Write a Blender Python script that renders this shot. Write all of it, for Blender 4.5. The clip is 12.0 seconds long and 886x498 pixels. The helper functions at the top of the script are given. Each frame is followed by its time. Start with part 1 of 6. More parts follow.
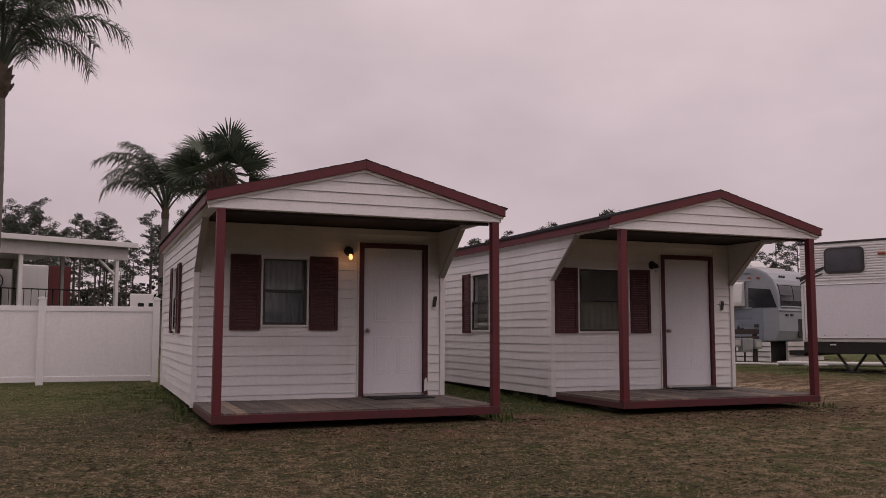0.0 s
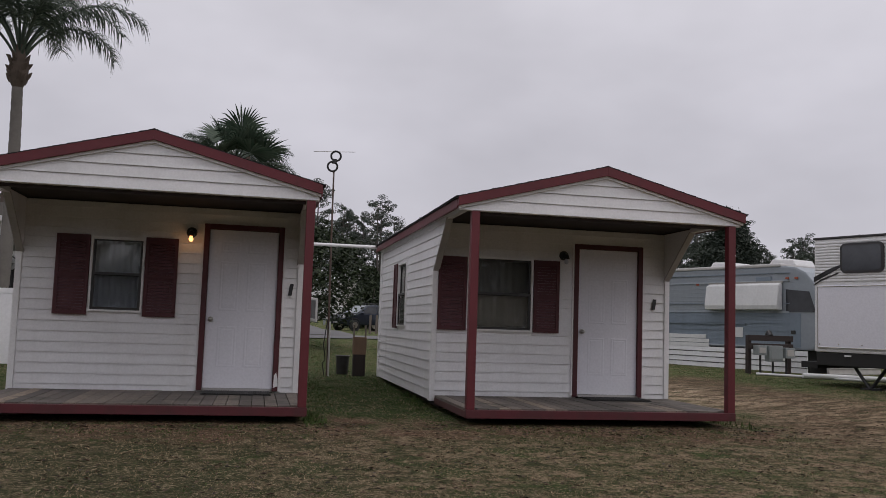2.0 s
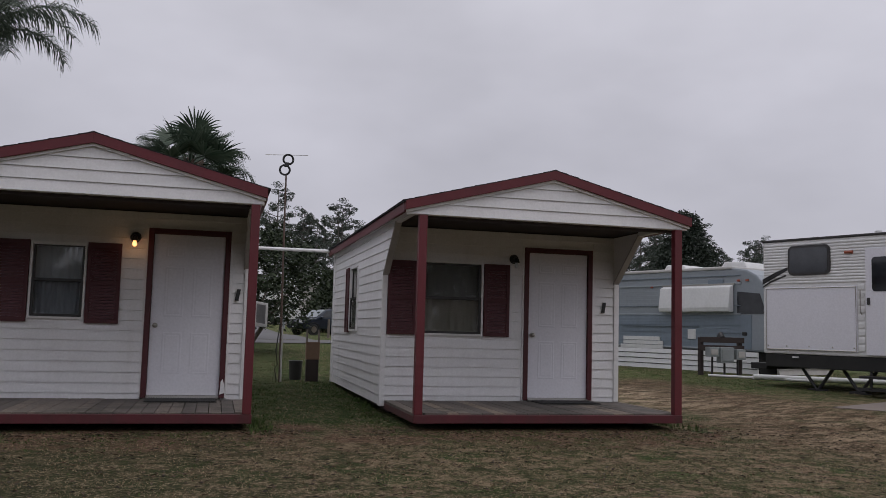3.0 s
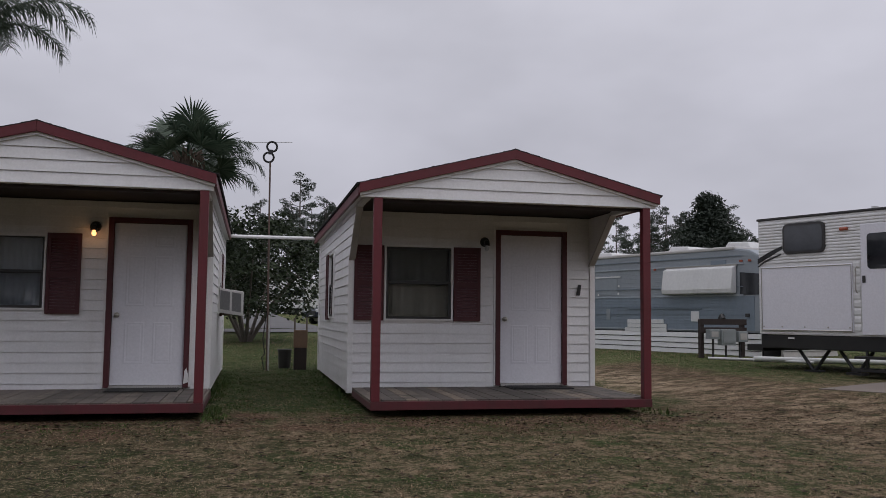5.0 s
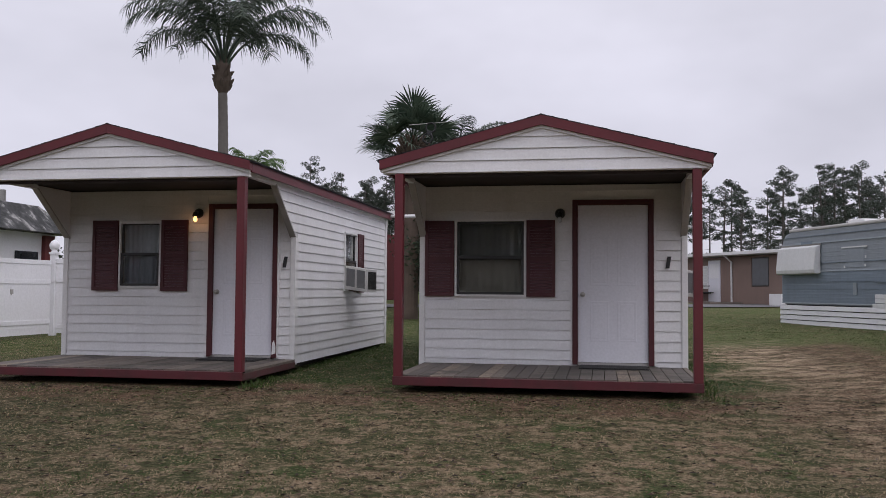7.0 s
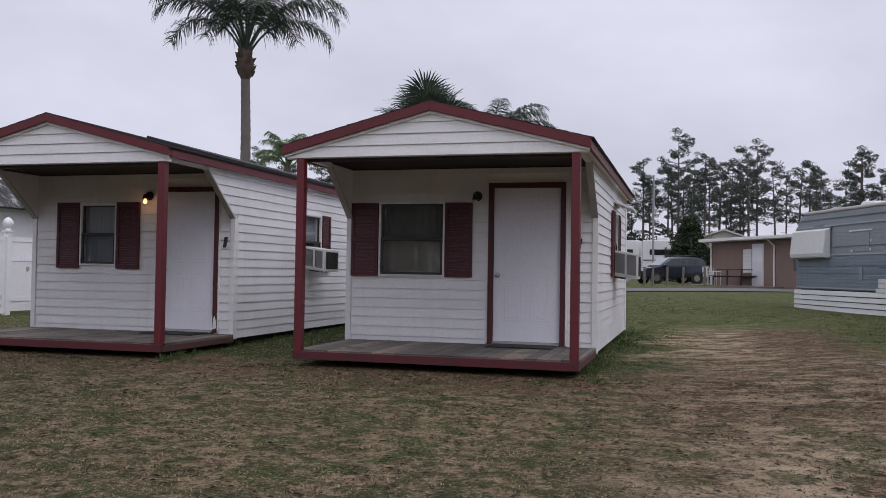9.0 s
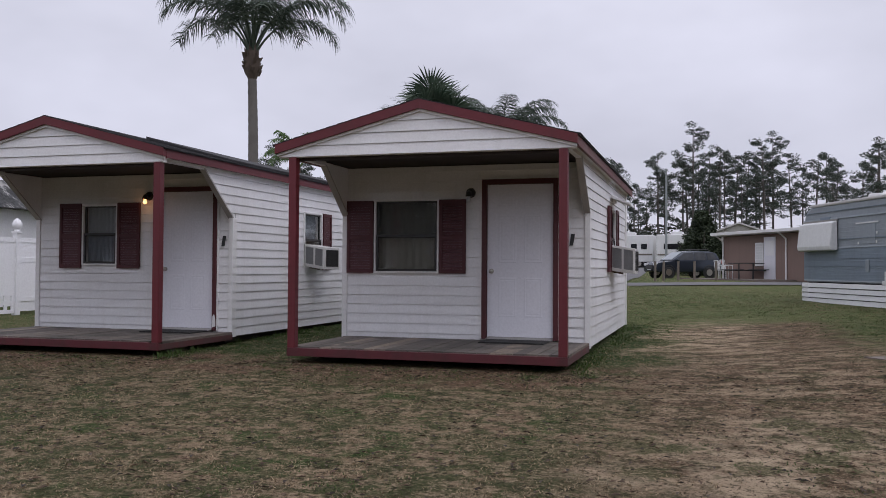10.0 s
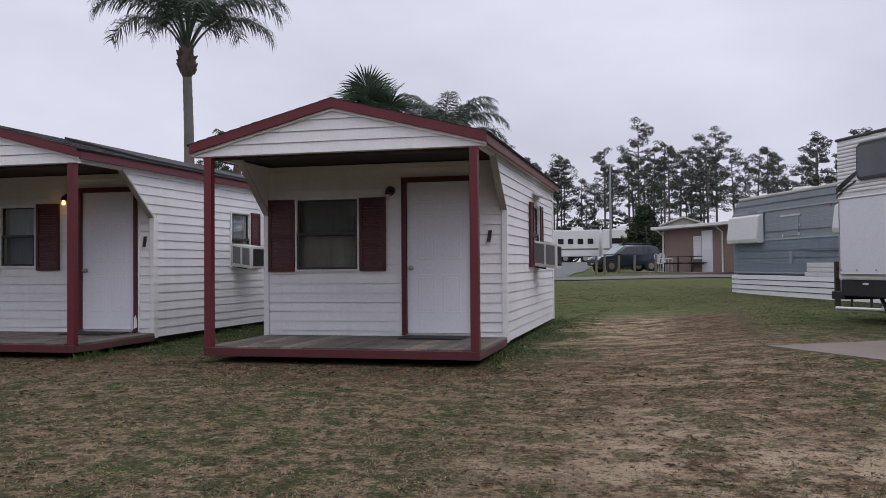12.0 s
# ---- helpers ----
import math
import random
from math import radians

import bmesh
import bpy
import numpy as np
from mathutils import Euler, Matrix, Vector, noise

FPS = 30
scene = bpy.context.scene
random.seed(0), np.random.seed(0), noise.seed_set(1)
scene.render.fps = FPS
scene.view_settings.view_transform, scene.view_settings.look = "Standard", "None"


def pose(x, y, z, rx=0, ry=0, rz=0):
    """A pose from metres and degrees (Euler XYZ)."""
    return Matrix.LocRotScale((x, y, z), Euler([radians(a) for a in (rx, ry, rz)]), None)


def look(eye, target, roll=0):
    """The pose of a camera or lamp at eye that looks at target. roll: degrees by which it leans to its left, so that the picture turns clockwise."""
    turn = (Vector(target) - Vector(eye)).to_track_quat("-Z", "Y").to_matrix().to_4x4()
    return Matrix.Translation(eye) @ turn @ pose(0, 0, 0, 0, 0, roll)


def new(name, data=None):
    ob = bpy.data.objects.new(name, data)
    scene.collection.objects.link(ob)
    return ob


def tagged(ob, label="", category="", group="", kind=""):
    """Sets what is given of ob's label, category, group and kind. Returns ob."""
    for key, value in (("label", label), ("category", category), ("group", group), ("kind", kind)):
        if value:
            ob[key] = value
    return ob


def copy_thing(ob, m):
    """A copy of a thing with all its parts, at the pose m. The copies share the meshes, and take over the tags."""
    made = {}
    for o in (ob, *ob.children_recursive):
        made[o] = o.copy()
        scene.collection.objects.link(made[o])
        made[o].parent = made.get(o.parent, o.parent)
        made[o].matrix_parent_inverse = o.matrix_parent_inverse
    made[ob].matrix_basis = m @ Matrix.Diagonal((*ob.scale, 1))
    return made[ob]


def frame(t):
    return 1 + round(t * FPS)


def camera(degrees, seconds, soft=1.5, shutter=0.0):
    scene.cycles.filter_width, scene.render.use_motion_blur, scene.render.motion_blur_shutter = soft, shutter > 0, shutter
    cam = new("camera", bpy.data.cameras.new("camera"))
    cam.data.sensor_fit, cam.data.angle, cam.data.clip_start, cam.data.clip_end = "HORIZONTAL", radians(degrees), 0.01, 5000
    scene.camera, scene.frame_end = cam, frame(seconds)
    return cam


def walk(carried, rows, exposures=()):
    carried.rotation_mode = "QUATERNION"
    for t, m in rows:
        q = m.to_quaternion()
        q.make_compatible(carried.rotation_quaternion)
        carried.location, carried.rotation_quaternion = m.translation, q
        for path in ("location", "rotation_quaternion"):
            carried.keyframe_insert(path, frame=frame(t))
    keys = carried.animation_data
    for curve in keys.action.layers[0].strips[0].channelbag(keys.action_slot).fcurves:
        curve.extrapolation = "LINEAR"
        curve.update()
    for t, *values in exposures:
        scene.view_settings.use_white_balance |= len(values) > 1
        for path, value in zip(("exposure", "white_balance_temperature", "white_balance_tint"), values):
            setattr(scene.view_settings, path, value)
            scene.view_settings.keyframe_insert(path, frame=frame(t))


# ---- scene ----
cam = camera(53.9, 12.0, 0.8)
METRES, EYE, TILT, LEAN, TURN = 11.897, 1.38, 0.0, 0.0, -22.0
ROWS = [
    (0.0, 0.0, 0.0, 0.0, -0.01, 5.33, -0.08),
    (0.3, 0.0931, 0.0401, -0.0004, 3.0, 5.52, -0.9),
    (0.5, 0.1473, 0.0641, -0.0005, 4.3, 5.62, -1.43),
    (0.7, 0.191, 0.0842, -0.0001, 6.29, 5.7, -1.61),
    (1.0, 0.2399, 0.106, 0.0006, 7.29, 5.43, -1.88),
    (1.2, 0.2647, 0.1156, 0.0005, 8.85, 5.28, -1.83),
    (1.5, 0.2925, 0.1262, 0.0002, 10.31, 5.09, -1.76),
    (2.0, 0.3209, 0.1396, 0.0006, 9.92, 5.05, -1.92),
    (2.5, 0.3336, 0.1458, 0.0018, 9.12, 5.15, -1.62),
    (3.0, 0.3348, 0.1458, 0.0022, 7.49, 5.34, -1.53),
    (3.2, 0.3353, 0.146, 0.0022, 7.05, 5.3, -1.5),
    (5.0, 0.4024, 0.1761, 0.0006, 9.59, 4.5, -0.62),
    (5.5, 0.4577, 0.2007, 0.0013, 14.69, 3.87, 0.35),
    (5.7, 0.4839, 0.2115, 0.0019, 16.41, 3.45, 0.35),
    (5.8, 0.498, 0.2175, 0.0021, 20.06, 3.06, 0.35),
    (6.0, 0.5268, 0.2293, 0.0025, 25.42, 2.89, 0.35),
    (6.2, 0.5575, 0.2435, 0.0023, 30.97, 2.96, 0.19),
    (6.5, 0.6047, 0.2663, 0.0019, 32.02, 2.76, -0.05),
    (7.0, 0.6801, 0.2988, 0.0023, 32.15, 2.76, -0.4),
    (7.5, 0.7413, 0.3268, 0.002, 33.8, 2.36, -0.8),
    (9.5, 0.8671, 0.384, 0.0022, 38.46, 1.39, -0.68),
    (10.0, 0.8758, 0.3877, 0.0025, 38.93, 1.27, -0.35),
    (10.5, 0.8834, 0.3908, 0.0026, 39.18, 1.25, 0.09),
    (11.0, 0.8901, 0.395, 0.0023, 39.55, 1.25, 0.35),
    (11.5, 0.8972, 0.3983, 0.0022, 39.9, 1.15, 0.5),
    (11.7, 0.9025, 0.4002, 0.0023, 40.14, 1.16, 0.49),
    (12.0, 0.9128, 0.4032, 0.0027, 35.93, 1.06, 0.47),
]
EXPOSURES = [
    (0.0, -0.55, 7500, 31), (0.5, -0.46, 7400, 28), (1.0, -0.36, 7000, 19), (1.5, -0.22, 6800, 13), (2.0, -0.38, 6550, 13), (2.5, -0.45, 6500, 13), (3.0, -0.50, 6400, 13), (5.0, -0.48, 6350, 13),
    (5.5, -0.12, 6350, 14), (6.0, -0.07, 6350, 15), (6.5, -0.08, 6350, 15), (7.5, -0.08, 6250, 15), (9.5, -0.12, 6150, 15), (12.0, -0.08, 6150, 15),
]
walk(cam, [(t, pose(0, 0, EYE, TILT, LEAN, TURN) @ pose(METRES * x, METRES * y, METRES * z, 90 + pitch, roll, yaw)) for t, x, y, z, yaw, pitch, roll in ROWS], EXPOSURES)

# ---- sky and light ----
world = bpy.data.worlds.new("overcast_sky")
scene.world = world
world.use_nodes = True
wn, wl = world.node_tree.nodes, world.node_tree.links
wn.clear()
w_out = wn.new("ShaderNodeOutputWorld")
w_bg = wn.new("ShaderNodeBackground")
w_sky = wn.new("ShaderNodeTexSky")
w_sky.sky_type, w_sky.sun_disc = "NISHITA", False
w_sky.sun_elevation, w_sky.sun_rotation = radians(52), radians(125)
w_dim = wn.new("ShaderNodeVectorMath")
w_dim.operation = "SCALE"
w_dim.inputs["Scale"].default_value = 0.12
wl.new(w_sky.outputs[0], w_dim.inputs[0])
w_co = wn.new("ShaderNodeTexCoord")
w_sep = wn.new("ShaderNodeSeparateXYZ")
wl.new(w_co.outputs["Generated"], w_sep.inputs[0])
# a full cloud deck: even near the horizon, brighter towards the zenith
w_ramp = wn.new("ShaderNodeValToRGB")
w_ramp.color_ramp.interpolation = "EASE"
w_ramp.color_ramp.elements[0].position, w_ramp.color_ramp.elements[0].color = 0.10, (0.72, 0.715, 0.78, 1)
w_ramp.color_ramp.elements[1].position, w_ramp.color_ramp.elements[1].color = 1.0, (1.36, 1.36, 1.42, 1)
wl.new(w_sep.outputs["Z"], w_ramp.inputs[0])
w_map = wn.new("ShaderNodeMapping")
w_map.inputs["Scale"].default_value = (1.5, 1.5, 3.0)
wl.new(w_co.outputs["Generated"], w_map.inputs[0])
w_noise = wn.new("ShaderNodeTexNoise")
w_noise.inputs["Scale"].default_value, w_noise.inputs["Detail"].default_value = 2.1, 4.0
wl.new(w_map.outputs[0], w_noise.inputs["Vector"])
w_cl = wn.new("ShaderNodeMapRange")
w_cl.inputs["From Min"].default_value, w_cl.inputs["From Max"].default_value = 0.3, 0.7
w_cl.inputs["To Min"].default_value, w_cl.inputs["To Max"].default_value = 0.87, 1.12
wl.new(w_noise.outputs["Fac"], w_cl.inputs["Value"])
w_mul = wn.new("ShaderNodeVectorMath")
w_mul.operation = "SCALE"
wl.new(w_ramp.outputs[0], w_mul.inputs[0])
wl.new(w_cl.outputs[0], w_mul.inputs["Scale"])
w_mix = wn.new("ShaderNodeMix")
w_mix.data_type = "RGBA"
w_mix.inputs["Factor"].default_value = 0.94
wl.new(w_dim.outputs[0], w_mix.inputs["A"])
wl.new(w_mul.outputs[0], w_mix.inputs["B"])
wl.new(w_mix.outputs["Result"], w_bg.inputs["Color"])
w_bg.inputs["Strength"].default_value = 1.0
wl.new(w_bg.outputs[0], w_out.inputs[0])

sun = new("sun", bpy.data.lights.new("sun", "SUN"))
sun.data.energy, sun.data.angle, sun.data.color = 0.6, radians(30), (1.0, 0.97, 0.93)
sun.matrix_world = look((26, -4, 30), (7, 10, 0))

# ---- materials ----


def material(name, build):
    m = bpy.data.materials.new(name)
    m.use_nodes = True
    nt = m.node_tree
    b = nt.nodes["Principled BSDF"]
    build(nt, b)
    return m


def noise_node(nt, scale, detail=4.0, vec=None, rough=0.55):
    n = nt.nodes.new("ShaderNodeTexNoise")
    n.inputs["Scale"].default_value, n.inputs["Detail"].default_value, n.inputs["Roughness"].default_value = scale, detail, rough
    if vec is None:
        tc = nt.nodes.new("ShaderNodeTexCoord")
        vec = tc.outputs["Object"]
    nt.links.new(vec, n.inputs["Vector"])
    return n.outputs["Fac"]


def stretched(nt, sx, sy, sz):
    tc = nt.nodes.new("ShaderNodeTexCoord")
    mp = nt.nodes.new("ShaderNodeMapping")
    mp.inputs["Scale"].default_value = (sx, sy, sz)
    nt.links.new(tc.outputs["Object"], mp.inputs[0])
    return mp.outputs[0]


def ramp(nt, fac, stops):
    r = nt.nodes.new("ShaderNodeValToRGB")
    e = r.color_ramp.elements
    while len(e) < len(stops):
        e.new(0.5)
    for k, (p, c) in enumerate(stops):
        e[k].position, e[k].color = p, (*c, 1)
    nt.links.new(fac, r.inputs[0])
    return r.outputs[0]


def mixed(nt, fac, a, b, mode="MIX"):
    n = nt.nodes.new("ShaderNodeMix")
    n.data_type, n.blend_type = "RGBA", mode
    for sock, v in ((n.inputs["Factor"], fac), (n.inputs["A"], a), (n.inputs["B"], b)):
        if isinstance(v, (int, float)):
            sock.default_value = v
        elif isinstance(v, tuple):
            sock.default_value = (*v, 1)
        else:
            nt.links.new(v, sock)
    return n.outputs["Result"]


def bump(nt, b, height, strength, distance=0.01):
    n = nt.nodes.new("ShaderNodeBump")
    n.inputs["Strength"].default_value, n.inputs["Distance"].default_value = strength, distance
    nt.links.new(height, n.inputs["Height"])
    nt.links.new(n.outputs[0], b.inputs["Normal"])


def painted(name, col, dirt, rough=0.55, grime=0.5, fine=40.0, big=1.3, streak=True, relief=0.15, metal=0.0, vary=0.0):
    """Paint or coated sheet: base colour, large grime, fine speckle, run-down streaks."""
    def build(nt, b):
        f1 = noise_node(nt, big, 6)
        f2 = noise_node(nt, fine, 3)
        c = mixed(nt, ramp(nt, f1, [(0.42, (0, 0, 0)), (0.75, (grime, grime, grime))]), col, dirt)
        if streak:
            f3 = noise_node(nt, 5.0, 4, stretched(nt, 1, 1, 0.07))
            c = mixed(nt, ramp(nt, f3, [(0.5, (0, 0, 0)), (0.8, (grime, grime, grime))]), c, dirt)
        c = mixed(nt, 0.25, c, ramp(nt, f2, [(0.3, tuple(v * 0.75 for v in col)), (0.7, tuple(min(1, v * 1.12) for v in col))]))
        if vary:
            oi = nt.nodes.new("ShaderNodeObjectInfo")
            c = mixed(nt, 1.0, c, ramp(nt, oi.outputs["Random"], [(0, (1 - vary,) * 3), (1, (1, 1, 1))]), "MULTIPLY")
        nt.links.new(c, b.inputs["Base Color"])
        b.inputs["Roughness"].default_value, b.inputs["Metallic"].default_value = rough, metal
        bump(nt, b, f2, relief, 0.004)
    return material(name, build)


WHITE_SIDING = painted("white_vinyl_siding", (0.80, 0.79, 0.80), (0.52, 0.50, 0.47), 0.5, 0.35, vary=0.06)
WHITE_TRIM = painted("white_trim", (0.80, 0.79, 0.79), (0.55, 0.53, 0.5), 0.45, 0.3)
WHITE_DOOR = painted("white_enamel_door", (0.74, 0.735, 0.79), (0.64, 0.63, 0.65), 0.4, 0.2, 30, 1.4, False, relief=0.03)
MAROON = painted("maroon_paint", (0.130, 0.0165, 0.024), (0.065, 0.016, 0.017), 0.5, 0.5, 30, 2.0, relief=0.3)
# grubby maroon, with the front rim's shade darkened into the colour
RIM_SHADED = painted("shaded_grubby_maroon_rim", (0.092, 0.0145, 0.020), (0.040, 0.018, 0.016), 0.6, 0.9, 22, 2.4, relief=0.4)
RIM_WORN = painted("bare_worn_maroon", (0.105, 0.034, 0.034), (0.07, 0.05, 0.045), 0.75, 0.9, 22, 2.2, relief=0.4)
EAVE_WORN = painted("sun_bleached_maroon", (0.155, 0.060, 0.058), (0.17, 0.12, 0.11), 0.7, 0.8, 18, 1.4, relief=0.3)
# maroon trim paint, darkened to carry the porch shade on the casing
CASING = painted("shaded_maroon_casing", (0.082, 0.014, 0.019), (0.045, 0.012, 0.013), 0.55, 0.6, 30, 2.0, relief=0.3)
MAROON_FLAT = painted("maroon_shutter_plastic", (0.072, 0.013, 0.018), (0.05, 0.014, 0.014), 0.6, 0.5, 60, 3.0, relief=0.2)
# near-black brown shared by the porch ceiling and rough timbers
DARK_CEILING = painted("near_black_ceiling", (0.035, 0.024, 0.022), (0.02, 0.015, 0.014), 0.8, 0.6, 25, 2.0, False)
GREY_WING = painted("weathered_grey_trim", (0.46, 0.44, 0.42), (0.28, 0.26, 0.24), 0.7, 0.6, 30, 3.0)
SHINGLE = painted("asphalt_shingle", (0.035, 0.033, 0.036), (0.02, 0.02, 0.02), 0.9, 0.7, 120, 2.0, False, 0.6)
BRONZE = painted("dark_bronze_frame", (0.03, 0.028, 0.028), (0.02, 0.02, 0.02), 0.4, 0.4, 30, 3.0, False)
CONCRETE = painted("concrete", (0.20, 0.165, 0.145), (0.12, 0.094, 0.08), 0.9, 0.7, 60, 1.2, False, 0.3)
ROOM = painted("room_lining", (0.35, 0.33, 0.30), (0.28, 0.26, 0.24), 0.9, 0.3, 20, 2.0, False)
BLACK = painted("black_metal", (0.02, 0.02, 0.022), (0.035, 0.03, 0.028), 0.45, 0.5, 50, 4.0, False)
RUBBER = painted("black_rubber", (0.018, 0.018, 0.018), (0.04, 0.037, 0.033), 0.8, 0.5, 60, 4.0, False)
# pale base colour stands in for the sky mirrored in the windscreen
SKY_TONED_GLASS = painted("painted_sky_reflection_glass", (0.22, 0.25, 0.27), (0.14, 0.16, 0.17), 0.08, 0.5, 30, 4.0, False, 0.02)
HAZY_GLASS = painted("hazy_glass", (0.075, 0.08, 0.09), (0.04, 0.042, 0.048), 0.12, 0.5, 30, 4.0, False, 0.02)
BLINDS = painted("grey_blind", (0.52, 0.54, 0.58), (0.44, 0.45, 0.48), 0.7, 0.3, 30, 3.0, False)
SHEER = painted("sheer_curtain", (0.32, 0.30, 0.255), (0.20, 0.185, 0.16), 0.9, 0.7, 8, 4.0, True)
DUSK_BLIND = painted("blue_grey_curtain", (0.29, 0.31, 0.35), (0.24, 0.255, 0.285), 0.9, 0.4, 10, 4.0, False)
DARK_CURTAIN = painted("dark_curtain", (0.18, 0.18, 0.168), (0.13, 0.13, 0.12), 0.9, 0.6, 10, 4.0, True)


def build_steel(nt, b):
    b.inputs["Base Color"].default_value = (0.45, 0.43, 0.40, 1)
    b.inputs["Metallic"].default_value, b.inputs["Roughness"].default_value = 1.0, 0.32


STEEL = material("worn_steel", build_steel)


def build_glass(nt, b):
    b.inputs["Base Color"].default_value = (0.9, 0.92, 0.92, 1)
    b.inputs["Roughness"].default_value, b.inputs["IOR"].default_value = 0.02, 1.45
    b.inputs["Transmission Weight"].default_value = 1.0


GLASS = material("window_glass", build_glass)


def build_dark_glass(nt, b):
    f = noise_node(nt, 3.0, 3)
    nt.links.new(ramp(nt, f, [(0.3, (0.012, 0.014, 0.017)), (0.7, (0.03, 0.033, 0.038))]), b.inputs["Base Color"])
    b.inputs["Roughness"].default_value = 0.06


DARK_GLASS = material("tinted_glass", build_dark_glass)


def build_bulb(nt, b):
    b.inputs["Base Color"].default_value = (1, 0.8, 0.5, 1)
    b.inputs["Emission Color"].default_value = (1.0, 0.40, 0.14, 1)
    b.inputs["Emission Strength"].default_value = 2.8


BULB = material("lit_bulb", build_bulb)


def build_deck(nt, b):
    oi = nt.nodes.new("ShaderNodeObjectInfo")
    tone = ramp(nt, oi.outputs["Random"], [(0, (0.085, 0.072, 0.064)), (0.45, (0.15, 0.127, 0.11)), (0.8, (0.20, 0.165, 0.135)), (1, (0.34, 0.265, 0.195))])
    grain = noise_node(nt, 14, 5, stretched(nt, 6, 0.5, 6))
    wear = noise_node(nt, 2.2, 6)
    c = mixed(nt, ramp(nt, grain, [(0.35, (0.6, 0.6, 0.6)), (0.7, (0, 0, 0))]), tone, (0.075, 0.062, 0.055))
    c = mixed(nt, ramp(nt, wear, [(0.5, (0, 0, 0)), (0.62, (0.75, 0.75, 0.75))]), c, (0.055, 0.050, 0.042))
    flake = noise_node(nt, 5.5, 7, None, 0.7)
    c = mixed(nt, ramp(nt, flake, [(0.62, (0, 0, 0)), (0.66, (0.85, 0.85, 0.85))]), c, (0.042, 0.036, 0.030))
    nt.links.new(c, b.inputs["Base Color"])
    b.inputs["Roughness"].default_value = 0.8
    bump(nt, b, grain, 0.4, 0.004)


DECK = material("weathered_deck_board", build_deck)


def build_ground(nt, b):
    """Thin winter lawn: straw and olive mottling, green tufts, soil by the decks, a worn sandy track."""
    tc = nt.nodes.new("ShaderNodeTexCoord")
    ob = tc.outputs["Object"]
    sep = nt.nodes.new("ShaderNodeSeparateXYZ")
    nt.links.new(ob, sep.inputs[0])
    X, Y = sep.outputs["X"], sep.outputs["Y"]

    def grey(fac, *stops):
        return ramp(nt, fac, [(p, (v, v, v)) for p, v in stops])

    def op(kind, a, c):
        p = nt.nodes.new("ShaderNodeMath")
        p.operation = kind
        for k, v in enumerate((a, c)):
            if isinstance(v, (int, float)):
                p.inputs[k].default_value = v
            else:
                nt.links.new(v, p.inputs[k])
        return p.outputs[0]

    def times(a, c):
        return op("MULTIPLY", a, c)

    big = noise_node(nt, 0.45, 5, ob)
    mid = noise_node(nt, 2.4, 6, ob, 0.68)
    clump = noise_node(nt, 5.5, 6, ob, 0.7)
    tuft = noise_node(nt, 12.0, 6, ob, 0.75)
    speck = noise_node(nt, 30.0, 6, ob, 0.8)
    fine = noise_node(nt, 70.0, 5, ob, 0.8)
    # edges of every zone wander by half a metre
    wx = op("ADD", X, times(op("SUBTRACT", noise_node(nt, 1.1, 5, ob, 0.65), 0.5), 2.4))
    wy = op("ADD", Y, times(op("SUBTRACT", noise_node(nt, 0.9, 5, ob, 0.65), 0.5), 3.0))

    def step(out, lo, hi):
        m = nt.nodes.new("ShaderNodeMapRange")
        m.interpolation_type = "SMOOTHSTEP"
        m.inputs["From Min"].default_value, m.inputs["From Max"].default_value = lo, hi
        nt.links.new(out, m.inputs["Value"])
        return m.outputs[0]

    def band(out, lo, hi, soft):
        return times(step(out, lo - soft, lo + soft), step(out, hi + soft, hi - soft))

    straw, olive, green, soil, sand = (0.275, 0.200, 0.128), (0.068, 0.076, 0.031), (0.046, 0.080, 0.021), (0.155, 0.088, 0.060), (0.54, 0.42, 0.29)
    c = mixed(nt, grey(clump, (0.43, 0.0), (0.55, 1.0)), olive, straw)
    patch = noise_node(nt, 3.6, 7, stretched(nt, 0.8, 1.2, 1), 0.7)
    c = mixed(nt, grey(patch, (0.40, 0.9), (0.48, 0.0)), c, (0.050, 0.057, 0.023))
    c = mixed(nt, grey(mid, (0.50, 0.0), (0.60, 0.75)), c, olive)
    c = mixed(nt, times(grey(mid, (0.34, 0.8), (0.44, 0.0)), step(Y, 10.5, 8.0)), c, (0.205, 0.132, 0.088))
    c = mixed(nt, grey(big, (0.50, 0.0), (0.64, 0.7)), c, (0.060, 0.068, 0.027))
    tufts = noise_node(nt, 1.7, 6, ob, 0.6)
    c = mixed(nt, grey(tufts, (0.57, 0.0), (0.63, 0.8)), c, green)
    # greyer, darker turf before the first cabin
    c = mixed(nt, times(step(wx, 8.0, 3.0), grey(mid, (0.4, 0.45), (0.6, 0.75))), c, (0.040, 0.043, 0.019))
    # lush sheet beside and behind the cabins
    lush = mixed(nt, clump, (0.044, 0.080, 0.019), (0.096, 0.136, 0.040))
    lush = mixed(nt, grey(big, (0.45, 0.0), (0.6, 0.45)), lush, (0.120, 0.118, 0.048))
    c = mixed(nt, times(step(wy, 11.2, 14.5), 0.92), c, lush)
    # worn track beside the second cabin
    track = times(times(band(wx, 10.9, 13.3, 0.45), band(wy, 2.5, 17.3, 1.0)), grey(mid, (0.30, 0.55), (0.5, 1.0)))
    turf = mixed(nt, grey(clump, (0.40, 0.0), (0.60, 1.0)), (0.072, 0.052, 0.030), (0.190, 0.122, 0.078))
    c = mixed(nt, track, c, turf)
    streak = noise_node(nt, 2.4, 7, stretched(nt, 0.8, 1.5, 1), 0.78)
    rut = times(times(grey(streak, (0.47, 0.0), (0.55, 1.0)), band(wx, 10.6, 12.1, 0.4)), band(wy, 12.2, 18.0, 1.8))
    c = mixed(nt, times(rut, 0.95), c, (0.56, 0.43, 0.295))
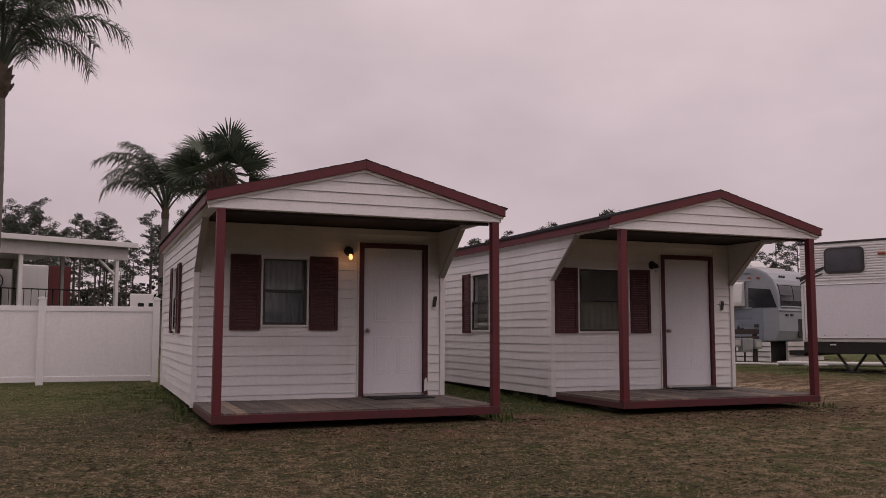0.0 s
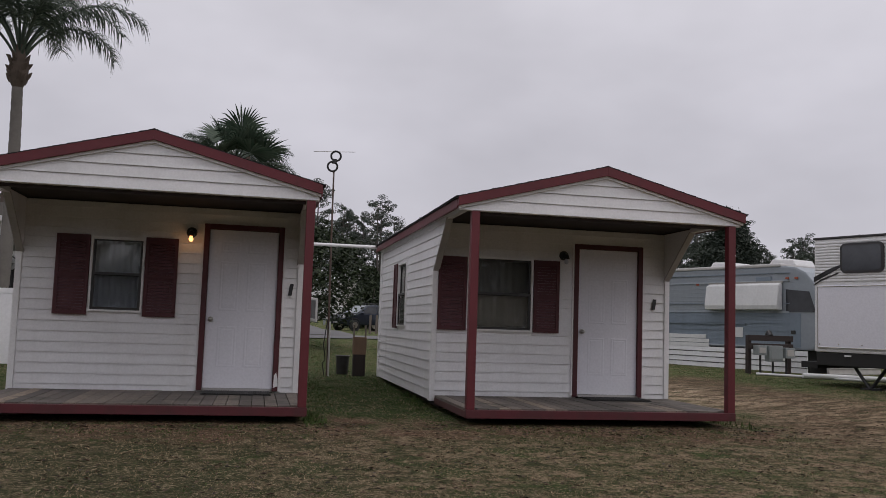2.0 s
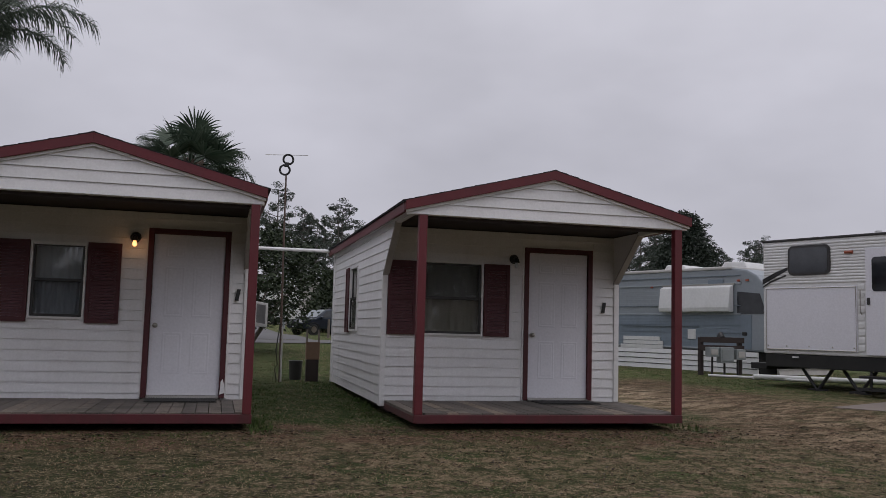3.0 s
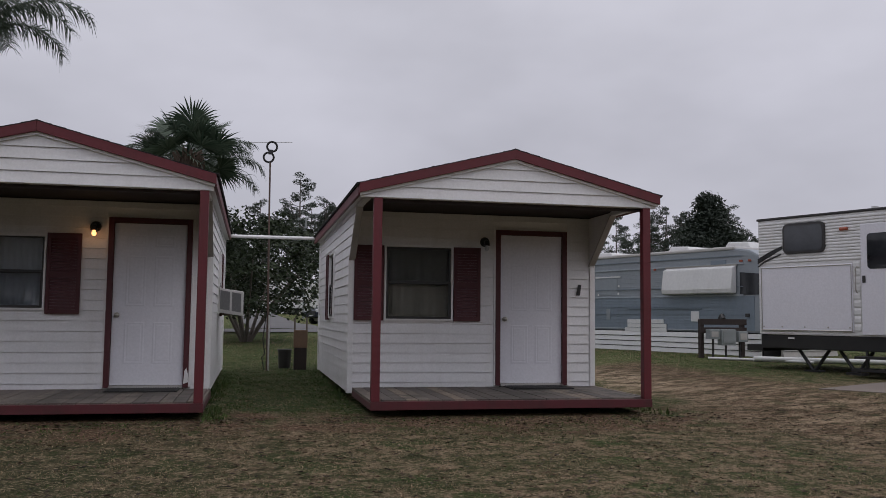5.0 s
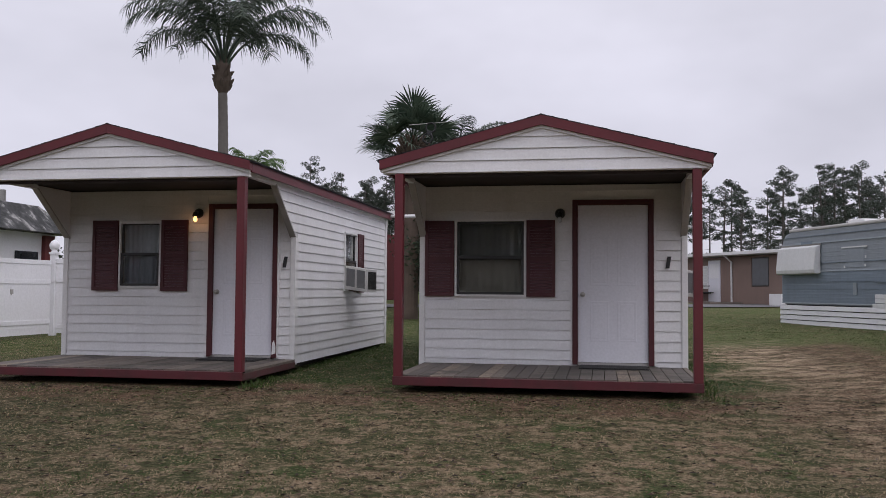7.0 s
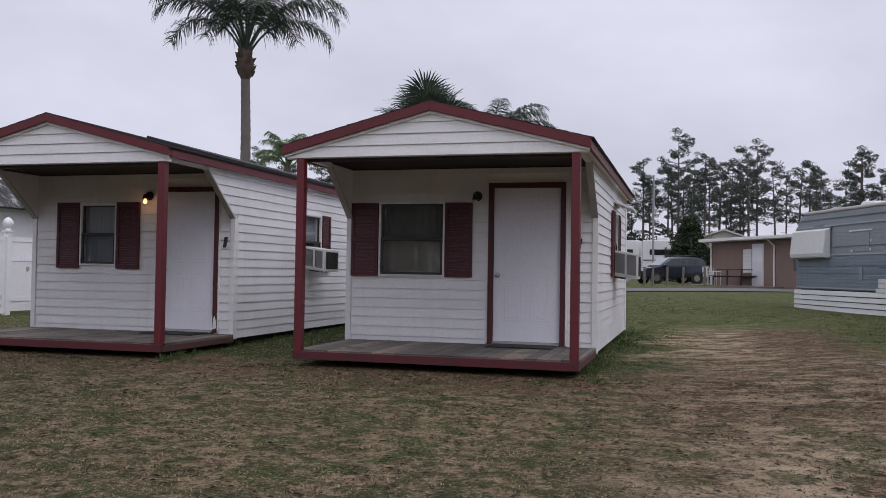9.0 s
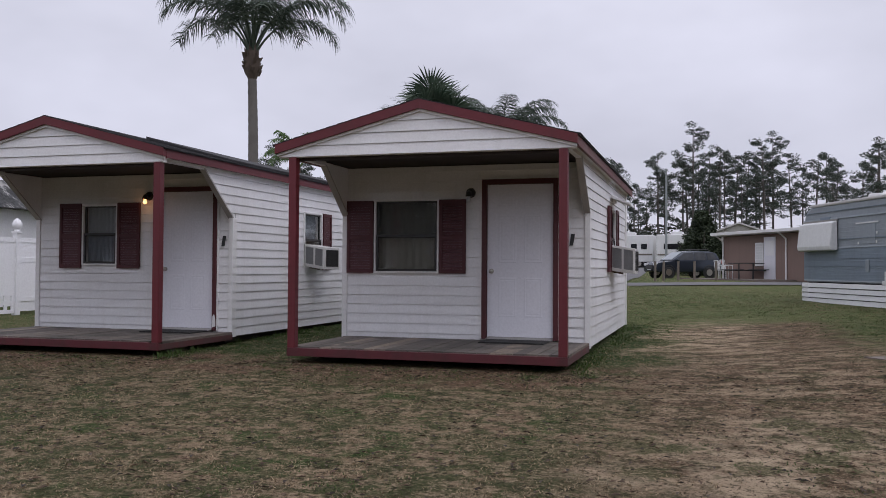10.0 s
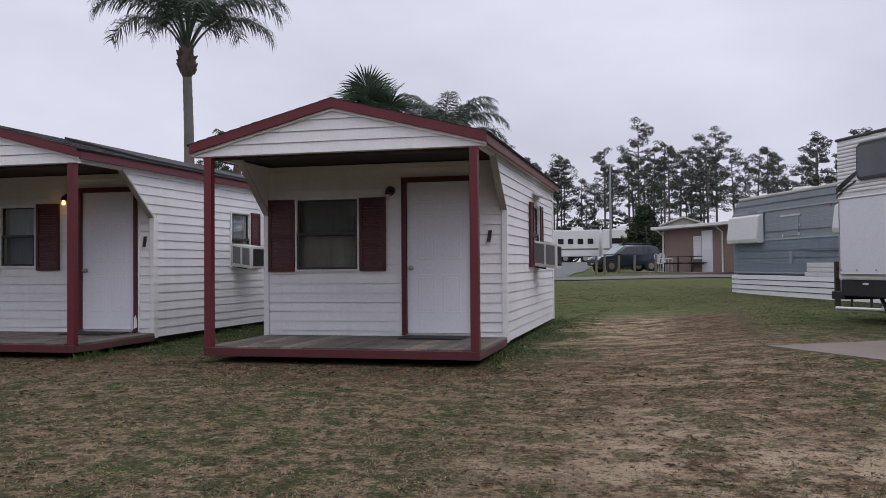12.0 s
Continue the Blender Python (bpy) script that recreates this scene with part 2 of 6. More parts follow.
    thin = times(times(grey(streak, (0.50, 0.0), (0.57, 0.85)), band(wx, 10.8, 13.2, 0.5)), band(wy, 5.0, 13.0, 1.5))
    c = mixed(nt, thin, c, (0.40, 0.30, 0.20))
    c = mixed(nt, times(times(grey(patch, (0.53, 0.0), (0.60, 0.75)), track), step(wy, 13.5, 11.0)), c, (0.060, 0.066, 0.027))
    bare = times(grey(noise_node(nt, 1.3, 7, ob, 0.72), (0.42, 0.0), (0.52, 1.0)), times(step(wx, 10.6, 12.0), step(wy, 8.2, 6.4)))
    c = mixed(nt, times(bare, 0.9), c, sand)
    c = mixed(nt, times(grey(clump, (0.36, 0.7), (0.44, 0.0)), bare), c, (0.090, 0.082, 0.042))
    c = mixed(nt, times(times(band(X, 10.6, 14.0, 0.7), step(wy, 9.5, 7.0)), grey(tufts, (0.55, 0.0), (0.60, 0.8))), c, (0.062, 0.072, 0.026))
    # deep green margin along the second cabin and between the two
    edge = op("MAXIMUM", times(band(wx, 9.4, 10.55, 0.25), band(wy, 10.0, 17.0, 0.6)), times(band(wx, 4.6, 6.7, 0.3), step(wy, 9.6, 11.0)))
    c = mixed(nt, times(edge, grey(mid, (0.30, 0.75), (0.5, 1.0))), c, (0.036, 0.068, 0.016))
    # soil and litter along the decks
    bed = times(times(band(wy, 8.9, 10.3, 0.4), band(X, 0.6, 10.9, 0.5)), grey(noise_node(nt, 1.9, 6, ob, 0.7), (0.42, 0.0), (0.54, 0.9)))
    c = mixed(nt, bed, c, soil)
    # single tufts, straws and crumbs; the dark flecks also paint tuft shadows
    c = mixed(nt, grey(tuft, (0.39, 0.85), (0.46, 0.0)), c, (0.034, 0.031, 0.015))
    c = mixed(nt, grey(speck, (0.40, 0.85), (0.45, 0.0)), c, (0.032, 0.026, 0.014))
    c = mixed(nt, times(grey(speck, (0.53, 0.0), (0.58, 0.85)), grey(clump, (0.40, 0.2), (0.56, 1.0))), c, (0.38, 0.295, 0.195))
    c = mixed(nt, grey(fine, (0.36, 0.6), (0.46, 0.0)), c, (0.036, 0.028, 0.016))
    nt.links.new(c, b.inputs["Base Color"])
    b.inputs["Roughness"].default_value = 0.95
    b.inputs["Specular IOR Level"].default_value = 0.1
    bump(nt, b, op("ADD", tuft, times(speck, 0.5)), 0.9, 0.06)


GROUND = material("patchy_lawn", build_ground)


def leafy(name, lo, hi, rough=0.6, thin=0.0):
    def build(nt, b):
        g = nt.nodes.new("ShaderNodeNewGeometry")
        nt.links.new(ramp(nt, g.outputs["Random Per Island"], [(0, lo), (1, hi)]), b.inputs["Base Color"])
        b.inputs["Roughness"].default_value = rough
        b.inputs["Specular IOR Level"].default_value = 0.25
        if thin:
            tr = nt.nodes.new("ShaderNodeBsdfTranslucent")
            nt.links.new(ramp(nt, g.outputs["Random Per Island"], [(0, tuple(1.5 * v for v in lo)), (1, tuple(1.5 * v for v in hi))]), tr.inputs["Color"])
            mx = nt.nodes.new("ShaderNodeMixShader")
            mx.inputs[0].default_value = thin
            nt.links.new(b.outputs[0], mx.inputs[1])
            nt.links.new(tr.outputs[0], mx.inputs[2])
            nt.links.new(mx.outputs[0], nt.nodes["Material Output"].inputs["Surface"])
    return material(name, build)


DRY_GRASS = leafy("dry_grass", (0.10, 0.075, 0.043), (0.40, 0.30, 0.185))
GREEN_GRASS = leafy("green_grass", (0.030, 0.058, 0.013), (0.085, 0.125, 0.034))
PALM_LEAF = leafy("palm_leaf", (0.036, 0.052, 0.040), (0.10, 0.125, 0.092), 0.55, 0.18)
BRIGHT_LEAF = leafy("bright_palm_leaf", (0.055, 0.095, 0.035), (0.14, 0.20, 0.085), 0.6, 0.35)
FAN_LEAF = leafy("fan_palm_leaf", (0.030, 0.052, 0.034), (0.092, 0.120, 0.085), 0.5, 0.15)
FALLEN_LEAF = leafy("fallen_leaf", (0.018, 0.013, 0.009), (0.11, 0.066, 0.040))
DEAD_LEAF = leafy("dead_palm_leaf", (0.12, 0.075, 0.05), (0.2, 0.14, 0.10))
# needle green greyed to paint in the haze of distance
HAZY_PINE_LEAF = leafy("haze_greyed_needles", (0.040, 0.055, 0.043), (0.085, 0.102, 0.080))
BUSH_LEAF = leafy("bush_leaf", (0.016, 0.024, 0.014), (0.052, 0.070, 0.036))
CEDAR_LEAF = leafy("cedar_leaf", (0.020, 0.030, 0.022), (0.048, 0.060, 0.046))
WOODS_LEAF = leafy("woods_leaf", (0.030, 0.040, 0.028), (0.068, 0.078, 0.055))
BARK = painted("grey_bark", (0.14, 0.12, 0.105), (0.07, 0.06, 0.05), 0.95, 0.7, 20, 3.0, False, 0.8)
PALM_BARK = painted("palm_trunk", (0.17, 0.155, 0.14), (0.09, 0.08, 0.07), 0.95, 0.7, 18, 2.5, False, 0.8)
PINE_BARK = painted("pine_bark", (0.105, 0.092, 0.084), (0.06, 0.053, 0.05), 0.95, 0.7, 10, 1.0, False, 0.6)

# ---- mesh helpers ----


class Shape:
    """Vertices and faces gathered piece by piece, shifted by an offset."""

    def __init__(self, ox=0.0, oy=0.0, oz=0.0):
        self.v, self.f, self.o = [], [], (ox, oy, oz)

    def add(self, verts, faces):
        k = len(self.v)
        ox, oy, oz = self.o
        self.v += [(x + ox, y + oy, z + oz) for x, y, z in verts]
        self.f += [tuple(k + i for i in face) for face in faces]
        return self

    def box(self, x0, y0, z0, x1, y1, z1):
        v = [(x0, y0, z0), (x1, y0, z0), (x1, y1, z0), (x0, y1, z0), (x0, y0, z1), (x1, y0, z1), (x1, y1, z1), (x0, y1, z1)]
        return self.add(v, [(0, 3, 2, 1), (4, 5, 6, 7), (0, 1, 5, 4), (1, 2, 6, 5), (2, 3, 7, 6), (3, 0, 4, 7)])

    def prism(self, poly, axis, a, b):
        """A polygon, counter-clockwise seen against the axis, swept from a to b along it."""
        n = len(poly)

        def at(p, d):
            return {"x": (d, p[0], p[1]), "y": (p[0], d, p[1]), "z": (p[0], p[1], d)}[axis]
        v = [at(p, a) for p in poly] + [at(p, b) for p in poly]
        f = [tuple(range(n)), tuple(range(2 * n - 1, n - 1, -1))]
        f += [(i, n + i, n + (i + 1) % n, (i + 1) % n) for i in range(n)]
        return self.add(v, f)

    def tube(self, path, radii, n=8, caps=True):
        pts = [Vector(p) for p in path]
        if not isinstance(radii, (list, tuple)):
            radii = [radii] * len(pts)
        v = []
        for i, p in enumerate(pts):
            d = (pts[min(i + 1, len(pts) - 1)] - pts[max(i - 1, 0)]).normalized()
            u = d.cross(Vector((0, 0, 1)) if abs(d.z) < 0.9 else Vector((0, 1, 0))).normalized()
            w = d.cross(u)
            v += [tuple(p + radii[i] * (math.cos(a) * u + math.sin(a) * w)) for a in (2 * math.pi * k / n for k in range(n))]
        f = [(i * n + k, i * n + (k + 1) % n, (i + 1) * n + (k + 1) % n, (i + 1) * n + k) for i in range(len(pts) - 1) for k in range(n)]
        if caps:
            f += [tuple(range(n - 1, -1, -1)), tuple((len(pts) - 1) * n + k for k in range(n))]
        return self.add(v, f)

    def ring(self, c, major, minor, axis="y", n=24, m=8):
        v = []
        for i in range(n):
            a = 2 * math.pi * i / n
            for j in range(m):
                t = 2 * math.pi * j / m
                r, h = major + minor * math.cos(t), minor * math.sin(t)
                p = {"y": (r * math.cos(a), h, r * math.sin(a)), "x": (h, r * math.cos(a), r * math.sin(a)), "z": (r * math.cos(a), r * math.sin(a), h)}[axis]
                v.append((c[0] + p[0], c[1] + p[1], c[2] + p[2]))
        f = [(i * m + j, ((i + 1) % n) * m + j, ((i + 1) % n) * m + (j + 1) % m, i * m + (j + 1) % m) for i in range(n) for j in range(m)]
        return self.add(v, f)

    def ball(self, c, r, sz=1.0, n=12, m=8):
        v = [(c[0], c[1], c[2] - r * sz)]
        for j in range(1, m):
            t = math.pi * j / m
            v += [(c[0] + r * math.sin(t) * math.cos(a), c[1] + r * math.sin(t) * math.sin(a), c[2] - r * sz * math.cos(t)) for a in (2 * math.pi * k / n for k in range(n))]
        v.append((c[0], c[1], c[2] + r * sz))
        f = [(0, 1 + (k + 1) % n, 1 + k) for k in range(n)]
        f += [(1 + j * n + k, 1 + j * n + (k + 1) % n, 1 + (j + 1) * n + (k + 1) % n, 1 + (j + 1) * n + k) for j in range(m - 2) for k in range(n)]
        top = len(v) - 1
        f += [(top, 1 + (m - 2) * n + k, 1 + (m - 2) * n + (k + 1) % n) for k in range(n)]
        return self.add(v, f)


def mesh_of(name, shape, mat, bevel=0.0, smooth=False, fix=True):
    me = bpy.data.meshes.new(name)
    me.from_pydata(shape.v, [], shape.f)
    me.materials.append(mat)
    if fix or bevel:
        bm = bmesh.new()
        bm.from_mesh(me)
        if fix:
            bmesh.ops.recalc_face_normals(bm, faces=bm.faces)
        if bevel:
            edges = [e for e in bm.edges if len(e.link_faces) == 2 and e.calc_face_angle(0) > 0.5]
            bmesh.ops.bevel(bm, geom=edges, offset=bevel, segments=2, profile=0.6, affect="EDGES", clamp_overlap=True)
        bm.to_mesh(me)
        bm.free()
    if smooth:
        me.shade_smooth()
        me.set_sharp_from_angle(angle=radians(40))
    return me


def part(name, shape, mat, parent, label="", bevel=0.0, smooth=False, fix=True):
    me = shape if isinstance(shape, bpy.types.Mesh) else mesh_of(name, shape, mat, bevel, smooth, fix)
    ob = new(name, me)
    ob.parent = parent
    if label:
        ob["label"] = label
    return ob


def thing(name, at, label, category, group="", kind="", turn=0.0):
    ob = new(name)
    ob.empty_display_size = 0.3
    ob.matrix_basis = pose(*at, 0, 0, turn)
    return tagged(ob, label, category, group, kind)


def whole(name, shape, mat, at, label, category, group="", kind="", turn=0.0, bevel=0.0, smooth=False, fix=True):
    ob = new(name, mesh_of(name, shape, mat, bevel, smooth, fix))
    ob.matrix_basis = pose(*at, 0, 0, turn)
    return tagged(ob, label, category, group, kind)


def lerp(table, v):
    for (a, p), (c, q) in zip(table, table[1:]):
        if v <= c:
            return p + (q - p) * max(0.0, (v - a) / (c - a))
    return table[-1][1]


RISE = [(-40, -0.2), (0, 0.02), (8, 0.21), (10.5, 0.27), (18, 0.37), (26, 0.60), (41, 0.97), (48, 0.94), (75, 1.55), (150, 1.75), (4000, 1.75)]


def land(x, y):
    """Height of the ground."""
    z = lerp(RISE, y)
    near = max(0.0, 1 - abs(y - 12) / 30)
    right = max(0.0, min(1.0, (x - 10.8) / 3.0)) * max(0.0, min(1.0, (y - 6) / 4)) * max(0.0, min(1.0, (26 - y) / 8))
    z += 0.17 * right * right * (3 - 2 * right)
    return z + 0.03 * near * noise.noise((x * 0.25, y * 0.25, 0)) - 0.06 * near * max(0.0, min(1.0, 0.5 - x / 4))


# ---- ground ----
def build_land():
    xs = [-3000, -900, -300, -120] + [-60 + 6 * k for k in range(8)] + [-12 + 0.6 * k for k in range(54)] + [22 + 6 * k for k in range(10)] + [100, 200, 400, 1000, 3000]
    ys = [-3000, -800, -200, -60, -30, -15, -8] + [-4 + 0.6 * k for k in range(58)] + [31 + 3 * k for k in range(16)] + [85, 100, 130, 200, 400, 1000, 3500]
    s = Shape()
    n = len(xs)
    s.v = [(x, y, land(x, y)) for y in ys for x in xs]
    s.f = [(j * n + i, j * n + i + 1, (j + 1) * n + i + 1, (j + 1) * n + i) for j in range(len(ys) - 1) for i in range(n - 1)]
    whole("ground", s, GROUND, (0, 0, 0), "patchy lawn of dry tan and green grass with worn sandy track", "ground", kind="structure", smooth=True, fix=False)


build_land()

# ---- the two cabins ----
GRILLE = painted("grey_grille", (0.22, 0.22, 0.225), (0.14, 0.14, 0.14), 0.6, 0.5, 40, 4.0, False)
AC_CASE = painted("grimy_white_case", (0.62, 0.61, 0.60), (0.40, 0.38, 0.35), 0.5, 0.5, 30, 3.0)
RUST = painted("rusty_steel", (0.10, 0.07, 0.06), (0.14, 0.07, 0.04), 0.85, 0.7, 30, 3.0, False, 0.4)
FRONT = 11.69       # y of the front walls
BASE = 0.30         # z of the cabins' feet
DEEP = 5.16         # front wall to back wall
HALF = 1.72         # half the width of the body
LAP = 0.129         # one course of siding
EAVE, PEAK, OVER = 2.89, 3.36, 1.85


def roof_z(x):
    return PEAK - (PEAK - EAVE) * abs(x) / OVER


def without(span, cuts):
    """What is left of the span (a, b) when the cuts are taken out."""
    left = [span]
    for c, d in cuts:
        left = [(p, q) for a, b in left for p, q in ((a, min(b, c)), (max(a, d), b)) if q - p > 0.02]
    return left


def board(parent, place, u0, u1, z0, z1, s0=0.0, s1=0.0):
    """One lap of siding from u0 to u1; s0, s1 move its upper ends along the wall. place(u, z, d) gives the point d proud of the wall."""
    s = Shape(0, 0, -BASE)
    lo = z0 + 0.007
    v = []
    for u, sh in ((u0, s0), (u1, s1)):
        k = (lo - z0) / max(z1 - z0, 0.01)
        v += [place(u + sh * k, lo, 0.001), place(u + sh * k, lo, 0.019), place(u + sh, z1, 0.006), place(u + sh, z1, 0.001)]
    s.add(v, [(0, 1, 2, 3), (7, 6, 5, 4), (0, 4, 5, 1), (1, 5, 6, 2), (2, 6, 7, 3), (3, 7, 4, 0)])
    part("siding_board", s, WHITE_SIDING, parent)


def sash_window(cabin, place, u0, u1, z0, z1, lower, upper):
    """A single-hung window: white casing, two dark sashes, panes, a blind or curtain behind each."""
    def slab(s, a, b, c, d, p, q):
        v = [place(u, z, k) for k in (p, q) for u, z in ((a, c), (b, c), (b, d), (a, d))]
        s.add(v, [(0, 1, 2, 3), (7, 6, 5, 4), (0, 4, 5, 1), (1, 5, 6, 2), (2, 6, 7, 3), (3, 7, 4, 0)])

    def rim(a, b, c, d, w, p, q):
        s = Shape(0, 0, -BASE)
        slab(s, a, a + w, c, d, p, q)
        slab(s, b - w, b, c, d, p, q)
        slab(s, a + w, b - w, c, c + w, p, q)
        slab(s, a + w, b - w, d - w, d, p, q)
        return s
    win = part("window", rim(u0, u1, z0, z1, 0.025, -0.10, 0.040), WHITE_TRIM, cabin, "white window casing")
    a, b, c, d = u0 + 0.026, u1 - 0.026, z0 + 0.026, z1 - 0.026
    mid = (c + d) / 2
    part("lower_sash", rim(a, b, c, mid + 0.022, 0.032, 0.0, 0.026), BRONZE, win, "dark bronze sash")
    part("upper_sash", rim(a, b, mid - 0.02, d, 0.028, -0.03, -0.002), BRONZE, win, "dark bronze sash")
    for lo, hi, k in ((c + 0.028, mid - 0.008, 0.010), (mid + 0.008, d - 0.028, -0.018)):
        s = Shape(0, 0, -BASE)
        slab(s, a + 0.027, b - 0.027, lo, hi, k, k + 0.004)
        pane = part("pane", s, GLASS, win, "clear reflecting glass")
        pane.visible_shadow = False
    for lo, hi, mat in ((c, mid, lower), (mid, d, upper)):
        if mat is None:
            continue
        s = Shape(0, 0, -BASE)
        n = 40
        for k in range(n):
            ua, ub = a + (b - a) * k / n, a + (b - a) * (k + 1) / n
            da, db = (-0.09 + 0.004 * math.sin(k * 1.3 + lo), -0.09 + 0.004 * math.sin((k + 1) * 1.3 + lo))
            s.add([place(ua, lo, da), place(ub, lo, db), place(ub, hi, db), place(ua, hi, da), place(ua, lo, da - 0.006), place(ub, lo, db - 0.006), place(ub, hi, db - 0.006), place(ua, hi, da - 0.006)],
                  [(0, 1, 2, 3), (7, 6, 5, 4), (3, 2, 6, 7), (1, 0, 4, 5)])
        part("curtain", s, mat, win, "drawn window curtain")
    return win


def shutter(cabin, place, u0, u1, z0, z1):
    """A louvred shutter: two stiles and three rails, with tilted slats between."""
    def slab(s, a, b, c, d, p, q, tilt=0.0):
        v = [place(a, c, p), place(b, c, p), place(b, d, p), place(a, d, p), place(a, c, q + tilt), place(b, c, q + tilt), place(b, d, q), place(a, d, q)]
        s.add(v, [(0, 1, 2, 3), (7, 6, 5, 4), (0, 4, 5, 1), (1, 5, 6, 2), (2, 6, 7, 3), (3, 7, 4, 0)])
    s = Shape(0, 0, -BASE)
    w = 0.045
    slab(s, u0, u0 + w, z0, z1, 0.020, 0.055)
    slab(s, u1 - w, u1, z0, z1, 0.020, 0.055)
    mid = (z0 + z1) / 2
    for c, d in ((z0, z0 + 0.06), (mid - 0.03, mid + 0.03), (z1 - 0.06, z1)):
        slab(s, u0 + w, u1 - w, c, d, 0.021, 0.053)
    frame_ = part("shutter", s, MAROON_FLAT, cabin, "maroon louvred shutter")
    for lo, hi in ((z0 + 0.06, mid - 0.03), (mid + 0.03, z1 - 0.06)):
        n = int((hi - lo) / 0.036)
        h = (hi - lo) / n
        for k in range(n):
            s = Shape(0, 0, -BASE)
            slab(s, u0 + w, u1 - w, lo + k * h + 0.003, lo + (k + 1) * h, 0.022, 0.040, 0.005)
            part("slat", s, MAROON_FLAT, frame_)


def panel_door(cabin, x0, x1, z0, z1, lit_side):
    """Six-panel steel door with its maroon casing, knob and threshold."""
    s = Shape(0, 0, -BASE)
    s.box(x0, -0.004, z0, x1, 0.040, z1)
    w, h = x1 - x0, z1 - z0
    door = part("door", s, WHITE_DOOR, cabin, "white six-panel door", 0.003)
    for a, b in ((0.17, 0.45), (0.56, 0.84)):
        for c, d in ((0.13, 0.39), (0.485, 0.80), (0.855, 0.93)):
            s = Shape(0, 0, -BASE)
            p, q, r, t = x0 + a * w, x0 + b * w, z0 + c * h, z0 + d * h
            # raised field with sloping border
            for k0, k1, d0, d1 in ((0.0, 0.016, -0.0042, -0.0064), (0.016, 0.034, -0.0064, -0.0050), (0.034, 0.05, -0.0050, -0.0066)):
                o = [(p + k0, d0, r + k0), (q - k0, d0, r + k0), (q - k0, d0, t - k0), (p + k0, d0, t - k0)]
                i = [(p + k1, d1, r + k1), (q - k1, d1, r + k1), (q - k1, d1, t - k1), (p + k1, d1, t - k1)]
                s.add(o + i, [(0, 1, 5, 4), (1, 2, 6, 5), (2, 3, 7, 6), (3, 0, 4, 7)])
            s.add([(p + 0.05, -0.0066, r + 0.05), (q - 0.05, -0.0066, r + 0.05), (q - 0.05, -0.0066, t - 0.05), (p + 0.05, -0.0066, t - 0.05)], [(0, 1, 2, 3)])
            part("raised_panel", s, WHITE_DOOR, door, "", fix=False)
    s = Shape(0, 0, -BASE)
    s.tube([(x0 + 0.06, -0.004, z0 + 0.87), (x0 + 0.06, -0.012, z0 + 0.87)], 0.033, 16)
    s.tube([(x0 + 0.06, -0.012, z0 + 0.87), (x0 + 0.06, -0.04, z0 + 0.87)], 0.012, 12)
    s.ball((x0 + 0.06, -0.058, z0 + 0.87), 0.029)
    part("door_knob", s, STEEL, door, "tarnished metal knob", smooth=True)
    frame_w = 0.070
    for name, a, b, c, d in (("casing", x0 - frame_w, x0 - 0.004, z0 - 0.03, z1 + frame_w), ("casing", x1 + 0.004, x1 + frame_w, z0 - 0.03, z1 + frame_w), ("casing", x0 - 0.003, x1 + 0.003, z1 + 0.004, z1 + frame_w)):
        s = Shape(0, 0, -BASE)
        s.box(a, -0.045, c, b, 0.03, d)
        part(name, s, CASING, cabin, "worn dark maroon door casing with porch shade in its colour", 0.004)
    for a, b, c, d in ((x0 - 0.095, x0 - 0.0715, z0 - 0.03, z1 + 0.0715), (x1 + 0.0715, x1 + 0.095, z0 - 0.03, z1 + 0.0715), (x0 - 0.095, x1 + 0.095, z1 + 0.072, z1 + 0.092)):
        s = Shape(0, 0, -BASE)
        s.box(a, -0.032, c, b, 0.0, d)
        part("channel_strip", s, WHITE_TRIM, cabin, "thin white siding channel", 0.003)
    s = Shape(0, 0, -BASE)
    s.prism([(-0.10, z0 - 0.036), (0.03, z0 - 0.036), (0.03, z0 - 0.004), (-0.02, z0 - 0.004), (-0.10, z0 - 0.026)], "x", x0 - 0.003, x1 + 0.003)
    part("threshold", s, STEEL, cabin, "worn metal threshold")


def wall_lamp(cabin, x, z, lit):
    s = Shape(0, 0, -BASE)
    s.tube([(x, -0.02, z), (x, -0.05, z)], [0.068, 0.056], 20)
    s.tube([(x, -0.05, z), (x, -0.10, z + 0.01), (x, -0.13, z - 0.015)], [0.022, 0.022, 0.03], 10)
    s.tube([(x, -0.13, z + 0.0), (x, -0.13, z - 0.055)], [0.03, 0.045], 14)
    lamp = part("porch_lamp", s, BLACK, cabin, "black porch lamp with bare bulb" + (", lit" if lit else ", unlit"), smooth=True)
    s = Shape(0, 0, -BASE)
    s.tube([(x, -0.13, z - 0.05), (x, -0.13, z - 0.075)], [0.018, 0.022], 10)
    s.ball((x, -0.13, z - 0.095), 0.030, 1.15)
    part("bulb", s, BULB if lit else BLINDS, lamp, "glowing warm bulb" if lit else "frosted dead bulb", smooth=True)


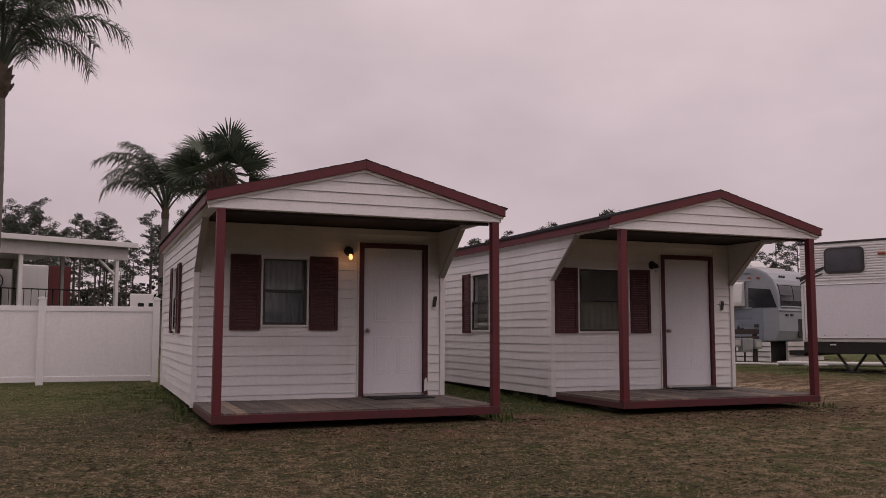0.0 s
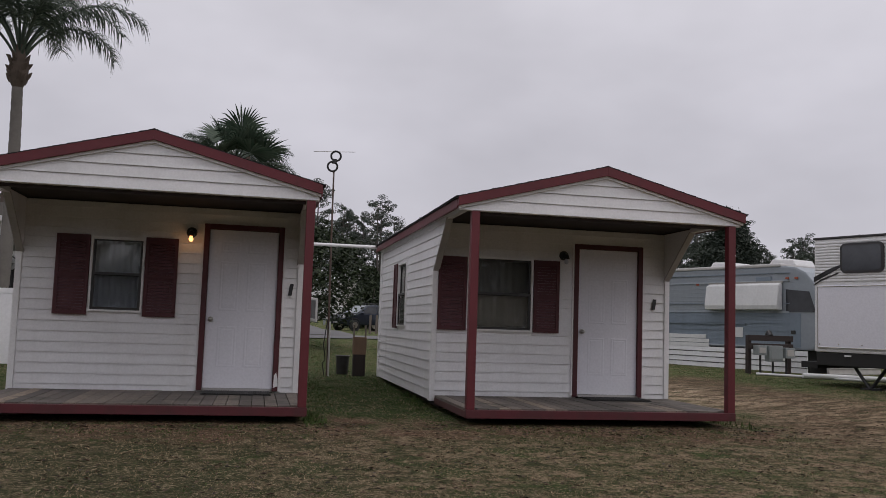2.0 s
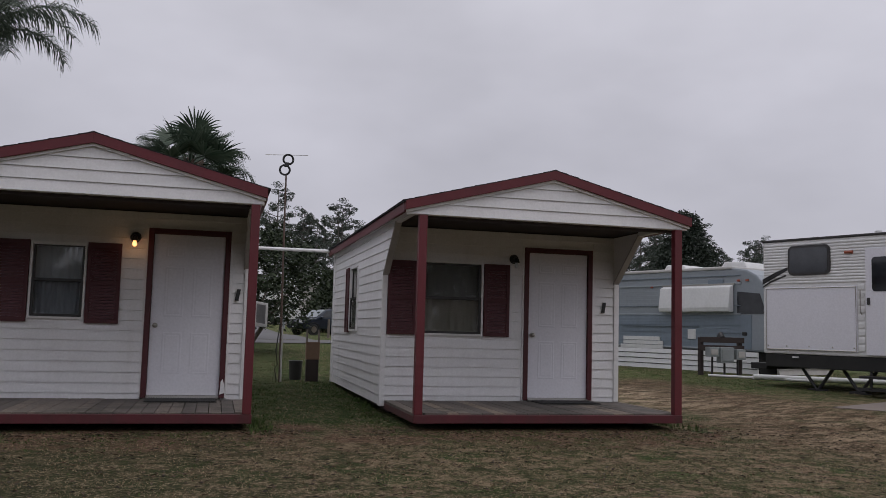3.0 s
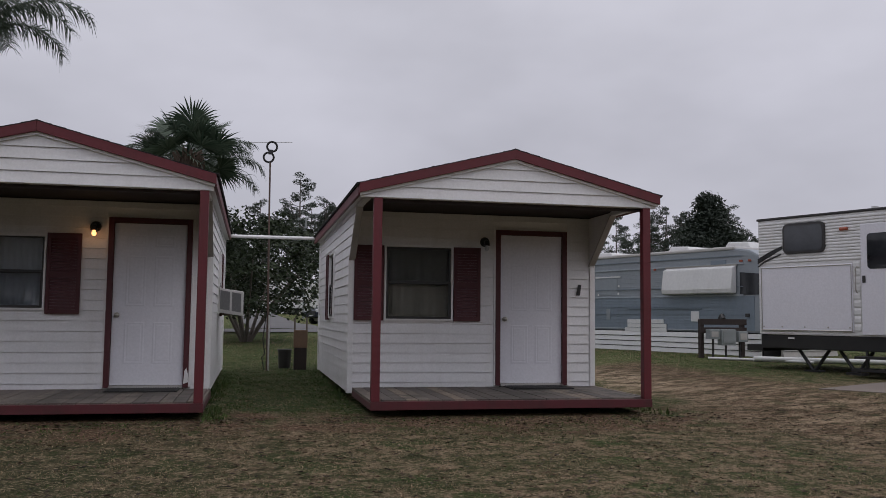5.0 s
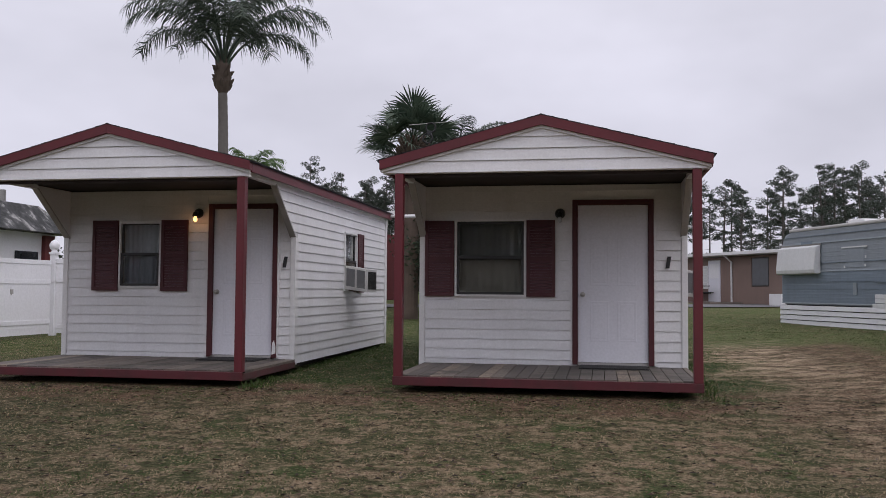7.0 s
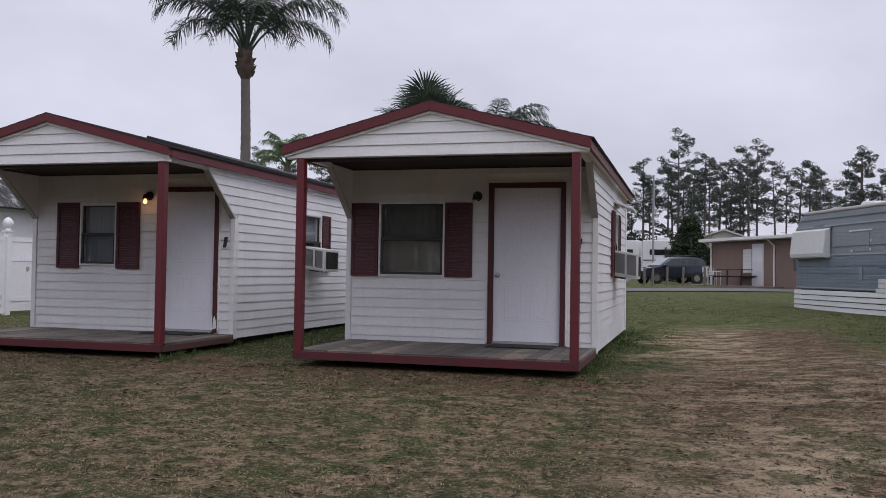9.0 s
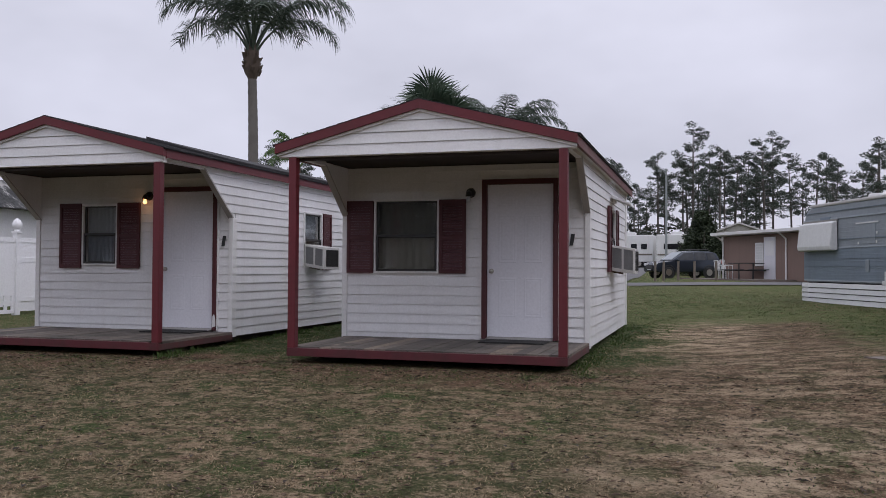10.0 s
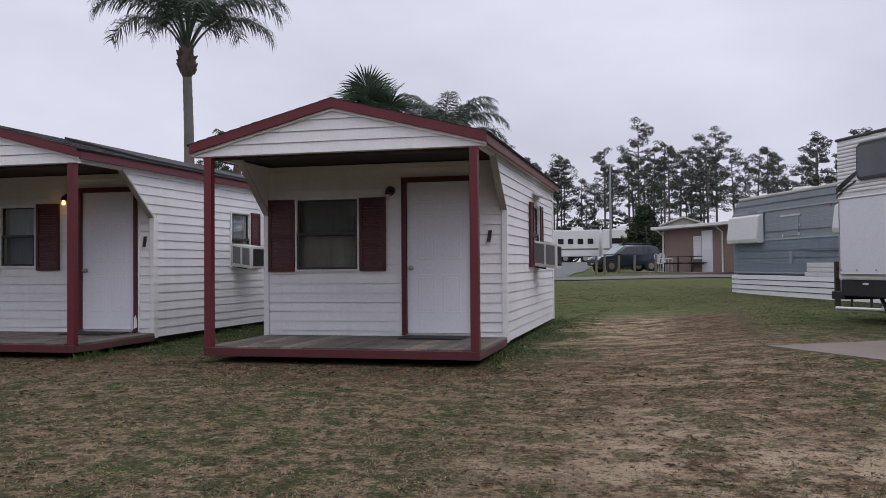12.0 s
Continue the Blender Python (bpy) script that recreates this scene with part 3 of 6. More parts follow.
def air_conditioner(cabin, side, y0, y1, z0, z1):
    """A window unit that sags out of the side wall: case, framed flank louvres and rear coil grille."""
    x = side * HALF
    deep = 0.40

    def sag(s):
        s.v = [(p, q, r - 0.16 * max(0.0, (abs(p) - HALF)) if abs(p) > HALF else r) for p, q, r in s.v]
        return s

    def slab(s, a, b, c, d, e, f):
        xa, xb = sorted((x + side * a, x + side * b))
        s.box(xa, c, e, xb, d, f)
    s = Shape(0, 0, -BASE)
    slab(s, -0.05, deep, y0, y1, z0, z1)
    unit = part("air_conditioner", sag(s), AC_CASE, cabin, "white window air conditioner sagging outwards", 0.010)
    for a, b in ((0.045, 0.195), (0.225, 0.365)):
        g = Shape(0, 0, -BASE)
        slab(g, a, b, y0 - 0.003, y0 + 0.002, z0 + 0.05, z1 - 0.04)
        n = 16
        for k in range(n):
            u = a + 0.004 + (b - a - 0.008) * k / n
            slab(g, u, u + 0.004, y0 - 0.009, y0 - 0.002, z0 + 0.055, z1 - 0.045)
        part("side_grille", sag(g), GRILLE, unit, "grey louvred grille")
        g = Shape(0, 0, -BASE)
        slab(g, a - 0.012, a, y0 - 0.012, y0 - 0.001, z0 + 0.038, z1 - 0.028)
        slab(g, b, b + 0.012, y0 - 0.012, y0 - 0.001, z0 + 0.038, z1 - 0.028)
        slab(g, a, b, y0 - 0.012, y0 - 0.001, z1 - 0.040, z1 - 0.028)
        slab(g, a, b, y0 - 0.012, y0 - 0.001, z0 + 0.038, z0 + 0.050)
        part("grille_frame", sag(g), AC_CASE, unit, "white grille frame")
    g = Shape(0, 0, -BASE)
    slab(g, deep, deep + 0.004, y0 + 0.06, y1 - 0.05, z0 + 0.05, z1 - 0.04)
    n = 22
    for k in range(n):
        ya = y0 + 0.06 + (y1 - y0 - 0.11) * k / n
        slab(g, deep + 0.003, deep + 0.010, ya, ya + 0.008, z0 + 0.05, z1 - 0.04)
    part("rear_grille", sag(g), BRONZE, unit, "dark coil grille")
    g = Shape(0, 0, -BASE)
    slab(g, 0.02, 0.20, y0 + 0.16, y0 + 0.24, z0 - 0.035, z0 - 0.001)
    part("bracket", sag(g), RUST, unit, "rusty support bracket")
    g = Shape(0, 0, -BASE)
    slab(g, 0.03, 0.05, y0 - 0.04, y0 - 0.001, z0 + 0.0, z1)
    part("filler_strip", sag(g), AC_CASE, unit, "white filler strip")


def cabin(cx, group, door_x, win, shutters, posts, lit, side_windows, number_x, label):
    """win: (x0, x1, z0, z1) in the front wall; side_windows: (side, y0, y1, z0, z1, shutter spans, air conditioner or None)."""
    c = thing("cabin", (cx, FRONT, BASE), label, "cabin", "two rental cabins")
    dz0, dz1 = 0.505, 2.53
    d0, d1 = door_x
    top = 2.80

    def front(u, z, d):
        return (u, -d, z)

    def east(u, z, d):
        return (HALF + d, u, z)

    def west(u, z, d):
        return (-HALF - d, u, z)

    def back(u, z, d):
        return (u, DEEP + d, z)

    # wall cores, 9 cm thick, with their openings
    def core(place, a, b, holes):
        s = Shape(0, 0, -BASE)

        def slab(p, q, r, t):
            v = [place(u, z, k) for k in (-0.09, 0.0) for u, z in ((p, r), (q, r), (q, t), (p, t))]
            s.add(v, [(0, 1, 2, 3), (7, 6, 5, 4), (0, 4, 5, 1), (1, 5, 6, 2), (2, 6, 7, 3), (3, 7, 4, 0)])
        cursor = a
        for p, q, r, t in sorted(holes):
            slab(cursor, p, 0.40, top)
            slab(p, q, 0.40, r) if r > 0.41 else None
            slab(p, q, t, top)
            cursor = q
        slab(cursor, b, 0.40, top)
        part("wall", s, WHITE_TRIM, c, "white cabin wall")
    core(front, -HALF, HALF, [(d0 - 0.01, d1 + 0.01, 0.40, dz1 + 0.01), win])
    core(back, -HALF, HALF, [])
    for side, place in ((1, east), (-1, west)):
        core(place, 0.091, DEEP - 0.091, [(y0, y1, z0, z1) for sd, y0, y1, z0, z1, sh, ac in side_windows if sd == side])
    s = Shape(0, 0, -BASE)
    s.box(-HALF + 0.09, 0.09, 0.40, HALF - 0.09, DEEP - 0.09, 0.47)
    part("room_floor", s, DARK_CEILING, c)
    for x in (-1.5, -0.5, 0.5, 1.5):
        s = Shape(0, 0, -BASE)
        s.box(x - 0.06, 0.1, 0.10, x + 0.06, DEEP - 0.1, 0.399)
        part("skid", s, DARK_CEILING, c, "dark timber skid under the cabin")

    # corner posts
    for x in (-1, 1):
        for y0, y1 in ((-0.032, 0.085), (DEEP - 0.085, DEEP + 0.03)):
            s = Shape(0, 0, -BASE)
            xa, xb = sorted((x * (HALF - 0.042), x * (HALF + 0.032)))
            s.box(xa, y0, 0.385, xb, y1, 2.13 if y0 < 0 else top)
            part("corner_post", s, WHITE_TRIM, c, "white corner trim", 0.006)

    # wings: the side walls run forward under the eaves with a slanting edge
    for x in (-1, 1):
        s = Shape(0, 0, -BASE)
        xa, xb = sorted((x * (HALF - 0.045), x * HALF))
        s.prism([(0.0, 2.14), (0.0, top), (-0.76, top), (-0.76, 2.77)], "x", xa, xb)
        part("wing", s, WHITE_TRIM, c, "white inner face of the wing wall")
        s = Shape(0, 0, -BASE)
        xa, xb = sorted((x * (HALF - 0.055), x * (HALF + 0.030)))
        s.prism([(0.0, 2.105), (0.0, 2.135), (-0.765, 2.77), (-0.80, 2.77)], "x", xa, xb)
        part("wing_trim", s, GREY_WING, c, "weathered trim on the slanting edge")
        s = Shape(0, 0, -BASE)
        xa, xb = sorted((x * (HALF - 0.05), x * (HALF + 0.02)))
        s.box(xa, -1.78, 2.755, xb, -0.77, 2.815)
        part("eave_beam", s, WHITE_TRIM, c, "white beam under the eave", 0.004)

    # siding, course by course
    k = 0
    z = 0.391
    while z < top - 0.02:
        z1 = min(z + LAP, top)
        cuts = []
        if z1 > win[2] + 0.05 and z < win[3] - 0.05:
            cuts.append((win[0], win[1]))
        if z < dz1 + 0.06:
            cuts.append((d0 - 0.096, d1 + 0.096))
        for a, b in without((-HALF + 0.043, HALF - 0.043), cuts):
            board(c, front, a, b, z, z1)
        for side, place in ((1, east), (-1, west)):
            cuts = [(w[1], w[2]) for w in side_windows if w[0] == side and z1 > w[3] + 0.05 and z < w[4] - 0.05]
            start, slant = 0.086, 0.0
            if z > 2.09:
                start = -max(0.0, (z - 2.12)) / 0.64 * 0.77
                slant = -(z1 - z) / 0.64 * 0.77
            for a, b in without((start, DEEP - 0.086), cuts):
                board(c, place, a, b, z, z1, slant if a == start else 0.0)
        board(c, back, -HALF + 0.09, HALF - 0.09, z, z1)
        z += LAP
    # gable over the porch and at the back
    wide = OVER - 0.03
    for place, y in ((lambda u, zz, d: (u, -1.80 - d, zz), -1.8), (lambda u, zz, d: (u, DEEP + d, zz), DEEP)):
        s = Shape(0, 0, -BASE)
        low = 2.735 if y < 0 else 2.79
        s.prism([(-wide, low), (wide, low), (wide, roof_z(wide) - 0.03), (0, PEAK - 0.03), (-wide, roof_z(wide) - 0.03)], "y", min(y, y + 0.06), max(y, y + 0.06))
        part("gable", s, WHITE_TRIM, c, "white gable")
        z = low
        while z < PEAK - 0.14:
            z1 = min(z + LAP, PEAK - 0.125)
            wide0 = min(wide, (PEAK - 0.125 - z) * OVER / (PEAK - EAVE))
            wide1 = min(wide, (PEAK - 0.125 - z1) * OVER / (PEAK - EAVE))
            if wide0 > 0.1:
                board(c, place, -wide0, wide0, z, z1, wide0 - wide1, wide1 - wide0)
            z += LAP
    # rake trim under the fascia, white
    for x in (-1, 1):
        s = Shape(0, 0, -BASE)
        pts = [(0, PEAK - 0.140), (x * (OVER - 0.015), roof_z(OVER - 0.015) - 0.140), (x * (OVER - 0.015), roof_z(OVER - 0.015) - 0.104), (0, PEAK - 0.104)]
        s.prism(pts, "y", -1.838, -1.80)
        part("rake_trim", s, WHITE_TRIM, c, "white trim strip")
        s = Shape(0, 0, -BASE)
        pts = [(0, PEAK - 0.110), (x * OVER, roof_z(OVER) - 0.110), (x * OVER, roof_z(OVER) - 0.002), (0, PEAK - 0.002)]
        s.prism(pts, "y", -1.872, -1.80)
        part("rake_fascia", s, MAROON, c, "maroon fascia board", 0.004)
        s = Shape(0, 0, -BASE)
        s.prism(pts, "y", DEEP + 0.03, DEEP + 0.075)
        part("rake_fascia", s, MAROON, c, "maroon fascia board")
        s = Shape(0, 0, -BASE)
        xa, xb = sorted((x * (OVER - 0.03), x * (OVER + 0.004)))
        s.box(xa, -1.799, EAVE - 0.125, xb, DEEP + 0.03, EAVE - 0.012)
        part("eave_fascia", s, MAROON if lit or x < 0 else EAVE_WORN, c, "maroon fascia board along the eave", 0.004)
        s = Shape(0, 0, -BASE)
        xa, xb = sorted((x * HALF, x * (OVER - 0.031)))
        s.box(xa, -1.79, 2.80, xb, DEEP, 2.812)
        part("soffit", s, WHITE_TRIM, c)
        # roof: deck slab and lapped shingle courses
        roof = Shape(0, 0, -BASE)
        xo = x * (OVER + 0.025)
        roof.prism([(0, PEAK - 0.014), (xo, roof_z(OVER + 0.025) - 0.014), (xo, roof_z(OVER + 0.025)), (0, PEAK)], "y", -1.866, DEEP + 0.10)
        r = part("roof", roof, SHINGLE, c, "dark asphalt shingle roof")
        sh = Shape(0, 0, -BASE)
        n = 13
        rng = random.Random(int(cx * 10) + x)
        for i in range(n):
            f0, f1 = i / n, (i + 1.12) / n
            xa, xb = xo * (1 - f0) + x * 0.008, xo * (1 - min(1, f1))
            y = -1.875
            while y < DEEP + 0.09:
                y1 = min(y + rng.choice((0.28, 0.305, 0.33)), DEEP + 0.11)
                up = 0.008 + rng.random() * 0.004
                za, zb = roof_z(xa), roof_z(xb)
                sh.add([(xa, y, za + 0.001), (xb, y, zb + 0.001), (xb, y1 - 0.006, zb + 0.001), (xa, y1 - 0.006, za + 0.001), (xa, y, za + up), (xb, y, zb + 0.005), (xb, y1 - 0.006, zb + 0.005), (xa, y1 - 0.006, za + up)],
                       [(4, 5, 6, 7), (0, 1, 5, 4), (1, 2, 6, 5), (2, 3, 7, 6), (3, 0, 4, 7)])
                y = y1
        tagged(part("shingle", sh, SHINGLE, r, "lapped grey-black shingles"), kind="stuff")
    s = Shape(0, 0, -BASE)
    s.prism([(-0.11, PEAK - 0.022), (0.11, PEAK - 0.022), (0, PEAK + 0.014)], "y", -1.869, DEEP + 0.105)
    part("ridge_cap", s, SHINGLE, c, "dark ridge cap")
    if lit:
        # a second layer of roll roofing on the eastern slope
        s = Shape(0, 0, -BASE)
        x0, x1 = 0.12, 1.55
        s.add([(x0, 0.15, roof_z(x0) + 0.012), (x1, 0.15, roof_z(x1) + 0.012), (x1, DEEP, roof_z(x1) + 0.012), (x0, DEEP, roof_z(x0) + 0.012),
               (x0, 0.15, roof_z(x0) + 0.05), (x1, 0.15, roof_z(x1) + 0.04), (x1, DEEP, roof_z(x1) + 0.04), (x0, DEEP, roof_z(x0) + 0.05)],
              [(0, 3, 2, 1), (4, 5, 6, 7), (0, 1, 5, 4), (1, 2, 6, 5), (2, 3, 7, 6), (3, 0, 4, 7)])
        part("roof_patch", s, SHINGLE, c, "raised layer of black roll roofing", 0.004)
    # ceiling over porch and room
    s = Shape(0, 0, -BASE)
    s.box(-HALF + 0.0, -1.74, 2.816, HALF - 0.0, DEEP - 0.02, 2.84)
    part("porch_ceiling", s, DARK_CEILING, c, "near-black porch ceiling")
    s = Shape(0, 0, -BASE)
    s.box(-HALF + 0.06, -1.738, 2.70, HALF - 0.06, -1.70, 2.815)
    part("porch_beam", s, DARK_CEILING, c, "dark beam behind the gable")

    # porch
    p0, p1 = posts
    for x in (p0, p1):
        s = Shape(0, 0, -BASE)
        s.box(x - 0.048, -1.832, 0.4465, x + 0.048, -1.736, 2.734)
        part("porch_post", s, MAROON, c, "maroon square porch post", 0.006)
    a, b = p0 - 0.055, p1 + 0.055
    rims = [(a, -1.836, b, -1.796)]
    for x0, y0, x1, y1 in rims + [(a, -1.795, a + 0.04, -0.034), (b - 0.04, -1.795, b, -0.034)]:
        s = Shape(0, 0, -BASE)
        s.box(x0, y0, 0.350, x1, y1, 0.446 if y0 < -1.8 else 0.428)
        part("deck_rim", s, RIM_SHADED if y0 < -1.8 else RIM_WORN, c, "worn maroon deck rim board", 0.005)
    for k in range(6):
        x = a + 0.08 + (b - a - 0.16) * k / 5
        s = Shape(0, 0, -BASE)
        s.box(x - 0.02, -1.788, 0.352, x + 0.02, -0.04, 0.427)
        part("deck_joist", s, DARK_CEILING, c, "dark joist under the deck")
    for x in (a + 0.3, b - 0.3):
        s = Shape(0, 0, -BASE)
        s.box(x - 0.1, -1.2, 0.12, x + 0.1, -0.9, 0.351)
        part("deck_block", s, CONCRETE, c, "concrete block under the deck")
    rng = random.Random(int(cx * 100))
    x = a
    while x < b - 0.03:
        w = min(0.138, b - x)
        s = Shape(0, 0, -BASE)
        f = -1.792 if x > p0 + 0.049 and x + w < p1 - 0.049 else -1.733
        dz = rng.uniform(-0.002, 0.002)
        s.box(x + 0.004, f + rng.uniform(0.0, 0.006), 0.430 + dz, x + w - 0.004, -0.036, 0.462 + dz)
        part("deck_board", s, DECK, c, "", 0.003)
        x += w

    # openings and fittings of the front
    if lit:
        s = Shape(0, 0, -BASE)
        s.prism([(d1 + 0.012, 0.52), (d1 + 0.07, 0.54), (d1 + 0.066, 0.64), (d1 + 0.045, 0.72), (d1 + 0.02, 0.68)], "y", -0.049, -0.0455)
        part("bare_patch", s, WHITE_TRIM, c, "bare white patch where the casing paint has come off")
    panel_door(c, d0, d1, dz0, dz1, lit)
    sash_window(c, front, *win, *((SHEER, DARK_CURTAIN) if not lit else (DUSK_BLIND, BLINDS)))
    for x0, x1 in shutters:
        shutter(c, front, x0, x1, win[2] - (0.045 if lit else 0.0), win[3] + (0.01 if lit else -0.015))
    wall_lamp(c, d0 - 0.228, 2.475 if lit else 2.425, lit)
    s = Shape(0, 0, -BASE)
    s.prism([(number_x - 0.036, 1.715), (number_x + 0.012, 1.715), (number_x + 0.036, 1.865), (number_x - 0.012, 1.865)], "y", -0.034, -0.022)
    part("number_plate", s, BLACK, c, "black unit number drawn as a bar")
    # sides
    for side, y0, y1, z0, z1, spans, ac in side_windows:
        place = east if side > 0 else west
        sash_window(c, place, y0, y1, z0, z1, *((None, DUSK_BLIND) if ac else (DARK_CURTAIN, DARK_CURTAIN)))
        for u0, u1 in spans:
            shutter(c, place, u0, u1, z0 - 0.03, z1 + 0.01)
        if ac:
            air_conditioner(c, side, *ac)
    return c


EAVE, PEAK, OVER, HALF = 2.915, 3.395, 1.835, 1.722
cabin(2.985, "a", (0.545, 1.42), (-0.885, -0.24, 1.425, 2.37), [(-1.29, -0.895), (-0.23, 0.165)], (-1.665, 1.715), True,
      [(1, 2.32, 3.05, 1.40, 2.37, [(3.07, 3.42)], (2.36, 2.98, 1.44, 1.82)), (-1, 2.15, 2.95, 1.36, 2.37, [(1.78, 2.13), (2.97, 3.32)], None)], 1.602,
      "small white vinyl-sided cabin with maroon trim and lit porch lamp")
EAVE, PEAK, OVER, HALF = 2.888, 3.358, 1.828, 1.70
cabin(8.205, "b", (0.358, 1.245), (-1.255, -0.315, 1.34, 2.355), [(-1.655, -1.265), (-0.305, 0.065)], (-1.605, 1.665), False,
      [(1, 2.42, 3.15, 1.40, 2.37, [(2.05, 2.40), (3.17, 3.52)], (2.46, 3.08, 1.40, 1.80)), (-1, 2.15, 2.95, 1.36, 2.40, [(2.97, 3.32)], None)], 1.495,
      "small white vinyl-sided cabin with maroon trim, lamp off")
bulb_light = new("bulb_light", bpy.data.lights.new("bulb_light", "POINT"))
bulb_light.data.energy, bulb_light.data.color, bulb_light.data.shadow_soft_size = 0.32, (1.0, 0.55, 0.22), 0.03
bulb_light.location = (2.985 + 0.315, FRONT - 0.21, 2.36)
for mx, w in ((2.985 + 0.98, 0.42), (8.205 + 0.80, 0.42)):
    s = Shape()
    ribs = []
    for k in range(28):
        u = -w + 0.02 + k * 0.029
        ribs += [(u, 0.012), (u + 0.004, 0.018), (u + 0.018, 0.018), (u + 0.022, 0.012)]
    s.prism([(-w, 0), (w, 0), (w, 0.012)] + ribs[::-1] + [(-w, 0.012)], "y", -0.24, 0.24)
    whole("doormat", s, RUBBER, (mx, FRONT - 0.32, 0.464), "dark ribbed rubber doormat on the porch deck", "doormat", "doormats")

# ---- yard behind the cabins ----
def antenna():
    """Thin mast with two crossed loops and a rod at its head."""
    x, y = 5.52, 17.15
    g = land(x, y)
    t = thing("antenna_mast", (x, y, g), "thin rusty antenna mast with two black loops", "antenna")
    s = Shape()
    s.tube([(0.03, 0, -0.05), (0.02, 0, 1.2), (0.0, 0, 2.6), (-0.01, 0, 4.0)], [0.022, 0.022, 0.018, 0.016], 8)
    part("mast", s, RUST, t, "rusty steel mast")
    s = Shape()
    s.tube([(0.05, -0.02, 0.0), (0.045, -0.02, 1.05)], 0.017, 8)
    part("lower_pipe", s, PALE_ROOF, t, "pale plastic pipe")
    s = Shape()
    s.tube([(-0.03, -0.03, 0.02), (-0.07, -0.03, 0.25), (-0.02, -0.03, 0.32), (-0.06, -0.03, 0.6), (0.0, -0.02, 1.1)], 0.010, 6)
    part("cable", s, RUBBER, t, "loose black cable")
    for cx, cz in ((0.02, 4.30), (-0.04, 4.09)):
        s = Shape()
        s.ring((cx, 0, cz), 0.095, 0.020)
        part("loop", s, RUBBER, t, "black antenna loop", smooth=True)
    s = Shape()
    s.box(-0.05, -0.03, 4.15, 0.04, 0.03, 4.24)
    part("junction", s, BLACK, t, "black junction box", 0.008)
    s = Shape()
    s.tube([(-0.42, 0, 4.365), (0.40, 0, 4.41)], 0.006, 6)
    part("rod", s, STEEL, t, "thin metal rod")


BOOT_BARK = painted("brown_palm_boots", (0.12, 0.088, 0.068), (0.06, 0.045, 0.035), 0.95, 0.7, 18, 2.5, False, 0.8)
KNOB = painted("old_leaf_bases", (0.105, 0.078, 0.060), (0.05, 0.04, 0.032), 0.95, 0.7, 20, 5.0, False, 0.8)
BOX_WOOD = painted("brown_plywood", (0.20, 0.125, 0.08), (0.12, 0.08, 0.055), 0.85, 0.7, 20, 3.0)
FENCE = painted("white_vinyl_fence", (0.81, 0.80, 0.82), (0.66, 0.64, 0.62), 0.4, 0.15, 20, 1.2, relief=0.03)
PALE_ROOF = painted("pale_metal_roof", (0.55, 0.53, 0.52), (0.38, 0.36, 0.33), 0.55, 0.5, 20, 1.0)


def build_stained(nt, b):
    run = noise_node(nt, 2.6, 6, stretched(nt, 1, 1, 0.16), 0.7)
    c = ramp(nt, run, [(0.46, (0.022, 0.022, 0.023)), (0.54, (0.075, 0.075, 0.076)), (0.60, (0.36, 0.35, 0.34))])
    c = mixed(nt, ramp(nt, noise_node(nt, 14, 5), [(0.4, (0, 0, 0)), (0.7, (0.5, 0.5, 0.5))]), c, (0.10, 0.10, 0.10))
    nt.links.new(c, b.inputs["Base Color"])
    b.inputs["Roughness"].default_value = 0.85


STAINED_ROOF = material("stained_mansard_roof", build_stained)
BLUE_SIDE = painted("faded_blue_aluminium", (0.275, 0.305, 0.335), (0.215, 0.23, 0.25), 0.45, 0.5, 12, 0.8, True, 0.05)
BLUE_TRIM = painted("pale_blue_moulding", (0.37, 0.41, 0.45), (0.25, 0.27, 0.30), 0.45, 0.5, 12, 0.8, True, 0.05)
BLUE_DEEP = painted("blue_aluminium", (0.20, 0.245, 0.295), (0.14, 0.16, 0.185), 0.45, 0.5, 12, 0.8, True, 0.05)
CHALKY = painted("chalky_white_panel", (0.70, 0.70, 0.70), (0.48, 0.48, 0.47), 0.5, 0.3, 15, 0.9, True, 0.05)
BROWN_WALL = painted("brown_plank_wall", (0.225, 0.155, 0.13), (0.16, 0.11, 0.095), 0.8, 0.5, 20, 1.0)
GREY_BOX = painted("grey_meter_case", (0.27, 0.295, 0.30), (0.2, 0.2, 0.2), 0.5, 0.5, 30, 3.0)
POST_WOOD = painted("grey_timber", (0.18, 0.152, 0.128), (0.13, 0.11, 0.09), 0.9, 0.6, 20, 3.0)
CAR_PAINT = painted("dark_blue_grey_car_paint", (0.030, 0.038, 0.054), (0.045, 0.053, 0.064), 0.18, 0.4, 40, 2.0, False, 0.0, 0.4)
RED_PANEL = painted("dark_red_panel", (0.13, 0.02, 0.022), (0.07, 0.02, 0.02), 0.6, 0.5, 20, 2.0)
ASPHALT = painted("worn_asphalt", (0.135, 0.132, 0.135), (0.09, 0.088, 0.088), 0.95, 0.6, 40, 0.6, False, 0.3)
AMBER = painted("amber_lens", (0.35, 0.08, 0.04), (0.2, 0.05, 0.03), 0.3, 0.3, 20, 3.0, False)

antenna()
s = Shape()
s.tube([(-0.86, 0, 0), (0.86, 0, 0)], 0.033, 10)
whole("cross_pipe", s, WHITE_TRIM, (5.585, 16.82, 2.86), "white pipe spanning between the two cabin eaves", "pipe", smooth=True)

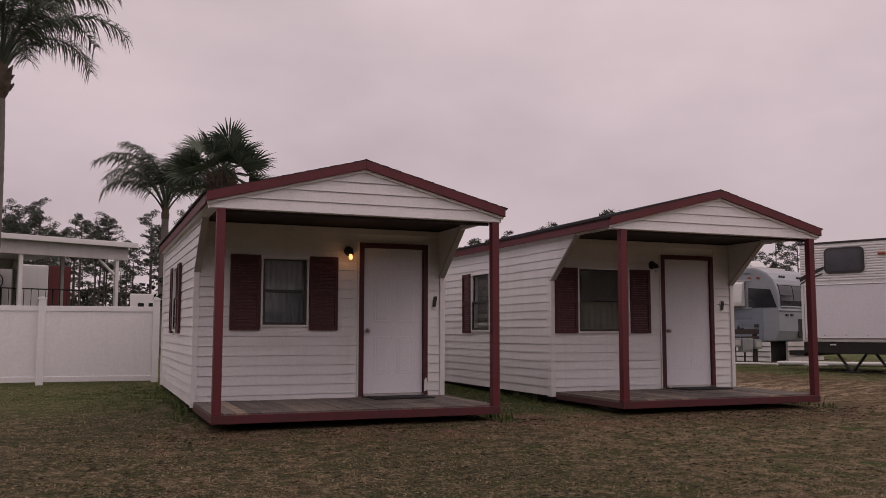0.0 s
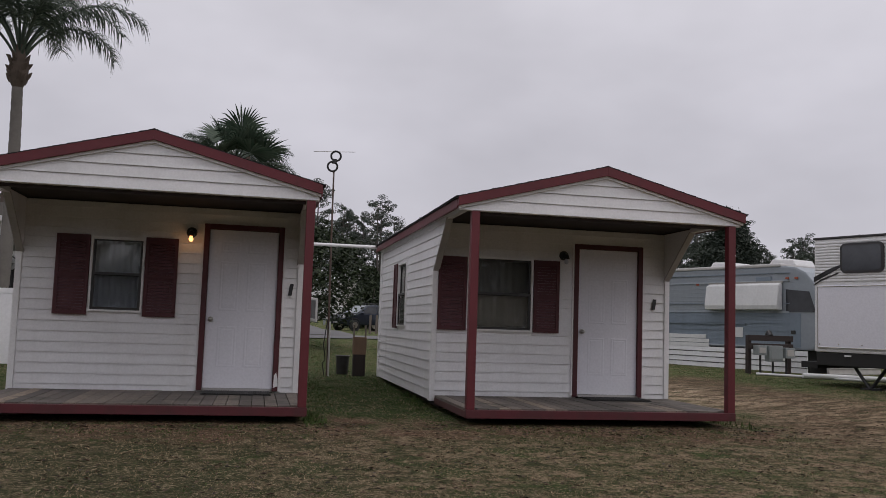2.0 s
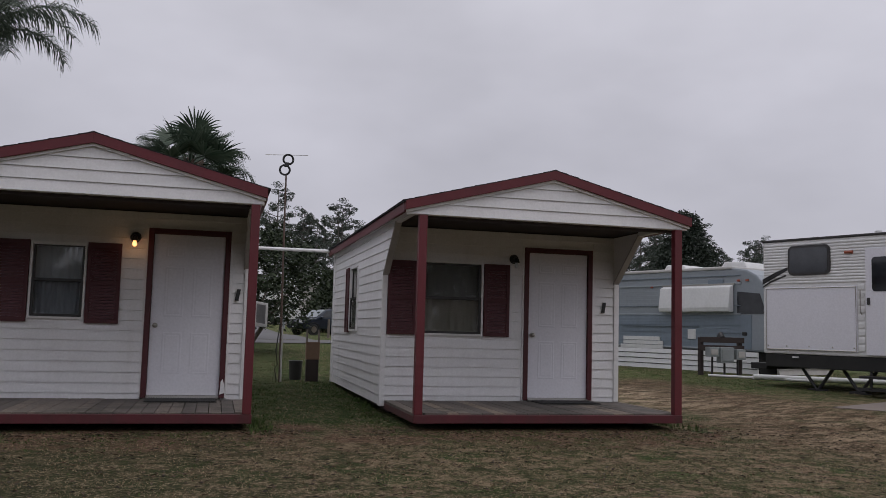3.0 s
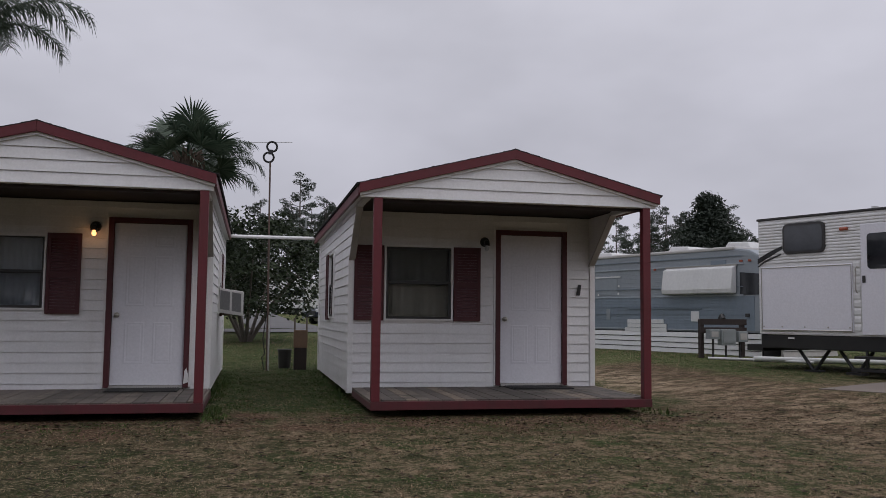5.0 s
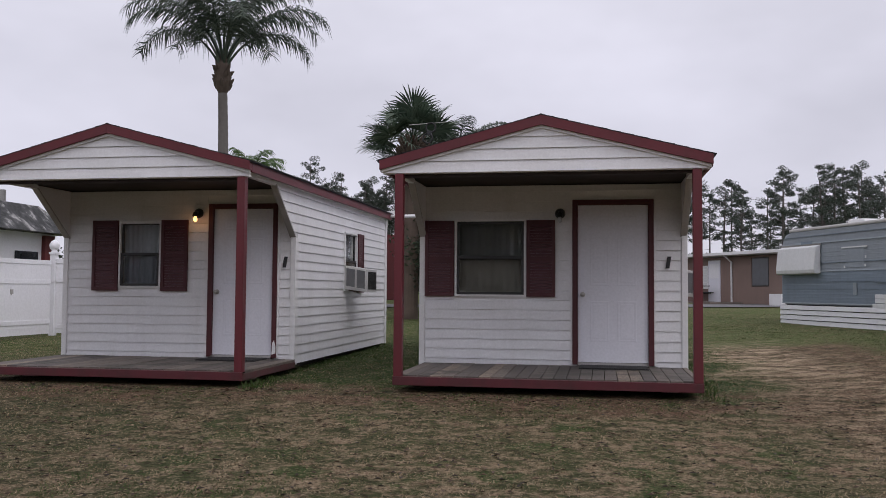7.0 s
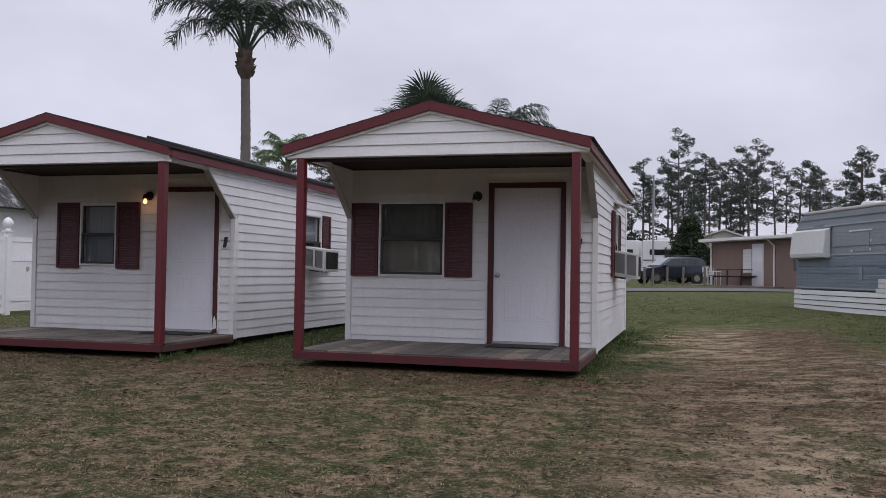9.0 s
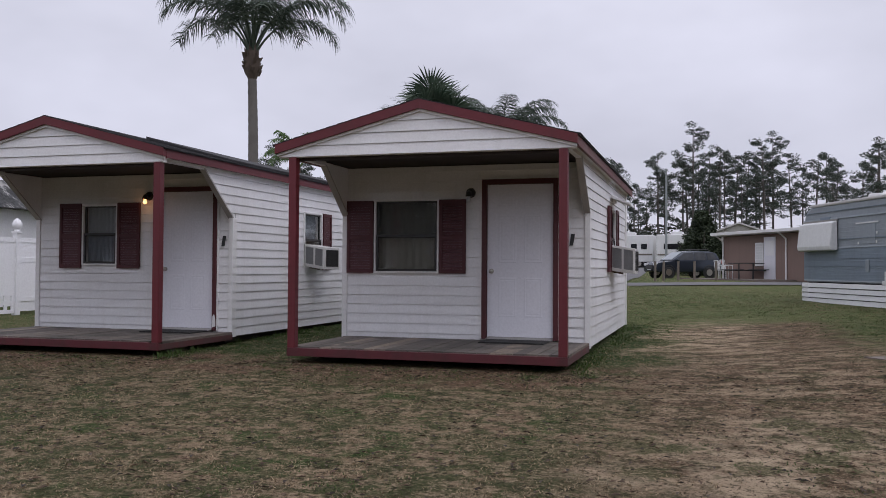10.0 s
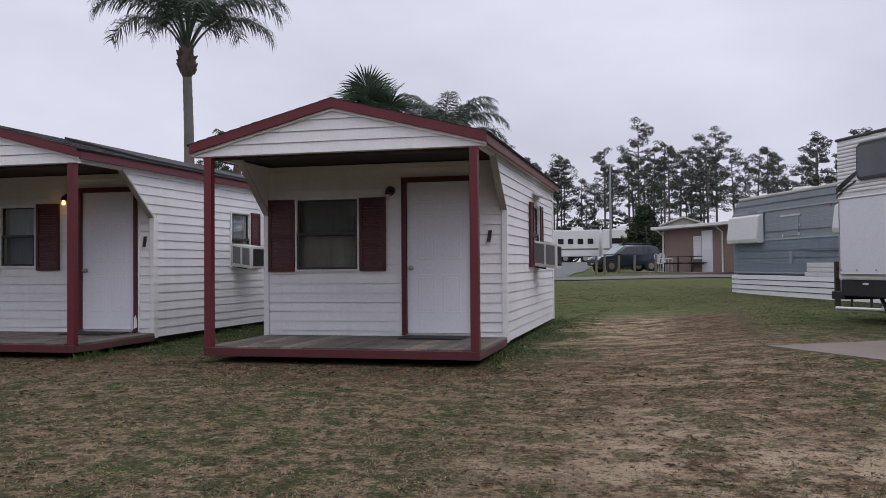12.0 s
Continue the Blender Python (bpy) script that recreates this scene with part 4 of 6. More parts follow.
g = land(6.2, 17.4)
t = thing("meter_post", (6.18, 17.35, g), "weathered wooden post with brown plywood box", "utility post")
s = Shape()
s.box(-0.12, -0.08, -0.02, 0.12, 0.08, 0.42)
part("base", s, DARK_CEILING, t, "dark timber base", 0.01)
s = Shape()
s.box(-0.13, -0.09, 0.421, 0.13, 0.09, 0.76)
part("box", s, BOX_WOOD, t, "brown plywood box", 0.008)
s = Shape()
for x in (-0.13, 0.10):
    s.box(x, -0.02, 0.761, x + 0.03, 0.02, 1.0)
part("stake", s, POST_WOOD, t, "thin grey stakes")
g = land(5.95, 17.6)
t = thing("bucket", (5.90, 17.75, g), "dark weathered bucket with rim on the grass", "bucket")
s = Shape()
s.tube([(0, 0, 0), (0, 0, 0.36)], [0.115, 0.135], 18)
part("body", s, BRONZE, t, "dark bucket body", smooth=True)
s = Shape()
s.ring((0, 0, 0.365), 0.135, 0.012, "z")
part("rim", s, BRONZE, t, "dark rim", smooth=True)

# ---- white fence ----
def fence_post(parent, x, y, h, knob):
    s = Shape()
    s.box(x - 0.065, y - 0.065, -0.05, x + 0.065, y + 0.065, h)
    p = part("post", s, FENCE, parent, "white vinyl post", 0.006)
    s = Shape()
    if knob:
        s.box(x - 0.085, y - 0.085, h, x + 0.085, y + 0.085, h + 0.05)
        s.tube([(x, y, h + 0.05), (x, y, h + 0.09), (x, y, h + 0.14), (x, y, h + 0.22), (x, y, h + 0.30), (x, y, h + 0.34)], [0.07, 0.06, 0.10, 0.115, 0.07, 0.01], 14)
    else:
        s.prism([(x - 0.08, h), (x + 0.08, h), (x + 0.08, h + 0.025), (x, h + 0.06), (x - 0.08, h + 0.025)], "y", y - 0.08, y + 0.08)
    part("cap", s, FENCE, p, "white post cap", smooth=knob)


def fence_bay(parent, x0, y0, x1, y1, top, low, rails, lattice=False):
    d = Vector((x1 - x0, y1 - y0, 0))
    n = d.length
    d.normalize()
    w = Vector((-d.y, d.x, 0))

    def slab(s, a, b, c, e, p, q):
        v = []
        for k in (p, q):
            for u, z in ((a, c), (b, c), (b, e), (a, e)):
                pt = Vector((x0, y0, 0)) + d * u + w * k
                v.append((pt.x, pt.y, z))
        s.add(v, [(0, 1, 2, 3), (7, 6, 5, 4), (0, 4, 5, 1), (1, 5, 6, 2), (2, 6, 7, 3), (3, 7, 4, 0)])
    a, b = 0.066, n - 0.066
    lo = low
    if lattice:
        s = Shape()
        m = int((b - a) / 0.20)
        for r in range(3):
            slab(s, a, b, low + r * 0.2, low + r * 0.2 + 0.08, -0.02, 0.02)
        for k in range(m + 1):
            u = a + (b - a - 0.08) * k / m
            slab(s, u, u + 0.08, low, low + 0.48, -0.018, 0.018)
        part("lattice", s, FENCE, parent, "white square lattice")
        lo = low + 0.482
    m = max(1, round((b - a) / 0.17))
    for k in range(m):
        s = Shape()
        u0, u1 = a + (b - a) * k / m, a + (b - a) * (k + 1) / m
        slab(s, u0 + 0.0002, u1 - 0.0002, lo, top - 0.05, -0.011, 0.011)
        part("panel", s, FENCE, parent)
    for z in rails:
        s = Shape()
        slab(s, a, b, z, z + 0.10, -0.026, 0.026)
        part("rail", s, FENCE, parent, "white vinyl rail", 0.004)


g = land(-1, 18.2)
fence = thing("fence", (0, 0, g), "tall white vinyl privacy fence behind the cabins", "fence", "white fences")
line = [(-3.50, 18.40), (-2.60, 18.44), (-0.85, 18.36), (1.22, 18.20)]
for k, (x, y) in enumerate(line):
    fence_post(fence, x, y, 1.86 if k < 2 else 1.64, k < 2)
fence_bay(fence, *line[0], *line[1], 1.78, 0.06, (0.16, 1.22, 1.66))
for (x0, y0), (x1, y1) in zip(line[1:], line[2:]):
    fence_bay(fence, x0, y0, x1, y1, 1.50, 0.06, (0.06, 1.41))
side = thing("fence", (0, 0, land(-3, 15)), "white vinyl gate fence with knob-topped posts", "fence", "white fences")
line = [(-3.50, 18.4), (-3.56, 16.4), (-3.56, 14.3), (-3.56, 12.2)]
for x, y in line[1:]:
    fence_post(side, x, y, 1.86, True)
fence_bay(side, -3.50, 18.334, -3.56, 16.4, 1.78, 0.10, (0.32, 1.22, 1.66))
fence_bay(side, -3.56, 16.4, -3.56, 14.3, 1.78, 0.06, (1.66,), True)
fence_bay(side, -3.56, 14.3, -3.56, 12.2, 1.78, 0.06, (1.66,), True)
s = Shape()
s.box(-3.544, 16.95, 1.00, -3.525, 17.05, 1.10)
s.box(-3.544, 16.97, 0.97, -3.53, 17.03, 1.001)
part("latch", s, STEEL, side, "small metal gate latch", 0.003)

# ---- carport with a pontoon boat ----
g = land(0, 32)
cp = thing("carport", (1.15, 31.55, g), "open white carport with flat metal roof", "carport", turn=205)
Z = 3.55   # roof underside over the ground
s = Shape()
s.box(-0.25, -9.2, Z - 0.05, 9.5, 0.15, Z + 0.03)
part("roof", s, PALE_ROOF, cp, "pale flat roof sheet", 0.01)
for k in range(32):
    s = Shape()
    s.box(-0.2 + 0.3 * k, -9.15, Z + 0.03, -0.17 + 0.3 * k, 0.12, Z + 0.055)
    part("roof_rib", s, PALE_ROOF, cp)
s = Shape()
s.box(-0.24, 0.151, Z - 0.12, 9.5, 0.21, Z + 0.05)
part("gutter", s, WHITE_TRIM, cp, "white gutter", 0.01)
s = Shape()
s.box(0.0, -0.08, Z - 0.55, 9.4, 0.0, Z - 0.051)
part("front_beam", s, PALE_ROOF, cp, "grey fascia beam", 0.01)
s = Shape()
s.box(0.0, -9.1, Z - 0.45, 9.4, -9.0, Z - 0.051)
part("back_beam", s, GREY_WING, cp, "grey beam")
for x in (0.35, 3.5, 6.6):
    for y in (-0.12, -4.4, -8.9):
        s = Shape()
        s.box(x - 0.06, y - 0.06, -0.05, x + 0.06, y + 0.06, Z - 0.06 if y < -1 else Z - 0.56)
        part("post", s, WHITE_TRIM if y > -1 else GREY_WING, cp, "painted carport post", 0.006)
        if y > -1 and x < 1:
            s = Shape()
            s.tube([(x + 0.07, y, Z - 1.05), (x + 0.62, y, Z - 0.56)], 0.045, 6)
            part("brace", s, WHITE_TRIM, cp, "white knee brace")
s = Shape()
s.box(0.2, -9.0, -0.05, 0.32, -8.5, Z - 0.46)
part("end_panel", s, GREY_WING, cp)
bt = thing("pontoon_boat", (0.2, 33.2, g), "pontoon boat with black railing on a trailer under the carport", "boat", turn=205)
s = Shape()
s.box(0.3, -2.2, 1.15, 7.5, 0.2, 1.30)
part("deck", s, GREY_WING, bt, "grey boat deck", 0.02)
for y in (-1.9, -0.1):
    s = Shape()
    s.tube([(0.1, y, 0.95), (0.8, y, 0.78), (7.5, y, 0.78)], [0.05, 0.30, 0.30], 14)
    part("pontoon", s, STEEL, bt, "aluminium pontoon", smooth=True)
s = Shape()
for x in (1.5, 6.0):
    s.box(x, -2.0, 0.25, x + 0.1, 0.0, 0.47)
    for y in (-2.0, 0.0):
        s.tube([(x, y - 0.1, 0.3), (x, y + 0.1, 0.3)], 0.31, 18)
part("cradle", s, RUBBER, bt, "black trailer axles and tyres")
for z in (1.33, 2.0):
    s = Shape()
    s.tube([(0.4, 0.15, z), (7.4, 0.15, z)], 0.022, 6)
    part("rail", s, BLACK, bt, "black railing bar")
for k in range(30):
    s = Shape()
    s.tube([(0.4 + k * 0.24, 0.15, 1.30), (0.4 + k * 0.24, 0.15, 2.0)], 0.012 if k % 5 else 0.03, 6)
    part("baluster", s, BLACK, bt)
for x in (3.3, 4.5):
    s = Shape()
    s.box(x - 0.3, -1.1, 1.301, x + 0.3, -0.5, 2.05)
    part("console", s, BLACK, bt, "black helm console", 0.03)
    s = Shape()
    s.ring((x, -0.42, 2.25), 0.27, 0.018, "y", 28)
    s.tube([(x, -0.42, 2.25), (x, -0.6, 2.0)], 0.025, 6)
    s.tube([(x - 0.26, -0.42, 2.25), (x + 0.26, -0.42, 2.25)], 0.012, 6)
    part("steering_wheel", s, BLACK, bt, "black steering wheel")
wh = thing("white_trailer", (-0.6, 41.3, land(0, 42)), "long white trailer parked behind the carport", "trailer", turn=205)
s = Shape()
s.box(1.2, -2.4, 0.5, 10.0, 0.0, 3.15)
part("body", s, CHALKY, wh, "white trailer body", 0.06)
s = Shape()
s.box(0.2, -2.0, 0.0, 1.15, -0.1, 3.15)
part("end_panel", s, RED_PANEL, wh, "dark red end panel", 0.02)
s = Shape()
for x in (3.0, 4.0):
    s.tube([(x, -2.3, 0.36), (x, -0.1, 0.36)], 0.36, 18)
s.box(1.3, -2.2, 0.3, 9.8, -0.1, 0.5)
part("undercarriage", s, RUBBER, wh, "black wheels and frame")

# ---- neighbouring house with a mansard roof ----
hs = thing("house", (-6.0, 11.0, land(-6, 18)), "white low house with black-streaked mansard roof", "house")
s = Shape()
s.box(-9, 0, -0.3, 0, 11.1, 2.62)
part("wall", s, FENCE, hs, "white house wall")
s = Shape()
v = [(-9.4, -0.4, 2.55), (0.5, -0.4, 2.55), (0.5, 11.5, 2.55), (-9.4, 11.5, 2.55), (-8.6, 0.4, 3.32), (-0.25, 0.4, 3.32), (-0.25, 10.7, 3.32), (-8.6, 10.7, 3.32)]
s.add(v, [(0, 3, 2, 1), (4, 5, 6, 7), (0, 1, 5, 4), (1, 2, 6, 5), (2, 3, 7, 6), (3, 0, 4, 7)])
rf = part("roof", s, STAINED_ROOF, hs, "grey mansard roof streaked black", 0.02)
s = Shape()
s.box(-0.62, 9.6, 3.30, -0.52, 9.70, 3.66)
part("vent_pipe", s, STEEL, rf, "grey roof vent")
for y in (5.5, 9.4):
    s = Shape()
    s.box(0.002, y, 1.75, 0.05, y + 0.9, 2.05)
    part("window", s, DARK_GLASS, hs, "small dark high window", 0.01)
s = Shape()
s.box(0.003, 10.5, 1.7, 0.12, 10.9, 2.5)
part("downpipe", s, RED_PANEL, hs, "dark red wall panel")

# ---- palms ----
def feather_frond(s, base, az, lift, length, droop, rng, n=76, leaf=0.66):
    """One feather leaf: a bowed rib with long leaflets that hang from both sides."""
    d = Vector((math.cos(az), math.sin(az), 0))
    side = Vector((-d.y, d.x, 0))
    pts = []
    p, a = Vector(base), lift
    step = length / 20
    for k in range(21):
        pts.append(p.copy())
        p = p + step * (math.cos(a) * d + math.sin(a) * Vector((0, 0, 1)))
        a -= droop / 20 * (0.35 + 1.3 * k / 20)
    s.tube([tuple(q) for q in pts], [0.042 * (1 - 0.92 * k / 20) + 0.003 for k in range(21)], 5)
    down = Vector((0, 0, -1))
    for k in range(n):
        u = 0.27 + 0.72 * k / n
        i = min(19, int(u * 20))
        q = pts[i].lerp(pts[i + 1], u * 20 - i)
        tan = (pts[i + 1] - pts[i]).normalized()
        for sg in (-1, 1):
            if rng.random() < 0.06:
                continue
            ln = leaf * (0.50 + 0.62 * math.sin(math.pi * min(1, u * 0.82 + 0.12))) * rng.uniform(0.7, 1.15)
            out = (side * sg * rng.uniform(0.45, 0.9) + tan * rng.uniform(0.35, 0.8) + Vector((0, 0, rng.uniform(-0.15, 0.55)))).normalized()
            w = tan * rng.uniform(0.010, 0.016)
            ps = [q]
            for b, f in ((0.30, 0.15), (0.35, 0.75), (0.40, 1.6)):
                ps.append(ps[-1] + (out + down * f * rng.uniform(0.8, 1.25)).normalized() * ln * b)
            s.add([tuple(q - w), tuple(q + w), tuple(ps[1] + w * 1.2), tuple(ps[1] - w * 1.2), tuple(ps[2] + w), tuple(ps[2] - w), tuple(ps[3])], [(0, 1, 2, 3), (3, 2, 4, 5), (5, 4, 6)])


def feather_palm(x, y, height, crown, label, seed, fronds=14, knob=True, mat=None):
    g = land(x, y)
    rng = random.Random(seed)
    t = thing("palm_tree", (x, y, g), label, "palm tree", "palms")
    s = Shape()
    hs_ = [0, 0.4, 1.2] + [1.2 + (height - 1.2) * k / 40 for k in range(1, 41)]
    s.tube([(0.10 * math.sin(h * 0.35), 0.05 * math.sin(h * 0.5), h - 0.05) for h in hs_], [(0.24 if h < 0.3 else 0.185 - 0.05 * h / height) * (1 + 0.05 * (k % 2)) for k, h in enumerate(hs_)], 14)
    part("trunk", s, PALM_BARK, t, "grey ringed palm trunk", smooth=True)
    top = Vector((0.10 * math.sin(height * 0.35), 0.05 * math.sin(height * 0.5), height))
    if knob:
        s = Shape()
        s.tube([tuple(top + Vector((0, 0, h))) for h in (-0.05, 0.10, 0.30, 0.52, 0.72, 0.9, 1.3)], [0.13, 0.20, 0.25, 0.25, 0.19, 0.13, 0.08], 12)
        for k in range(26):
            a = rng.uniform(0, 6.28)
            h = rng.uniform(0.05, 0.72)
            q = top + Vector((0.20 * math.cos(a), 0.20 * math.sin(a), h))
            s.tube([tuple(q), tuple(q + Vector((0.06 * math.cos(a), 0.06 * math.sin(a), 0.12))), tuple(q + Vector((0.13 * math.cos(a), 0.13 * math.sin(a), 0.14 + 0.1 * rng.random())))], [0.05, 0.055, 0.012], 5)
        part("boot_knob", s, KNOB, t, "brown knob of old leaf bases")
    else:
        s = Shape()
        s.tube([tuple(top + Vector((0, 0, h))) for h in (-0.1, 0.1, 0.4, 0.8)], [0.15, 0.17, 0.11, 0.04], 10)
        part("crown_shaft", s, KNOB, t, "brown sheathed crown base")
    s = Shape()
    base = top + Vector((0, 0, 0.55 if knob else 0.1))
    for k in range(fronds):
        az = 0.55 + k * 2.399 + rng.uniform(-0.2, 0.2)
        f = k / fronds
        lift = 1.10 + 0.38 * f + rng.uniform(-0.05, 0.05)
        feather_frond(s, tuple(base + Vector((0, 0, 0.3 * f))), az, lift, crown * rng.uniform(0.9, 1.08), (2.65 - 1.1 * f) * rng.uniform(0.92, 1.08), rng, int(26 + 15 * crown), 0.22 + 0.15 * crown)
    part("crown", s, mat or PALM_LEAF, t, "drooping feathery green fronds", fix=False)


def fan_palm(x, y, height, seed):
    g = land(x, y)
    rng = random.Random(seed)
    t = thing("palm_tree", (x, y, g), "fan palm with spiky dark crown and dead brown skirt", "palm tree", "palms")
    s = Shape()
    hs_ = [height * k / 24 for k in range(25)]
    s.tube([(0, 0, h - 0.05) for h in hs_], [0.21 * (1 + 0.06 * (k % 2)) for k in range(25)], 14)
    for k in range(120):
        a, f = rng.uniform(0, 6.28), rng.random()
        h = height * (0.80 + 0.20 * f)
        r = 0.20 + 0.14 * math.sin(math.pi * min(1, f * 0.95))
        q = Vector((r * math.cos(a), r * math.sin(a), h))
        s.tube([tuple(q), tuple(q + Vector((0.15 * math.cos(a), 0.15 * math.sin(a), 0.22)))], [0.06, 0.022], 4)
    part("trunk", s, BOOT_BARK, t, "rough brown palm trunk with old leaf bases")

    def fan(s, az, lift, stalk, size, bend):
        d = Vector((math.cos(az) * math.cos(lift), math.sin(az) * math.cos(lift), math.sin(lift)))
        sd = Vector((-math.sin(az), math.cos(az), 0))
        up = sd.cross(d) * -1
        tip = rng.uniform(-0.7, 0.7)
        sd, up = sd * math.cos(tip) + up * math.sin(tip), up * math.cos(tip) - sd * math.sin(tip)
        base = Vector((0, 0, height)) + d * 0.10
        mid = base + d * stalk * 0.5 + Vector((0, 0, 0.06 * stalk))
        hub = base + d * stalk + Vector((0, 0, -0.06 * stalk))
        s.tube([tuple(base), tuple(mid), tuple(hub)], [0.028, 0.020, 0.014], 4)
        n = 30
        for k in range(n):
            a = -2.05 + 4.1 * (k + rng.uniform(-0.25, 0.25)) / (n - 1)
            o = (d * math.cos(a) + sd * math.sin(a) + up * 0.22 * abs(math.sin(a))).normalized()
            ln = size * (0.74 + 0.34 * math.cos(a * 0.5)) * rng.uniform(0.86, 1.1)
            w = o.cross(up).normalized() * 0.034
            m = hub + o * ln * 0.48 + Vector((0, 0, -bend * 0.15 * ln))
            f = hub + o * ln * 0.78 + Vector((0, 0, -bend * 0.55 * ln))
            e = hub + o * ln + Vector((0, 0, -bend * ln * rng.uniform(0.8, 1.7)))
            s.add([tuple(hub), tuple(m - w), tuple(m + w), tuple(f - w * 0.5), tuple(f + w * 0.5), tuple(e)], [(0, 1, 2), (1, 3, 4, 2), (3, 5, 4)])
    s = Shape()
    n = 25
    for k in range(n):
        fan(s, k * 2.399 + rng.uniform(-0.25, 0.25), math.asin(-0.28 + 1.20 * (k + 0.5) / n), rng.uniform(0.72, 0.95), rng.uniform(0.74, 0.88), 0.14)
    part("crown", s, FAN_LEAF, t, "dark green spiky fan leaves", fix=False)
    s = Shape()
    for k in range(15):
        fan(s, rng.uniform(0, 6.28), rng.uniform(-1.45, -0.95), rng.uniform(0.35, 0.75), rng.uniform(0.35, 0.55), 0.45)
    part("dead_skirt", s, DEAD_LEAF, t, "hanging dead brown leaves", fix=False)


feather_palm(-2.44, 24.8, 6.85, 4.0, "tall queen palm with smooth grey trunk and drooping fronds", 4, 18)
feather_palm(2.65, 37.5, 5.15, 3.7, "queen palm with drooping feathery crown behind the fan palm", 7, 18, False)
feather_palm(-4.5, 32.0, 4.45, 1.8, "low queen palm with bright green fronds", 9, 13, False, BRIGHT_LEAF)
fan_palm(3.36, 25.45, 5.27, 11)
fan_palm(-14.1, 38.0, 3.1, 17)

# ---- leaf clumps for bushes and trees ----
def leaves(s, c, r, n, size, rng, flat=0.8):
    for _ in range(n):
        while True:
            p = Vector((rng.uniform(-1, 1), rng.uniform(-1, 1), rng.uniform(-1, 1)))
            if 0.1 < p.length < 1:
                break
        q = Vector(c) + Vector((p.x * r, p.y * r, p.z * r * flat))
        a = Vector((rng.uniform(-1, 1), rng.uniform(-1, 1), rng.uniform(-0.6, 0.6))).normalized() * size * rng.uniform(0.6, 1.3)
        b = a.cross(Vector((rng.uniform(-1, 1), rng.uniform(-1, 1), rng.uniform(-1, 1)))).normalized() * size * 0.45
        s.add([tuple(q - a), tuple(q + b), tuple(q + a), tuple(q - b)], [(0, 1, 2, 3)])


def broad_bush(x, y, width, height, seed, n, label, size=0.09, mat=None, cone=False):
    g = land(x, y)
    rng = random.Random(seed)
    t = thing("tree" if cone else "bush", (x, y, g), label, "tree" if cone else "bush")
    s = Shape()
    tips = []
    for k in range(9 if not cone else 5):
        a = k * 2.4
        q = Vector((width * 0.38 * math.cos(a), width * 0.38 * math.sin(a), height * rng.uniform(0.5, 0.85)))
        s.tube([(0.08 * math.cos(a), 0.08 * math.sin(a), -0.05), tuple(q * 0.5 + Vector((0, 0, 0.1))), tuple(q)], [0.06, 0.04, 0.015], 6)
    part("trunk", s, BARK, t, "many thin dark stems")
    s = Shape()
    for k in range(n):
        h = rng.random() ** (0.8 if not cone else 1.3)
        if cone:
            rr = width * 0.5 * (1 - h * 0.95) ** 0.9 * (0.8 + 0.4 * rng.random())
        else:
            rr = width * 0.5 * (0.55 + 0.5 * math.sin(math.pi * min(1, 0.15 + h * 0.8)))
        a = rng.uniform(0, 6.28)
        rad = rr * math.sqrt(rng.uniform(0.25, 1.0))
        z = height * (0.24 + 0.72 * h) if not cone else height * (0.06 + 0.94 * h)
        leaves(s, (rad * math.cos(a), rad * math.sin(a), z), width * (rng.uniform(0.06, 0.12) if not cone else 0.08), 42, size, rng)
    part("crown", s, mat or BUSH_LEAF, t, "small dark green leaves", fix=False)


broad_bush(5.1, 26.6, 4.4, 3.75, 3, 300, "large dark evergreen bush between the cabins", 0.075)
broad_bush(3.9, 31.5, 3.4, 3.2, 5, 220, "dark bush behind the fan palm", 0.09)
broad_bush(11.05, 54.5, 3.6, 3.7, 6, 480, "dark clipped conical shrub beside the brown shed", 0.10, None, True)
broad_bush(38.9, 60.0, 10.0, 9.4, 8, 620, "broad dark conical cedar behind the trailers", 0.15, CEDAR_LEAF, True)

# leafless tree
rng = random.Random(21)
bare = thing("tree", (54.5, 70, land(54, 70)), "leafless grey tree with fine twigs", "tree")
s = Shape()


def twig(p, d, ln, r, depth):
    q = p + d * ln
    s.tube([tuple(p), tuple(q)], [r, r * 0.65], 4, False)
    if depth:
        for _ in range(4 if depth > 1 else 5):
            e = (d + Vector((rng.uniform(-0.8, 0.8), rng.uniform(-0.8, 0.8), rng.uniform(-0.15, 0.5)))).normalized()
            twig(p.lerp(q, rng.uniform(0.55, 1.0)), e, ln * rng.uniform(0.5, 0.72), r * 0.55, depth - 1)


twig(Vector((0, 0, -0.1)), Vector((0, 0, 1)), 3.6, 0.2, 5)
part("limbs", s, BARK, bare, "grey bare limbs", fix=False)

